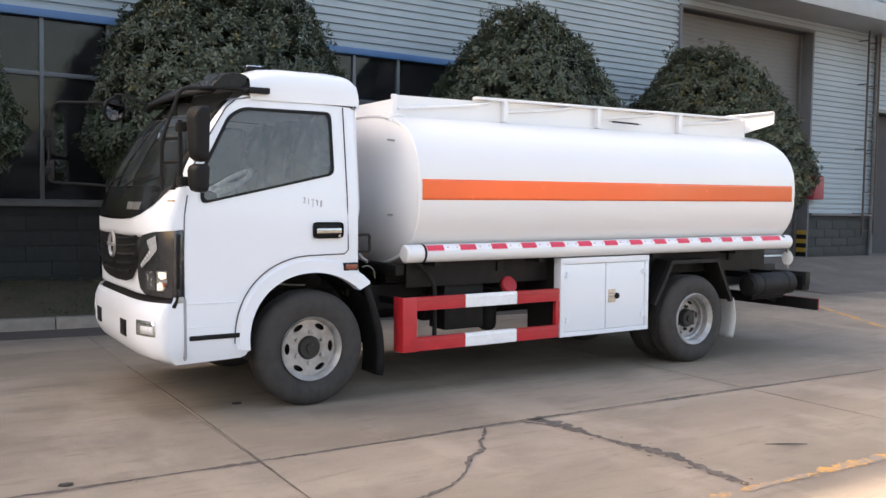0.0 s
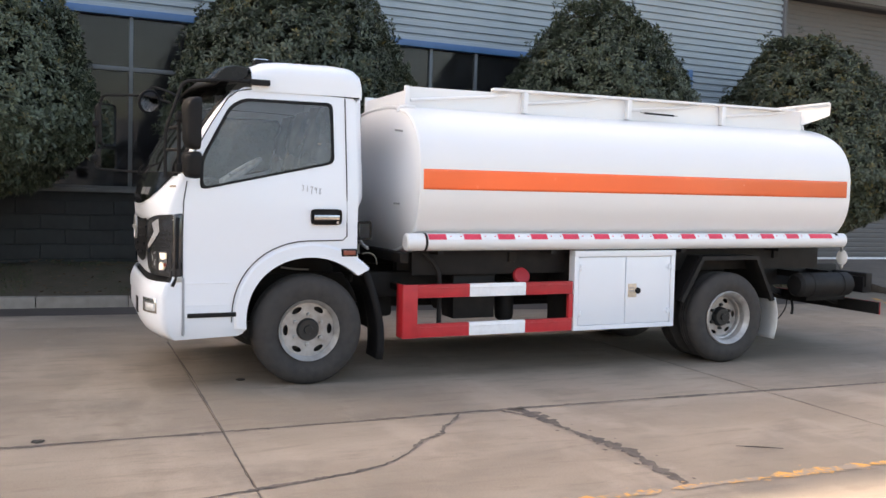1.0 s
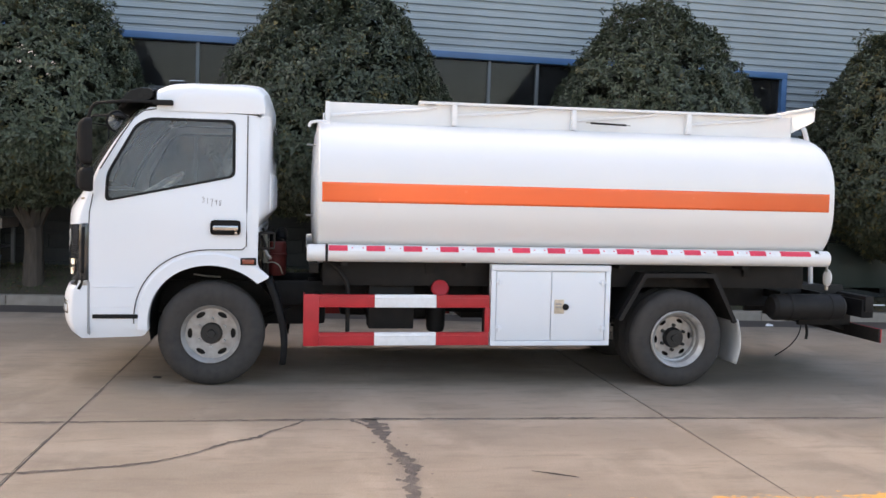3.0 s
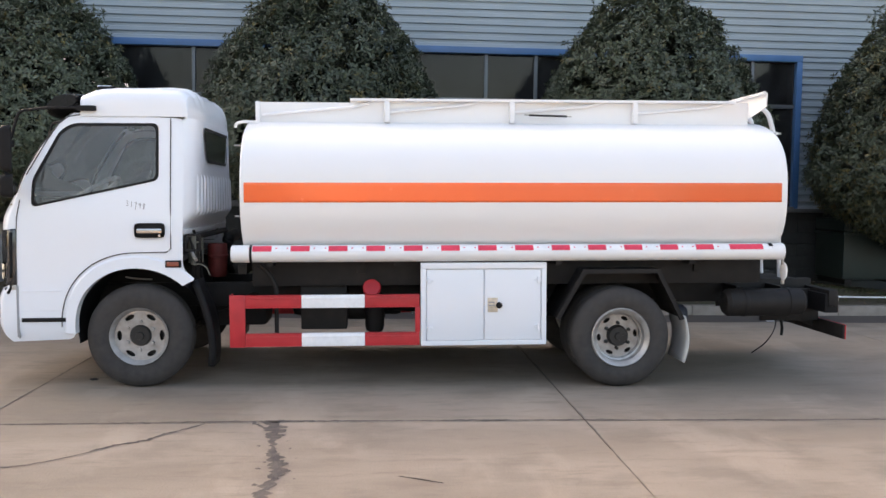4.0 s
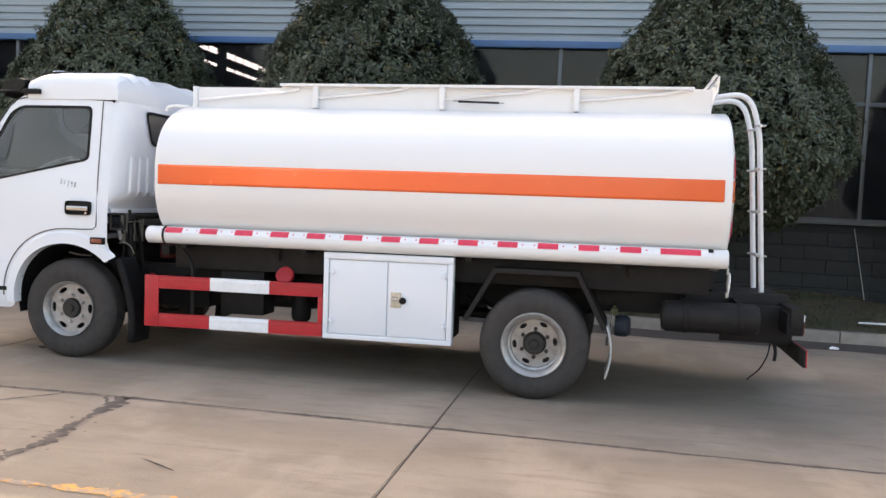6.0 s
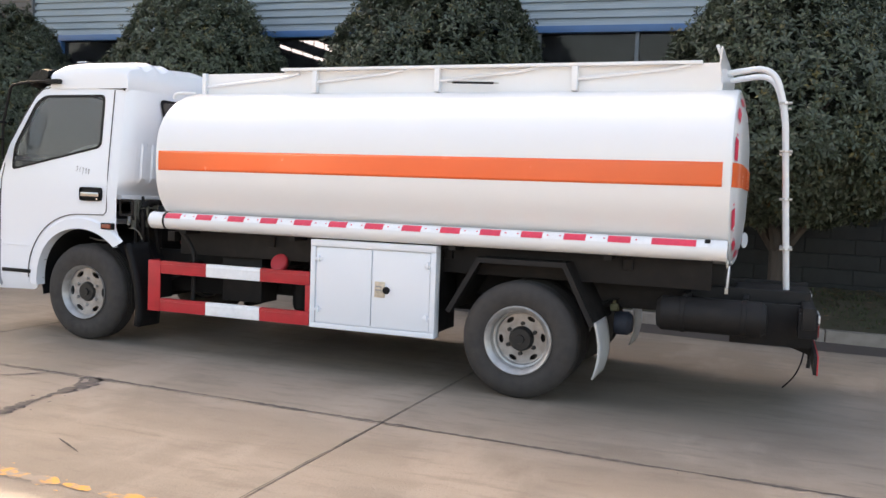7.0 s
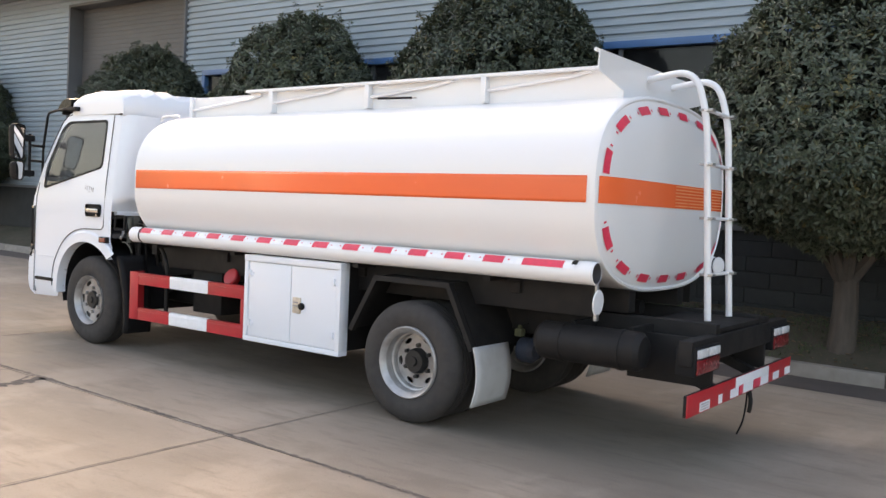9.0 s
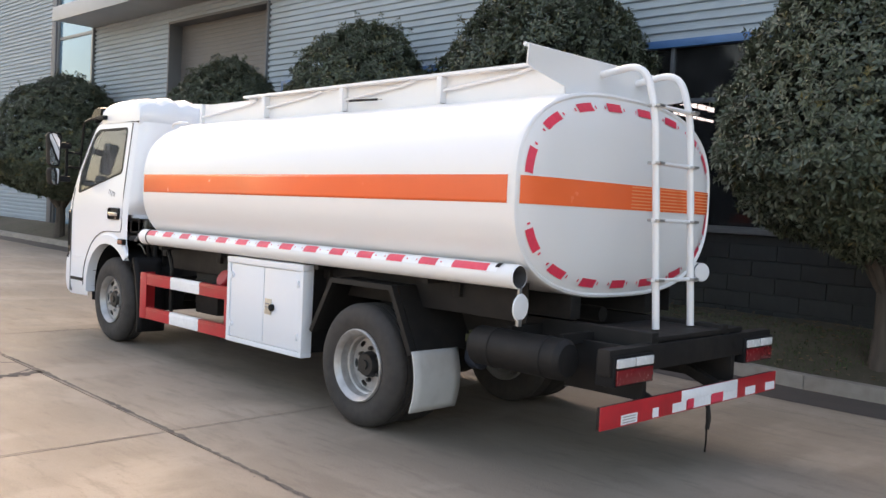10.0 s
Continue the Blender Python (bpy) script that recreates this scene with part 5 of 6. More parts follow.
def wheel(x, y, s, deep, name="wheel"):
    """A road wheel whose outer face points to side s; deep: how far the disc lies inside the rim edge."""
    w = new(name)
    w.parent = truck
    w.location = (x, y, 0.4285 - RAKE * x)
    w["label"] = "black tyre on a silver steel rim"
    w.scale = (0.982, 1, 0.982)
    f = 0.925 if deep < 0.08 else 1.0
    prof = [(0.245 * f, 0.015), (0.29, -0.006), (0.35, -0.004), (0.385, 0.012), (0.405, 0.03), (0.415, 0.05)]
    b = bmesh.new()
    pts = [(r, s * -a) for r, a in prof]
    for k in range(4):
        c = 0.062 + k * 0.032
        pts += [(0.416, -s * c), (0.416, -s * (c + 0.018)), (0.404, -s * (c + 0.020)), (0.404, -s * (c + 0.030))]
    pts += [(0.415, -s * 0.19), (0.405, -s * 0.205), (0.35, -s * 0.235), (0.245 * f, -s * 0.215)]
    lathe(b, pts, (0, 0, 0), 56)
    tyre = part("tyre", b, M_RUBBER, w, "dusty black rubber tyre", 40)
    b = bmesh.new()
    if deep < 0.08:
        rp = [(0.232, 0.20), (0.225, deep + 0.03), (0.222, deep), (0.218, 0.05), (0.228, 0.02), (0.243, 0.006), (0.250, -0.004), (0.248, 0.016)]
        r1, rs, rn = 0.222 * f, 0.187 * f, 0.122 * f
    else:
        rp = [(0.205, 0.21), (0.182, deep + 0.03), (0.182, deep - 0.02), (0.188, deep - 0.035), (0.200, deep - 0.04), (0.205, 0.03), (0.214, 0.018), (0.226, 0.004), (0.238, -0.004), (0.246, 0.004), (0.247, 0.018)]
        r1, rs, rn = 0.184, 0.152, 0.108
    lathe(b, [(r * f, -s * a) for r, a in rp], (0, 0, 0), 48)
    paint = M_RIM
    part("rim", b, M_RIM, w, "silver painted steel rim", 30)
    b = ring_with_slots(0.085, r1, 6, rs - 0.005, 0.020, 0.041) if deep < 0.08 else ring_with_slots(0.085, r1, 6, rs + 0.003, 0.017, 0.032, turn=0.1)
    for v in b.verts:
        v.co.y = -s * (deep + 0.005)
    thick(part("disc", b, paint, w, "", 0), 0.008, 0)
    b = bmesh.new()
    k = 0.03 if deep > 0.08 else 0.0
    lathe(b, [(0.0, s * (0.035 + k - deep)), (0.03, s * (0.035 + k - deep)), (0.034, s * (0.022 + k - deep)), (0.074, s * (0.022 + k - deep)), (0.086, s * (0.002 + k - deep)), (0.092, -s * (deep + 0.02))], (0, 0, 0), 24)
    part("hub_cap", b, M_HUB, w, "dark greasy hub")
    for k in range(6):
        a = 2 * math.pi * (k + 0.46) / 6
        b = bmesh.new()
        lathe(b, [(0.0, s * (0.028 - deep)), (0.0135, s * (0.026 - deep)), (0.0155, s * (-deep + 0.002)), (0.017, -s * (deep + 0.02))], (rn * math.cos(a), 0, rn * math.sin(a)), 8)
        part("wheel_nut", b, M_RIM if deep < 0.08 else M_HUB, w)
    # flat backing disc: the dark inside behind the slots put into its colour
    b = bmesh.new()
    lathe(b, [(0.0, -s * (deep + 0.07)), (r1, -s * (deep + 0.07))], (0, 0, 0), 24)
    part("slot_backing", b, M_HUB, w)
    return w


wheel(0.0, -0.945, -1, 0.055)
wheel(0.0, 0.945, 1, 0.055)
REAR = 3.835
wheel(REAR, -0.985, -1, 0.125)
wheel(REAR, 0.985, 1, 0.125)
wheel(REAR, -0.47, 1, 0.125)
wheel(REAR, 0.47, -1, 0.125)

# chassis
for s in (-1, 1):
    rail = tp("chassis_rail", boxes((-0.75, 5.70, s * 0.40 - 0.035, s * 0.40 + 0.035, 0.60, 0.80), bevel=0.01), M_BLACK)
    tp("tank_support", boxes((0.85, 5.15, s * 0.40 - 0.05, s * 0.40 + 0.05, 0.81, 0.97), bevel=0.008), M_BLACK)
for x in (0.75, 1.7, 2.7, 3.2, 4.5):
    tp("cross_member", boxes((x, x + 0.1, -0.37, 0.37, 0.64, 0.76), bevel=0.01), M_BLACK)
    tp("outrigger", boxes((x, x + 0.07, -0.80, 0.80, 0.90, 0.98), bevel=0.006), M_BLACK)
# black plates added under the tank to hide its pale belly
for s in (-1, 1):
    tp("underside_plate", boxes((0.86, 5.08, s * 0.765 - 0.006, s * 0.765 + 0.006, 0.80, 1.03), bevel=0.003), M_BLACK, "black plate hiding the tank's pale underside")
b = bmesh.new()
lathe(b, [(0.0, -0.75), (0.055, -0.75), (0.055, -0.2), (0.15, -0.12), (0.17, 0.0), (0.15, 0.12), (0.055, 0.2), (0.055, 0.75), (0.0, 0.75)], (REAR, 0, 0.415), 20)
tp("rear_axle", b, M_BLACK)
tp("front_axle", boxes((-0.06, 0.06, -0.8, 0.8, 0.30, 0.40), bevel=0.02), M_BLACK)
tp("drive_shaft", tube(bmesh.new(), [(0.9, 0.05, 0.58), (3.7, 0.0, 0.45)], 0.045, 12), M_BLACK)
for s in (-1, 1):
    for x0, z0 in ((0.0, 0.44), (REAR, 0.52)):
        b = bmesh.new()
        for k in range(5):
            sheet(b, lambda u, v, k=k: Vector((x0 - 0.6 + 0.08 * k + (1.2 - 0.16 * k) * u, s * 0.42 - 0.035 + 0.07 * v, z0 + 0.14 - 0.018 * k - 0.16 * math.sin(u * math.pi))), 14, 1)
        thick(tp("leaf_spring", b, M_BLACK), 0.01)
# engine, gearbox and red air bottle behind the cab
tp("engine", boxes((-0.5, 0.34, -0.36, 0.36, 0.42, 0.98), (-0.2, 0.9, -0.22, 0.22, 0.40, 0.72), bevel=0.04), M_BLACK, "dark engine block and gearbox")
tp("back_flange", boxes((0.30, 0.362, -0.90, 0.90, 1.225, 1.262), bevel=0.008), M_WHITE, "white folded lower edge of the cab back")
tp("air_intake", tube(bmesh.new(), bend([(0.50, 0.22, 0.90), (0.50, 0.22, 1.14), (0.50, 0.70, 1.16)], 0.08), 0.055, 12), M_PLASTIC, "black air intake hose")
tp("lock_loop", tube(bmesh.new(), bend([(0.365, -0.925, 1.10), (0.365, -0.925, 1.222), (0.475, -0.90, 1.222), (0.475, -0.90, 1.10), (0.365, -0.925, 1.10)], 0.015), 0.010, 6), M_BLACK, "dark cab lock loop")
tp("tilt_cylinder", tube(bmesh.new(), [(0.40, -0.80, 0.98), (0.40, -0.80, 1.21)], 0.020, 10), M_OLIVEGREY, "dull grey cab tilt cylinder")
tp("cab_bracket", boxes((0.352, 0.362, -0.765, -0.52, 0.99, 1.22), (0.36, 0.415, -0.765, -0.755, 1.0, 1.22), (0.36, 0.42, -0.65, -0.64, 0.99, 1.21), (0.36, 0.425, -0.53, -0.52, 0.98, 1.20),
   (0.36, 0.425, -0.76, -0.52, 1.15, 1.16), bevel=0.003), M_OLIVEGREY, "dull grey-green folded cab bracket")
tp("pipe_elbow", tube(bmesh.new(), bend([(0.40, -0.86, 1.09), (0.425, -0.885, 1.045), (0.448, -0.92, 1.025)], 0.02), 0.013, 10), M_STEEL, "short zinc pipe elbow")
tp("brake_line", tube(bmesh.new(), bend([(0.42, -0.88, 0.985), (0.47, -0.89, 0.995), (0.52, -0.88, 0.965), (0.54, -0.86, 0.90)], 0.03), 0.005, 6), M_OLIVEGREY, "thin pale brake line")
tp("cab_lock_frame", tube(bmesh.new(), bend([(0.405, -0.70, 0.8), (0.405, -0.70, 1.20), (0.405, 0.70, 1.20), (0.405, 0.70, 0.8)], 0.1), 0.024, 8), M_BLACK)
b, _ = lathe(bmesh.new(), [(0.0, 0.0), (0.075, 0.0), (0.085, 0.02), (0.085, 0.17), (0.092, 0.175), (0.092, 0.19), (0.085, 0.195), (0.085, 0.27), (0.075, 0.29), (0.0, 0.29)], (0.472, -0.15, 0.825), 20, "z")
tp("red_bottle", b, M_DULLRED, "dull red cylinder behind the cab")
for k, (y, z) in enumerate(((-0.80, 1.15), (-0.74, 1.08), (-0.66, 1.20), (-0.55, 1.12))):
    tp("hose", tube(bmesh.new(), bend([(0.375, y, z + 0.05), (0.41, y - 0.03, z - 0.05), (0.40, y + 0.02, z - 0.14), (0.37 + 0.015 * k, y + 0.06, 0.76)], 0.05), 0.012 + 0.004 * (k % 2), 7), M_BLACK)
tp("fuel_tank", box(bmesh.new(), 1.05, 2.1, 0.48, 0.9, 0.38, 0.82, bevel=0.06), M_BLACK, "black diesel tank")
tp("silencer", lathe(bmesh.new(), [(0.0, 1.25), (0.09, 1.25), (0.10, 1.28), (0.10, 1.9), (0.09, 1.93), (0.0, 1.93)], (0, -0.30, 0.56), 18, "x")[0], M_BLACK)
tp("battery_box", boxes((1.24, 1.615, -0.72, -0.48, 0.435, 0.80), bevel=0.012), M_BLACK, "black battery box")
tp("box_lid", boxes((1.23, 1.625, -0.73, -0.47, 0.70, 0.73), bevel=0.006), M_BLACK)
b, _ = lathe(bmesh.new(), [(0.0, 0.36), (0.045, 0.365), (0.072, 0.385), (0.082, 0.42), (0.082, 0.66), (0.06, 0.70), (0.0, 0.71)], (1.84, -0.45, 0.0), 20, "z")
tp("filter_bowl", b, M_BLACK, "black round filter bowl")
b, _ = lathe(bmesh.new(), [(0.0, -0.010), (0.066, -0.010), (0.074, 0.0), (0.074, 0.014), (0.056, 0.018), (0.050, 0.06)], (0, 0, 0), 26, "y")
cap = tp("valve_cap", b, M_RED, "round red pipe cap")
cap.location, cap.rotation_euler = (1.82, -0.80, 0.785), (radians(-26), 0, 0)
tp("valve_pipe", tube(bmesh.new(), [(1.82, -0.70, 0.79), (1.82, -0.2, 0.79)], 0.05, 16), M_BLACK)
tp("air_pipe", tube(bmesh.new(), bend([(0.90, -0.84, 1.0), (0.99, -0.85, 0.93), (1.06, -0.86, 0.82), (1.06, -0.86, 0.42)], 0.07), 0.018, 8), M_BLACK)

# side guards
for s in (-1, 1):
    g = new("side_guard")
    g.parent = truck
    g["label"] = "red and white painted steel side guard"
    y0, y1 = s * 0.945, s * 0.985
    ya, yb = min(y0, y1), max(y0, y1)
    for z0, z1 in ((0.34, 0.445), (0.645, 0.748)):
        for x0, x1, m, nm in ((0.83, 1.268, M_RED, "red_rail"), (1.268, 1.765, M_TAPE_WHITE, "white_rail"), (1.765, 2.20, M_RED, "red_rail")):
            b = box(bmesh.new(), x0, x1, ya, yb, z0, z1, bevel=0.006)
            part(nm, b, m, g)
        for z in (z0 + 0.002, z1 - 0.008):
            part("rail_lip", box(bmesh.new(), 0.84, 1.262, min(s * 0.983, s * 0.990), max(s * 0.983, s * 0.990), z, z + 0.006, bevel=0.002), M_RED, g)
            part("rail_lip", box(bmesh.new(), 1.77, 2.19, min(s * 0.983, s * 0.990), max(s * 0.983, s * 0.990), z, z + 0.006, bevel=0.002), M_RED, g)
        for x0, x1, m in ((0.832, 1.266, M_RED), (1.270, 1.763, M_TAPE_WHITE), (1.767, 2.198, M_RED)):
            part("rail_fold", box(bmesh.new(), x0, x1, min(s * 0.984, s * 0.9905), max(s * 0.984, s * 0.9905), z1 - 0.030, z1 - 0.024, bevel=0.002), m, g)
    part("post", box(bmesh.new(), 0.712, 0.83, min(s * 0.978, s * 0.987), max(s * 0.978, s * 0.987), 0.338, 0.750, bevel=0.003), M_RED, g)
    part("post_flange", box(bmesh.new(), 0.708, 0.717, min(s * 0.845, s * 0.984), max(s * 0.845, s * 0.984), 0.338, 0.750, bevel=0.003), M_RED, g)
    part("post", box(bmesh.new(), 2.165, 2.205, ya, yb, 0.445, 0.645, bevel=0.004), M_RED, g)
    for x in (0.80, 1.75):
        part("bracket", boxes((x, x + 0.05, min(s * 0.45, s * 0.945), max(s * 0.45, s * 0.945), 0.665, 0.715)), M_BLACK, g)

# tool boxes
for s in (-1, 1):
    tb = new("tool_box")
    tb.parent = truck
    tb["label"] = "white steel tool locker with two doors"
    f = s * 0.965
    part("body", box(bmesh.new(), 2.218, 3.215, min(f, s * 0.925), max(f, s * 0.925), 0.34, 0.992, bevel=0.006), M_WHITE, tb)
    part("box_back", box(bmesh.new(), 2.24, 3.195, min(s * 0.927, s * 0.50), max(s * 0.927, s * 0.50), 0.36, 0.975, bevel=0.006), M_BLACK, tb, "black painted locker box")
    part("top_rail", boxes((2.21, 3.22, min(f + s * 0.03, s * 0.9), max(f + s * 0.03, s * 0.9), 0.95, 0.998), bevel=0.004), M_WHITE, tb)
    part("bottom_rail", boxes((2.21, 3.22, min(f + s * 0.026, s * 0.9), max(f + s * 0.026, s * 0.9), 0.335, 0.372), bevel=0.004), M_WHITE, tb)
    part("stile", boxes((2.21, 2.25, min(f + s * 0.026, s * 0.9), max(f + s * 0.026, s * 0.9), 0.372, 0.95), bevel=0.004), M_WHITE, tb)
    part("stile", boxes((3.18, 3.22, min(f + s * 0.026, s * 0.9), max(f + s * 0.026, s * 0.9), 0.372, 0.95), bevel=0.004), M_WHITE, tb)
    for x0, x1 in ((2.255, 2.712), (2.720, 3.175)):
        d = part("door", box(bmesh.new(), x0, x1, min(f, f + s * 0.018), max(f, f + s * 0.018), 0.378, 0.944, bevel=0.006), M_WHITE, tb)
        hx = x0 + 0.012 if x0 < 2.5 else x1 - 0.03
        for z in (0.45, 0.83):
            b = boxes((hx, hx + 0.02, min(f, f + s * 0.036), max(f, f + s * 0.036), z, z + 0.05), (hx - 0.02, hx + 0.04, min(f, f + s * 0.024), max(f, f + s * 0.024), z + 0.015, z + 0.035), bevel=0.003)
            part("hinge", b, M_WHITE, d)
    lk = part("lock_plate", box(bmesh.new(), 2.745, 2.825, min(f, f + s * 0.026), max(f, f + s * 0.026), 0.60, 0.715, bevel=0.003), M_LABEL, tb, "cream paper lock label")
    b, _ = lathe(bmesh.new(), [(0.0, s * 0.034), (0.020, s * 0.032), (0.026, s * 0.022), (0.026, 0.0)], (2.838, f + s * 0.01, 0.655), 16)
    part("lock_knob", b, M_PLASTIC, tb, "black twist lock")
    for z in (0.675, 0.65):
        part("label_bar", boxes((2.752, 2.80, min(f + s * 0.024, f + s * 0.0285), max(f + s * 0.024, f + s * 0.0285), z, z + 0.008)), M_INK, tb)

# tank: section of a rounded box
TW, TH, TZ, TX0, TX1 = 1.06, 0.62, 1.552, 0.80, 5.175


def section(a, w=TW, h=TH, n=2.75):
    c, s = math.cos(a), math.sin(a)
    return (w * math.copysign(abs(c) ** (2 / n), c), TZ + h * math.copysign(abs(s) ** (2 / n), s))


def tank_y(z, out=0.0):
    t = min(1.0, abs((z - TZ) / (TH + out)))
    return (TW + out) * (1 - t ** 2.75) ** (1 / 2.75)


NA = 96
bm = bmesh.new()
rows = [(TX0 - 0.035, 0.30), (TX0 - 0.028, 0.60), (TX0 - 0.012, 0.80), (TX0 + 0.012, 0.93), (TX0 + 0.022, 0.952), (TX0 + 0.008, 0.972), (TX0 + 0.010, 0.992), (TX0 + 0.022, 1.004), (TX0 + 0.05, 1.0)]
rows += [(x, 1.0) for x in np.linspace(TX0 + 0.3, TX1 - 0.3, 12)] + [(TX1 - 0.05, 1.0)]
rings = []
for x, k in rows:
    rings.append([bm.verts.new((x, *section(2 * math.pi * q / NA, TW - (1 - k) * TH, TH * k))) for q in range(NA)])
for a, b in zip(rings, rings[1:]):
    for q in range(NA):
        bm.faces.new((a[q], a[(q + 1) % NA], b[(q + 1) % NA], b[q]))
bm.faces.new(rings[0][::-1])
tank = tp("tank", bm, M_TANK, "white painted steel tank with rounded section", 30)
# rear head: rolled rim and slightly dished plate
bm = bmesh.new()
rows = [(TX1 - 0.05, 1.0), (TX1 - 0.02, 1.004), (TX1, 0.995), (TX1 + 0.006, 0.975), (TX1 - 0.006, 0.955), (TX1 + 0.004, 0.93), (TX1 + 0.03, 0.80), (TX1 + 0.045, 0.6), (TX1 + 0.052, 0.3)]
rings = []
for x, k in rows:
    rings.append([bm.verts.new((x, *section(2 * math.pi * q / NA, TW - (1 - k) * TH, TH * k))) for q in range(NA)])
for a, b in zip(rings, rings[1:]):
    for q in range(NA):
        bm.faces.new((a[q], a[(q + 1) % NA], b[(q + 1) % NA], b[q]))
bm.faces.new(rings[-1])
head = tp("tank_head", bm, M_TANK, "white dished rear tank head", 35, parent=tank)
HEAD = [(r[1], r[0]) for r in rows[3:]]
tank.location = (0, 0.02, 0)


def head_x(y, z):
    lo, hi = 0.0, 1.2
    for _ in range(24):
        m = (lo + hi) / 2
        w, h = TW - (1 - m) * TH, TH * m
        inside = w > 0 and h > 0 and (abs(y) / w) ** 2.75 + (abs(z - TZ) / h) ** 2.75 < 1
        lo, hi = (lo, m) if inside else (m, hi)
    tab = sorted(HEAD)
    return interp([(k, x) for k, x in tab], lo)[0]


Z0S, Z1S = 1.478, 1.632
for s in (-1, 1):
    bm = sheet(bmesh.new(), lambda u, v, s=s: Vector((0.840 + 4.285 * u, s * (tank_y(Z0S + (Z1S - Z0S) * v) + 0.002), Z0S + (Z1S - Z0S) * v)), 1, 8)
    thick(tp("orange_stripe", bm, M_ORANGE, "orange reflective stripe", parent=tank), 0.0015, 1)
bm = sheet(bmesh.new(), lambda u, v: Vector((head_x(-1.02 + 2.04 * u, Z0S + (Z1S - Z0S) * v) + 0.004, -1.02 + 2.04 * u, Z0S + (Z1S - Z0S) * v)), 40, 6)
tp("orange_stripe", bm, M_ORANGE, parent=tank)
# paler lines: sheen on the film's wrinkles put into the colour
for k in range(7):
    z = Z0S + 0.012 + k * 0.021
    bm = sheet(bmesh.new(), lambda u, v: Vector((head_x(-0.02 + 1.02 * u, z) + 0.009, -0.02 + 1.02 * u, z + 0.007 * v)), 14, 1)
    tp("stripe_crease", bm, M_CREASE, parent=tank)
# red tapes round the rear head, evenly spaced along the rim
def ring_pt(a, k):
    return Vector(section(a, TW - (1 - k) * TH, TH * k))


fine = [2 * math.pi * q / 720 for q in range(721)]
run = [0.0]
for a, b in zip(fine, fine[1:]):
    run.append(run[-1] + (ring_pt(b, 0.87) - ring_pt(a, 0.87)).length)
TAPES = ((-0.81, 1.99), (-0.50, 2.10), (-0.20, 2.14), (0.13, 2.15), (0.455, 2.12), (0.755, 2.04), (0.955, 1.855), (-0.98, 1.72),
         (-0.94, 1.26), (-0.70, 1.077), (-0.385, 0.997), (-0.07, 0.96), (0.25, 0.97), (0.606, 1.03), (0.877, 1.163), (1.0, 1.40))
for ty, tz in TAPES:
    m0 = run[min(range(720), key=lambda q: (ring_pt(fine[q], 0.87) - Vector((ty, tz))).length)] - 0.0725
    def tape(u, v, m0=m0):
        kk = 0.905 - 0.08 * v
        y, z = ring_pt(float(np.interp((m0 + 0.145 * u) % run[-1], run, fine)), kk)
        return Vector((interp(sorted(HEAD), kk)[0] + 0.006, y, z))
    tp("red_tape", sheet(bmesh.new(), tape, 5, 2), M_TAPE_RED, parent=tank)
    for q in (0.165, -0.035):
        if abs(ring_pt(float(np.interp((m0 + q) % run[-1], run, fine)), 0.87).y - 1.555) < 0.10:
            continue
        def tick(u, v, m0=m0, q=q):
            kk = 0.875 - 0.03 * v
            y, z = ring_pt(float(np.interp((m0 + q + 0.012 * u) % run[-1], run, fine)), kk)
            return Vector((interp(sorted(HEAD), kk)[0] + 0.006, y, z))
        tp("tape_mark", sheet(bmesh.new(), tick, 1, 1), M_TAPE_RED, parent=tank)

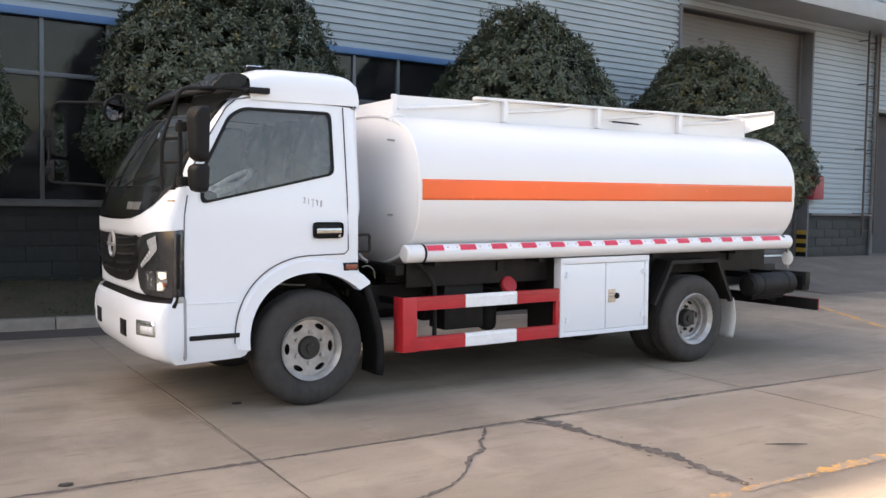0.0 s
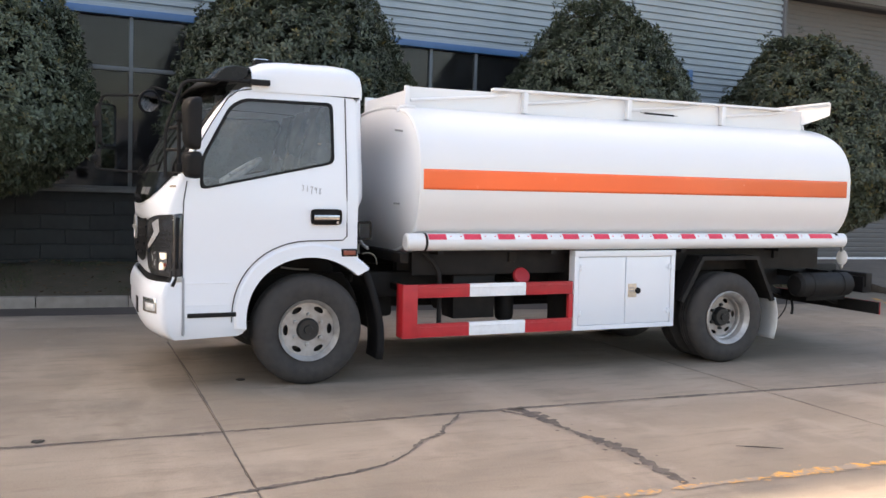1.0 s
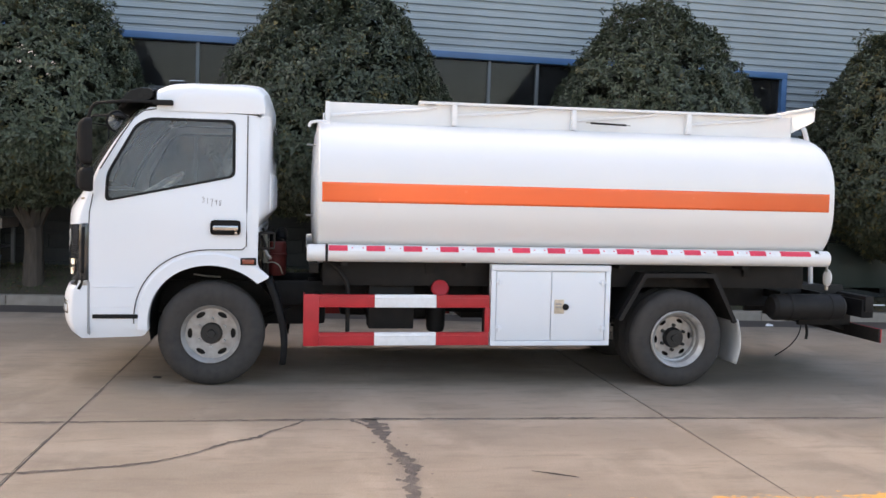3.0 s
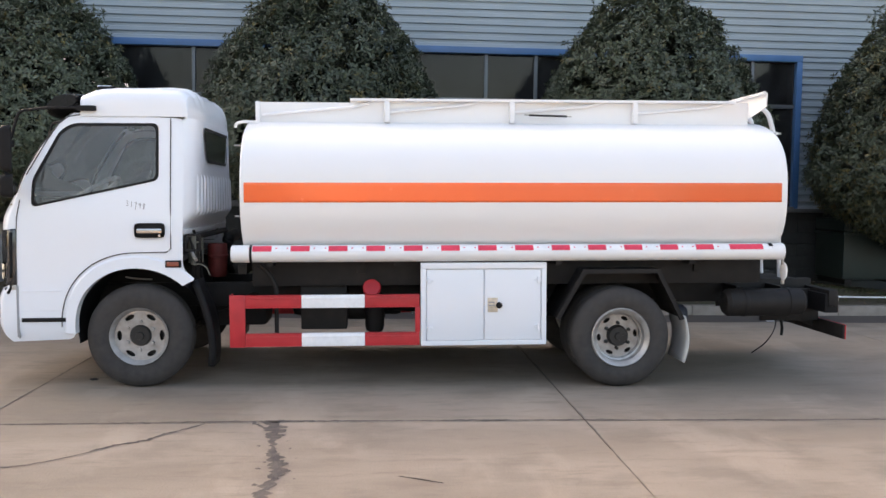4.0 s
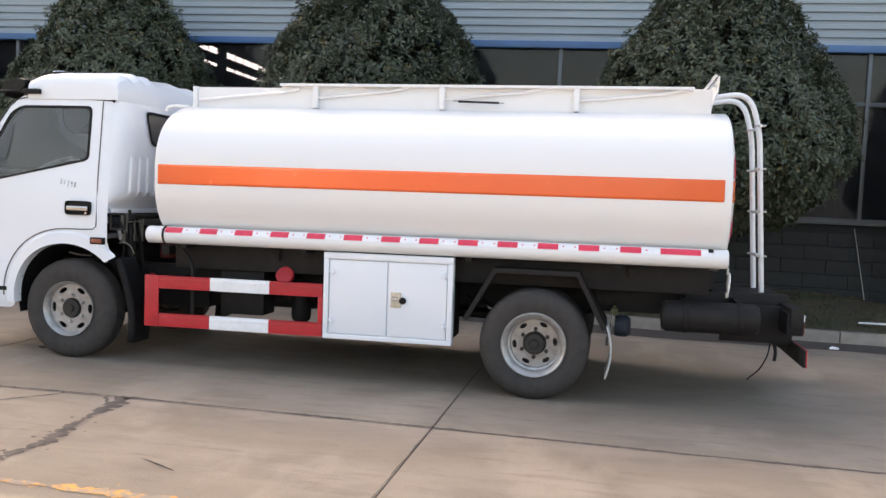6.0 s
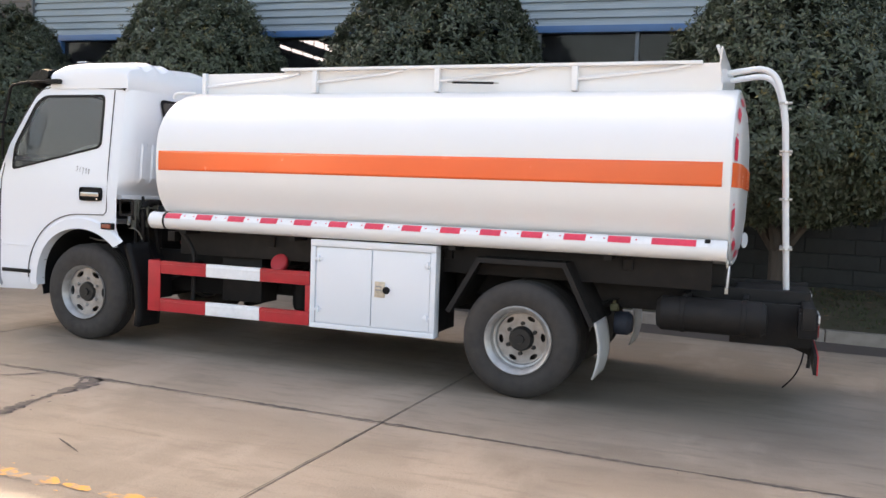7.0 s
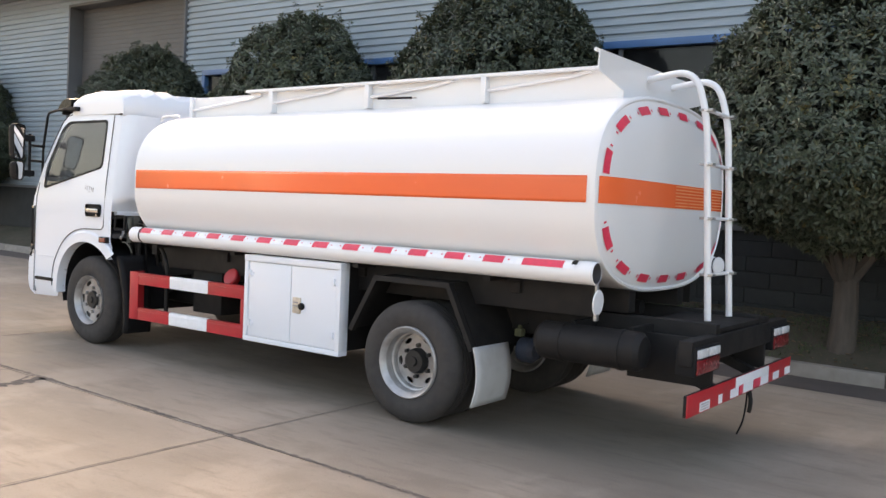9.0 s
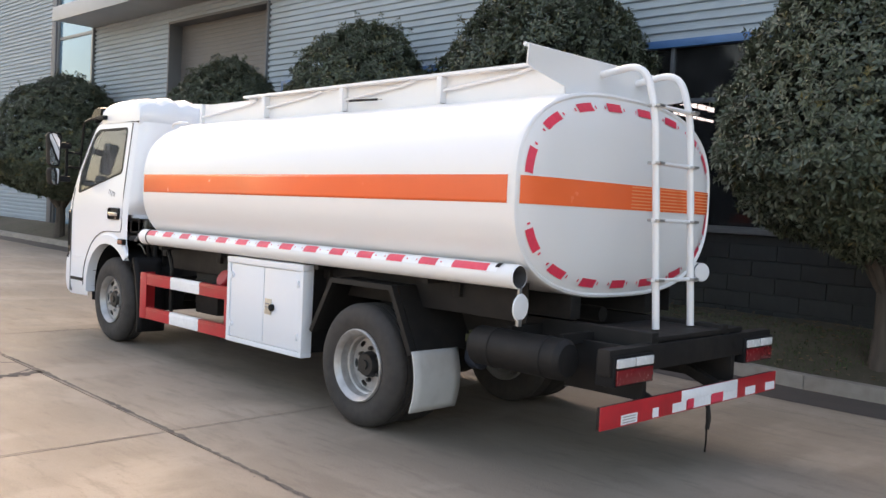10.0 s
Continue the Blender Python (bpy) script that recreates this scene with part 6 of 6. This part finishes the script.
# side hose tubes with tapes
for s in (-1, 1):
    pipe = new("hose_tube")
    pipe.parent = truck
    pipe["label"] = "white side hose tube with red reflective tapes"
    py, pz, pr = s * 0.962, 1.075, 0.068
    # dark grey lining paints the shade inside the white tube's open end
    b, _ = lathe(bmesh.new(), [(pr - 0.0065, 5.172), (pr - 0.0065, 4.2), (0.0, 4.2)], (0, py, pz), 28, "x")
    part("tube_inside", b, M_INTERIOR, pipe, "inside of the tube, its shade put into a dark colour")
    b = bmesh.new()
    lathe(b, [(0.0, 0.728), (pr - 0.01, 0.728), (pr, 0.738), (pr, 5.175), (pr - 0.006, 5.18)], (0, py, pz), 28, "x")
    part("tube", b, M_TANK, pipe)
    b, _ = lathe(bmesh.new(), [(pr + 0.001, 0.872), (pr + 0.004, 0.874), (pr + 0.004, 0.890), (pr + 0.001, 0.892)], (0, py, pz), 28, "x")
    part("black_clamp", b, M_PLASTIC, pipe)

    def tape_row(x0, x1, m, nm, lift=0.0015, a0=18, a1=62):
        def f(u, v):
            a = radians(a0 + (a1 - a0) * v)
            return Vector((x0 + (x1 - x0) * u, py + s * math.cos(a) * (pr + lift), pz + math.sin(a) * (pr + lift)))
        return part(nm, sheet(bmesh.new(), f, 1, 6), m, pipe, smooth=60)

    tape_row(0.9, 5.06, M_TAPE_WHITE, "white_tape")
    for k in range(13):
        x0 = 0.897 + k * 0.2945
        tape_row(x0, x0 + 0.148, M_TAPE_RED, "red_tape", 0.003)
    for k in range(13):
        for q in (-0.03, 0.178):
            tape_row(0.897 + k * 0.2945 + q, 0.897 + k * 0.2945 + q + 0.012, M_TAPE_RED, "tape_mark", 0.003, 36, 44)
    tape_row(4.712, 4.99, M_TAPE_RED, "red_tape", 0.003)
    tape_row(5.04, 5.075, M_PLASTIC, "torn_tape_edge", 0.004, 40, 75)
    for x in (1.0, 2.0, 3.3, 4.4):
        part("saddle", boxes((x, x + 0.05, min(py, s * 0.7), max(py, s * 0.7), pz - 0.1, pz - pr + 0.01)), M_BLACK, pipe)
    # hinged end cap
    b, _ = lathe(bmesh.new(), [(0.0, -0.004), (0.06, -0.004), (0.066, 0.0), (0.062, 0.007), (0.0, 0.010)], (0, 0, 0), 24, "x")
    cap = part("end_cap", b, M_TANK, pipe, "white hinged end cap")
    if s < 0:
        cap.location, cap.scale, cap.rotation_euler = (5.19, py, pz - 0.165), (1, 1, 1.15), (0, radians(2.5), 0)
        part("latch", boxes((5.175, 5.195, py - 0.015, py + 0.015, pz - 0.27, pz - 0.23), bevel=0.003), M_STEEL, pipe)
        part("cap_hinge", boxes((5.175, 5.19, py - 0.012, py + 0.012, pz - 0.11, pz - 0.06), bevel=0.003), M_STEEL, pipe)
    else:
        cap.location, cap.rotation_euler = (5.21, py, pz), (0, 0, radians(-20))

# walkway fences on the tank top
FY = 0.50
for s in (-1, 1):
    f = new("walkway_fence")
    f.parent = truck
    f["label"] = "low white sheet-metal fence along the walkway on the tank"
    b = fill2d([[(0.885, 2.12), (0.885, 2.305), (1.645, 2.305), (1.645, 2.325), (5.06, 2.325), (5.06, 2.12)]])
    for v in b.verts:
        v.co.y = s * FY
    thick(part("fence_panel", b, M_TANK, f, smooth=0), 0.006, 0)
    part("front_post", boxes((0.868, 0.905, min(s * FY, s * (FY + 0.035)), max(s * FY, s * (FY + 0.035)), 2.12, 2.308), bevel=0.003), M_TANK, f)
    part("top_rail", box(bmesh.new(), 1.645, 4.93, min(s * (FY - 0.004), s * (FY + 0.06)), max(s * (FY - 0.004), s * (FY + 0.06)), 2.314, 2.336, bevel=0.004), M_TANK, f)
    for x in (1.93, 2.98, 4.035):
        part("fence_post", box(bmesh.new(), x, x + 0.042, min(s * FY, s * (FY + 0.058)), max(s * FY, s * (FY + 0.058)), 2.14, 2.314, bevel=0.003), M_TANK, f)
    for x0, x1, z0, z1 in ((0.92, 1.80, 2.195, 2.275), (1.97, 2.72, 2.225, 2.293), (3.02, 3.78, 2.225, 2.293), (4.07, 4.85, 2.225, 2.293)):
        b = bmesh.new()
        tube(b, [(x0, s * (FY + 0.025), z0), (x1 - 0.15, s * (FY + 0.025), z1 - 0.01), (x1, s * (FY + 0.025), z1 + 0.02)], 0.013, 6)
        part("brace", b, M_TANK, f)
    if s < 0:
        part("gas_strut", tube(bmesh.new(), [(3.14, -FY - 0.08, 2.203), (3.46, -FY - 0.08, 2.195)], 0.009, 8), M_PLASTIC, f, "thin black gas strut")
        part("strut_rod", tube(bmesh.new(), [(3.10, -FY - 0.08, 2.206), (3.50, -FY - 0.08, 2.193)], 0.005, 6), M_STEEL, f)
# front and rear end plates of the walkway
part("end_plate", boxes((0.875, 0.885, -FY, FY, 2.10, 2.27)), M_TANK, truck)
b = fill2d([[(-0.855, 2.375), (-0.855, 2.262), (-0.80, 2.245), (-0.50, 2.185), (-0.48, 2.12), (0.48, 2.12), (0.50, 2.185), (0.80, 2.245), (0.83, 2.262), (0.83, 2.375)]])
for v in b.verts:
    v.co = Vector((5.055 + (v.co.z - 2.12) * 0.06, v.co.x, v.co.z))
thick(tp("rear_plate", b, M_TANK, "white winged plate at the walkway's rear", smooth=0), 0.01, 0)
tp("plate_lip", tube(bmesh.new(), [(5.045, -0.86, 2.375), (5.045, 0.835, 2.375)], 0.012, 8), M_TANK)
tp("walkway", boxes((0.9, 4.98, -FY, FY, 2.16, 2.175)), M_TANK)
for x in (1.9, 3.3):
    tp("manhole", lathe(bmesh.new(), [(0.0, 2.30), (0.2, 2.30), (0.22, 2.28), (0.22, 2.16)], (x, 0, 0), 28, "z")[0], M_TANK, "white round manhole cover")
# drain pipe at the tank's front, small hooks
tp("drain_spout", tube(bmesh.new(), bend([(0.90, -0.66, 2.125), (0.80, -0.72, 2.125), (0.742, -0.73, 2.11), (0.735, -0.73, 2.075)], 0.03), 0.012, 10), M_TANK, "white bent overflow pipe")
for z in (1.93, 1.36):
    tp("hook", tube(bmesh.new(), [(0.80, -0.70, z), (0.72, -0.72, z + 0.004)], 0.008, 6), M_STEEL)

# rear ladder
ld = new("rear_ladder")
ld.parent = truck
ld["label"] = "white tubular ladder at the tank's rear"
for y in (-0.15, 0.245):
    b = tube(bmesh.new(), bend([(5.07, y, 2.30), (5.38, y, 2.345), (5.47, y, 2.05), (5.545, y, 0.785)], 0.16, 8), 0.022, 12)
    part("rail", b, M_TANK, ld)
for z in (2.09, 1.755, 1.42, 1.07):
    x = 5.475 + (2.05 - z) * 0.056
    b = tube(bmesh.new(), [(x, -0.19, z), (x, 0.31, z)], 0.012, 8)
    part("rung", b, M_TANK, ld)
    for y in (-0.15, 0.245):
        part("rung_clip", box(bmesh.new(), x - 0.045, x + 0.04, y - 0.03, y + 0.03, z - 0.008, z + 0.008, bevel=0.003), M_STEEL, ld)

# rear mudguards and flaps
for s in (-1, 1):
    mg = new("mudguard")
    mg.parent = truck
    mg["label"] = "black angular mudguard frame over the rear wheels"
    line = [(3.30, 0.55), (3.52, 0.935), (4.15, 0.935), (4.36, 0.53)]
    b = fill2d([[(3.30, 0.55), (3.52, 0.937), (4.15, 0.937), (4.36, 0.53), (4.330, 0.515), (4.130, 0.903), (3.541, 0.903), (3.332, 0.535)]])
    for v in b.verts:
        v.co.y = s * 0.985
    thick(part("frame_bar", b, M_BLACK, mg, smooth=0), 0.045, -1 if s < 0 else 1)
    b = bmesh.new()
    v0 = [b.verts.new((x, s * 0.93, z + 0.002)) for x, z in line]
    v1 = [b.verts.new((x, s * 0.30, z + 0.002)) for x, z in line]
    for k in range(3):
        b.faces.new((v0[k], v0[k + 1], v1[k + 1], v1[k]))
    thick(part("cover", b, M_BLACK, mg, smooth=0), 0.008)
    b = sheet(bmesh.new(), lambda u, v, s=s: Vector((4.37 + 0.04 * math.sin(v * 2.7) - 0.02 * v * v, s * (0.985 - 0.40 * u), 0.55 - 0.385 * v)), 6, 10)
    thick(part("flap", b, M_FLAP, mg, "pale grey rubber mud flap"), 0.012)

# rear end: air tank, platform, lamps, bumper
b, _ = lathe(bmesh.new(), [(0.0, 4.74), (0.09, 4.75), (0.115, 4.78), (0.115, 5.40), (0.09, 5.43), (0.0, 5.44)], (0, -0.82, 0.640), 26, "x")
tp("air_tank", b, M_BLACK, "black cylindrical air tank")
for x in (4.9, 5.28):
    b, _ = lathe(bmesh.new(), [(0.116, x), (0.120, x + 0.002), (0.120, x + 0.03), (0.116, x + 0.032)], (0, -0.82, 0.640), 26, "x")
    tp("tank_strap", b, M_BLACK)
    tp("tank_bracket", boxes((x, x + 0.032, -0.72, -0.42, 0.70, 0.76)), M_BLACK)
tp("rear_platform", box(bmesh.new(), 5.20, 5.70, -0.42, 0.62, 0.745, 0.775, bevel=0.006), M_BLACK, "black chequered rear step plate")
tp("rear_cross_beam", boxes((5.64, 5.72, -0.86, 0.98, 0.60, 0.74), bevel=0.01), M_BLACK)
for y in (-0.52, 0.48):
    tp("tail_bracket", boxes((5.20, 5.72, y - 0.02, y + 0.02, 0.44, 0.72), bevel=0.004), M_BLACK)
for y in (-0.42, 0.36):
    b = bmesh.new()
    v = [b.verts.new(p) for p in ((5.25, y - 0.03, 0.62), (5.25, y - 0.03, 0.55), (5.74, y - 0.03, 0.37), (5.74, y - 0.03, 0.43), (5.25, y + 0.03, 0.62), (5.25, y + 0.03, 0.55), (5.74, y + 0.03, 0.37), (5.74, y + 0.03, 0.43))]
    for fc in ((0, 1, 2, 3), (7, 6, 5, 4), (0, 4, 5, 1), (1, 5, 6, 2), (2, 6, 7, 3), (3, 7, 4, 0)):
        b.faces.new([v[k] for k in fc])
    tp("bumper_arm", b, M_BLACK, smooth=0)
bp = new("rear_bumper")
bp.parent = truck
bp["label"] = "red rear underrun bar with white reflective tapes"
Y0, Y1 = -0.95, 1.04
part("bar", box(bmesh.new(), 5.718, 5.740, Y0, Y1, 0.340, 0.458, bevel=0.004), M_BLACK, bp)
part("red_face", box(bmesh.new(), 5.738, 5.7455, Y0 - 0.003, Y1 + 0.003, 0.338, 0.460, bevel=0.002), M_RED, bp)
part("white_section", box(bmesh.new(), 5.742, 5.75, -0.165, 0.50, 0.398, 0.459, bevel=0.002), M_TAPE_WHITE, bp)
for y0, y1 in ((-0.77, -0.62), (-0.466, -0.41), (-0.26, -0.115), (-0.03, 0.17), (0.318, 0.50), (0.615, 0.745), (0.895, 1.02)):
    part("white_tape", boxes((5.7455, 5.75, y0, y1, 0.346, 0.397)), M_TAPE_WHITE, bp)
for y0, y1 in ((-0.102, -0.034), (0.175, 0.315)):
    part("red_tape", boxes((5.7455, 5.7525, y0, y1, 0.352, 0.405)), M_TAPE_RED, bp)
for z in (0.355, 0.370, 0.384):
    part("tape_bar", boxes((5.7495, 5.7515, -0.76, -0.64, z, z + 0.005)), M_STEEL, bp)
for y in (-0.82, 0.62):
    tl = new("tail_lamp")
    tl.parent = truck
    tl["label"] = "rectangular red and white tail lamp"
    part("housing", box(bmesh.new(), 5.62, 5.735, y - 0.02, y + 0.36, 0.545, 0.705, bevel=0.008), M_PLASTIC, tl)
    part("red_lens", box(bmesh.new(), 5.733, 5.745, y, y + 0.34, 0.555, 0.635, bevel=0.004), M_REDLENS, tl)
    part("white_lens", box(bmesh.new(), 5.733, 5.747, y, y + 0.16, 0.645, 0.692, bevel=0.004), M_WHITELENS, tl)
    part("white_lens", box(bmesh.new(), 5.733, 5.747, y + 0.175, y + 0.34, 0.645, 0.692, bevel=0.004), M_WHITELENS, tl)
tp("tow_hook", tube(bmesh.new(), bend([(5.72, 0.18, 0.36), (5.74, 0.18, 0.26), (5.73, 0.18, 0.19)], 0.03), 0.014, 8), M_BLACK)
tp("earth_strap", tube(bmesh.new(), bend([(5.70, 0.22, 0.40), (5.695, 0.235, 0.24), (5.65, 0.33, 0.09), (5.57, 0.47, -0.03)], 0.08), 0.006, 6), M_PLASTIC, "thin black earth strap")
b, _ = lathe(bmesh.new(), [(0.0, 0.0), (0.075, 0.0), (0.085, 0.02), (0.085, 0.09), (0.06, 0.12), (0.0, 0.12)], (4.42, -0.50, 0.500), 20, "x")
tp("brake_chamber", b, M_BLUEPART, "dusty blue brake chamber")
tp("valve_fitting", boxes((4.385, 4.44, -0.54, -0.485, 0.585, 0.635), (4.40, 4.425, -0.525, -0.50, 0.63, 0.66), bevel=0.008), M_YELLOWPART, "small dull yellow valve fitting")
tp("outlet_pipe", tube(bmesh.new(), bend([(4.6, 0.1, 0.96), (4.7, 0.1, 0.80), (5.0, 0.1, 0.80)], 0.1), 0.05, 12), M_BLACK)

# marker-pen digits on the door
DIGITS = {"3": [(0.1, 0.9), (0.5, 1.0), (0.8, 0.8), (0.35, 0.55), (0.75, 0.35), (0.5, 0.05), (0.05, 0.1)], "1": [(0.5, 1.0), (0.42, 0.0)],
          "7": [(0.05, 0.9), (0.8, 1.0), (0.55, 0.5), (0.4, -0.35)], "9": [(0.75, 0.85), (0.4, 1.0), (0.15, 0.75), (0.45, 0.55), (0.75, 0.85), (0.55, 0.0)],
          "8": [(0.75, 0.9), (0.4, 1.0), (0.2, 0.75), (0.7, 0.3), (0.4, 0.0), (0.15, 0.25), (0.75, 0.9)]}
for k, c in enumerate("31798"):
    b = bmesh.new()
    z0 = 1.450 - 0.006 * k
    line = [(-0.072 + 0.0315 * k + 0.023 * p, -half(z0 + 0.042 * q) - 0.001, z0 + 0.042 * q) for p, q in DIGITS[c]]
    for p, q in zip(line, line[1:]):
        tube(b, [p, q], 0.0021, 5)
    tp("pen_digit", b, M_INK, "digit handwritten in grey marker pen")

# ---- things along the wall ----
wb = thing("workbench", (-4.75, 13.55, 0.24), "heavy workbench with a thick brown-grey top beside the wall", "workbench")
part("top", box(bmesh.new(), -1.5, 1.5, -0.35, 0.35, 0.70, 0.84, bevel=0.01), M_KERB, wb)
part("drawer_front", box(bmesh.new(), -1.4, 1.36, -0.33, -0.30, 0.46, 0.62, bevel=0.006), M_KERB, wb)
part("shelf_edge", box(bmesh.new(), -1.4, 1.4, -0.32, 0.3, 0.42, 0.45, bevel=0.004), M_MULLION, wb)
for x in (-1.45, 1.41):
    for y in (-0.33, 0.29):
        part("leg", box(bmesh.new(), x, x + 0.05, y, y + 0.05, 0.0, 0.70, bevel=0.004), M_MULLION, wb)
M_BLUEDRUM = mat("blue_plastic", (0.02, 0.05, 0.22), 0.5, vary=0.2, scale=5)
b, _ = lathe(bmesh.new(), [(0.0, 0.0), (0.12, 0.0), (0.14, 0.02), (0.15, 0.30), (0.16, 0.32), (0.14, 0.32), (0.12, 0.05), (0.0, 0.04)], (0, 0, 0), 24, "z")
o = part("bucket", b, M_BLUEDRUM)
o.location = (-3.5, 13.45, 0.24)
tagged(o, "blue plastic bucket standing under the workbench", "bucket")
gb = thing("waste_skip", (9.22, 13.6, 0.30), "dark green metal waste skip against the brick wall", "waste bin")
part("body", box(bmesh.new(), -0.55, 0.55, -0.42, 0.42, 0.08, 0.78, bevel=0.02), M_BIN, gb)
part("lid", box(bmesh.new(), -0.56, 0.56, -0.43, 0.43, 0.785, 0.98, bevel=0.03), M_BIN, gb)
part("rim", box(bmesh.new(), -0.57, 0.57, -0.45, 0.45, 0.735, 0.775, bevel=0.01), M_BIN, gb)
part("red_mark", boxes((0.30, 0.48, -0.426, -0.419, 0.55, 0.58)), M_REDBOX, gb)
for x in (-0.5, 0.4):
    part("foot", box(bmesh.new(), x, x + 0.1, -0.4, 0.4, 0.0, 0.09, bevel=0.005), M_BLACK, gb)
b = bmesh.new()
tube(b, [(7.27, 12.36, 0.215), (7.76, 12.37, 0.22)], 0.012, 6)
o = part("white_pipe", b, M_TAPE_WHITE)
tagged(o, "thin white plastic pipe lying behind the kerb", "pipe", "pipes behind the kerb")
o = part("white_pipe", tube(bmesh.new(), [(7.85, 12.37, 0.22), (8.4, 12.35, 0.215), (9.1, 12.35, 0.21)], 0.012, 6), M_TAPE_WHITE)
tagged(o, "thin white plastic pipe lying behind the kerb", "pipe", "pipes behind the kerb")
o = part("stake", tube(bmesh.new(), [(7.76, 14.02, 0.34), (7.60, 14.14, 1.30)], 0.006, 6), M_STEEL)
tagged(o, "thin grey stake leaning against the brick wall", "stake")

# ---- small things on the yard ----
b = tube(bmesh.new(), [(1.98, 5.53, 0.012), (2.1, 5.47, 0.012), (2.22, 5.41, 0.010)], [0.002, 0.0048, 0.002], 6)
tagged(part("stick", b, M_STICK), "thin dark strip lying on the concrete", "debris")
for k, (x, y) in enumerate(((-0.45, 8.09), (-1.77, 6.77))):
    b = bmesh.new()
    bmesh.ops.create_icosphere(b, subdivisions=1, radius=0.016)
    for v in b.verts:
        v.co = Vector((v.co.x * 2.6, v.co.y * 1.5, v.co.z * 0.6)) * (1 + 0.3 * noise.noise(v.co * 40 + Vector((k, 0, 0))))
    o = part("dirt_clod", b, M_JOINT)
    o.location = (x, y, 0.008)
    tagged(o, "small dark clod of dirt on the concrete", "debris", "clods on the concrete")

b = bmesh.new()
v = [b.verts.new(p) for p in ((-0.05, -0.02, 0.0), (0.045, -0.03, 0.004), (0.055, 0.015, 0.018), (-0.01, 0.03, 0.028), (-0.045, 0.025, 0.006))]
b.faces.new(v)
o = part("paper_scrap", b, M_TAPE_WHITE, smooth=0)
thick(o, 0.002, 0)
o.location = (6.81, 11.5, 0.004)
tagged(o, "crumpled white paper scrap on the concrete by the kerb", "litter")

# ---- bricks of the base wall ----
brick_mesh = None
bl, bh = 0.60, 0.196
for u0, u1 in [(-5.0, 10.3), (14.86, 17.3)]:
    for r in range(6):
        u = u0 + (0.3 if r % 2 else 0.0)
        while u + bl <= u1:
            if brick_mesh is None:
                ob = part("brick", box(bmesh.new(), 0, bl - 0.012, -0.045, -0.02, 0, bh - 0.012, bevel=0.004, seg=1), M_BRICK, hall, smooth=0)
                brick_mesh = ob.data
            else:
                ob = new("brick", brick_mesh)
                ob.parent = hall
            ob.location = (u, 0, 0.06 + r * bh)
            u += bl
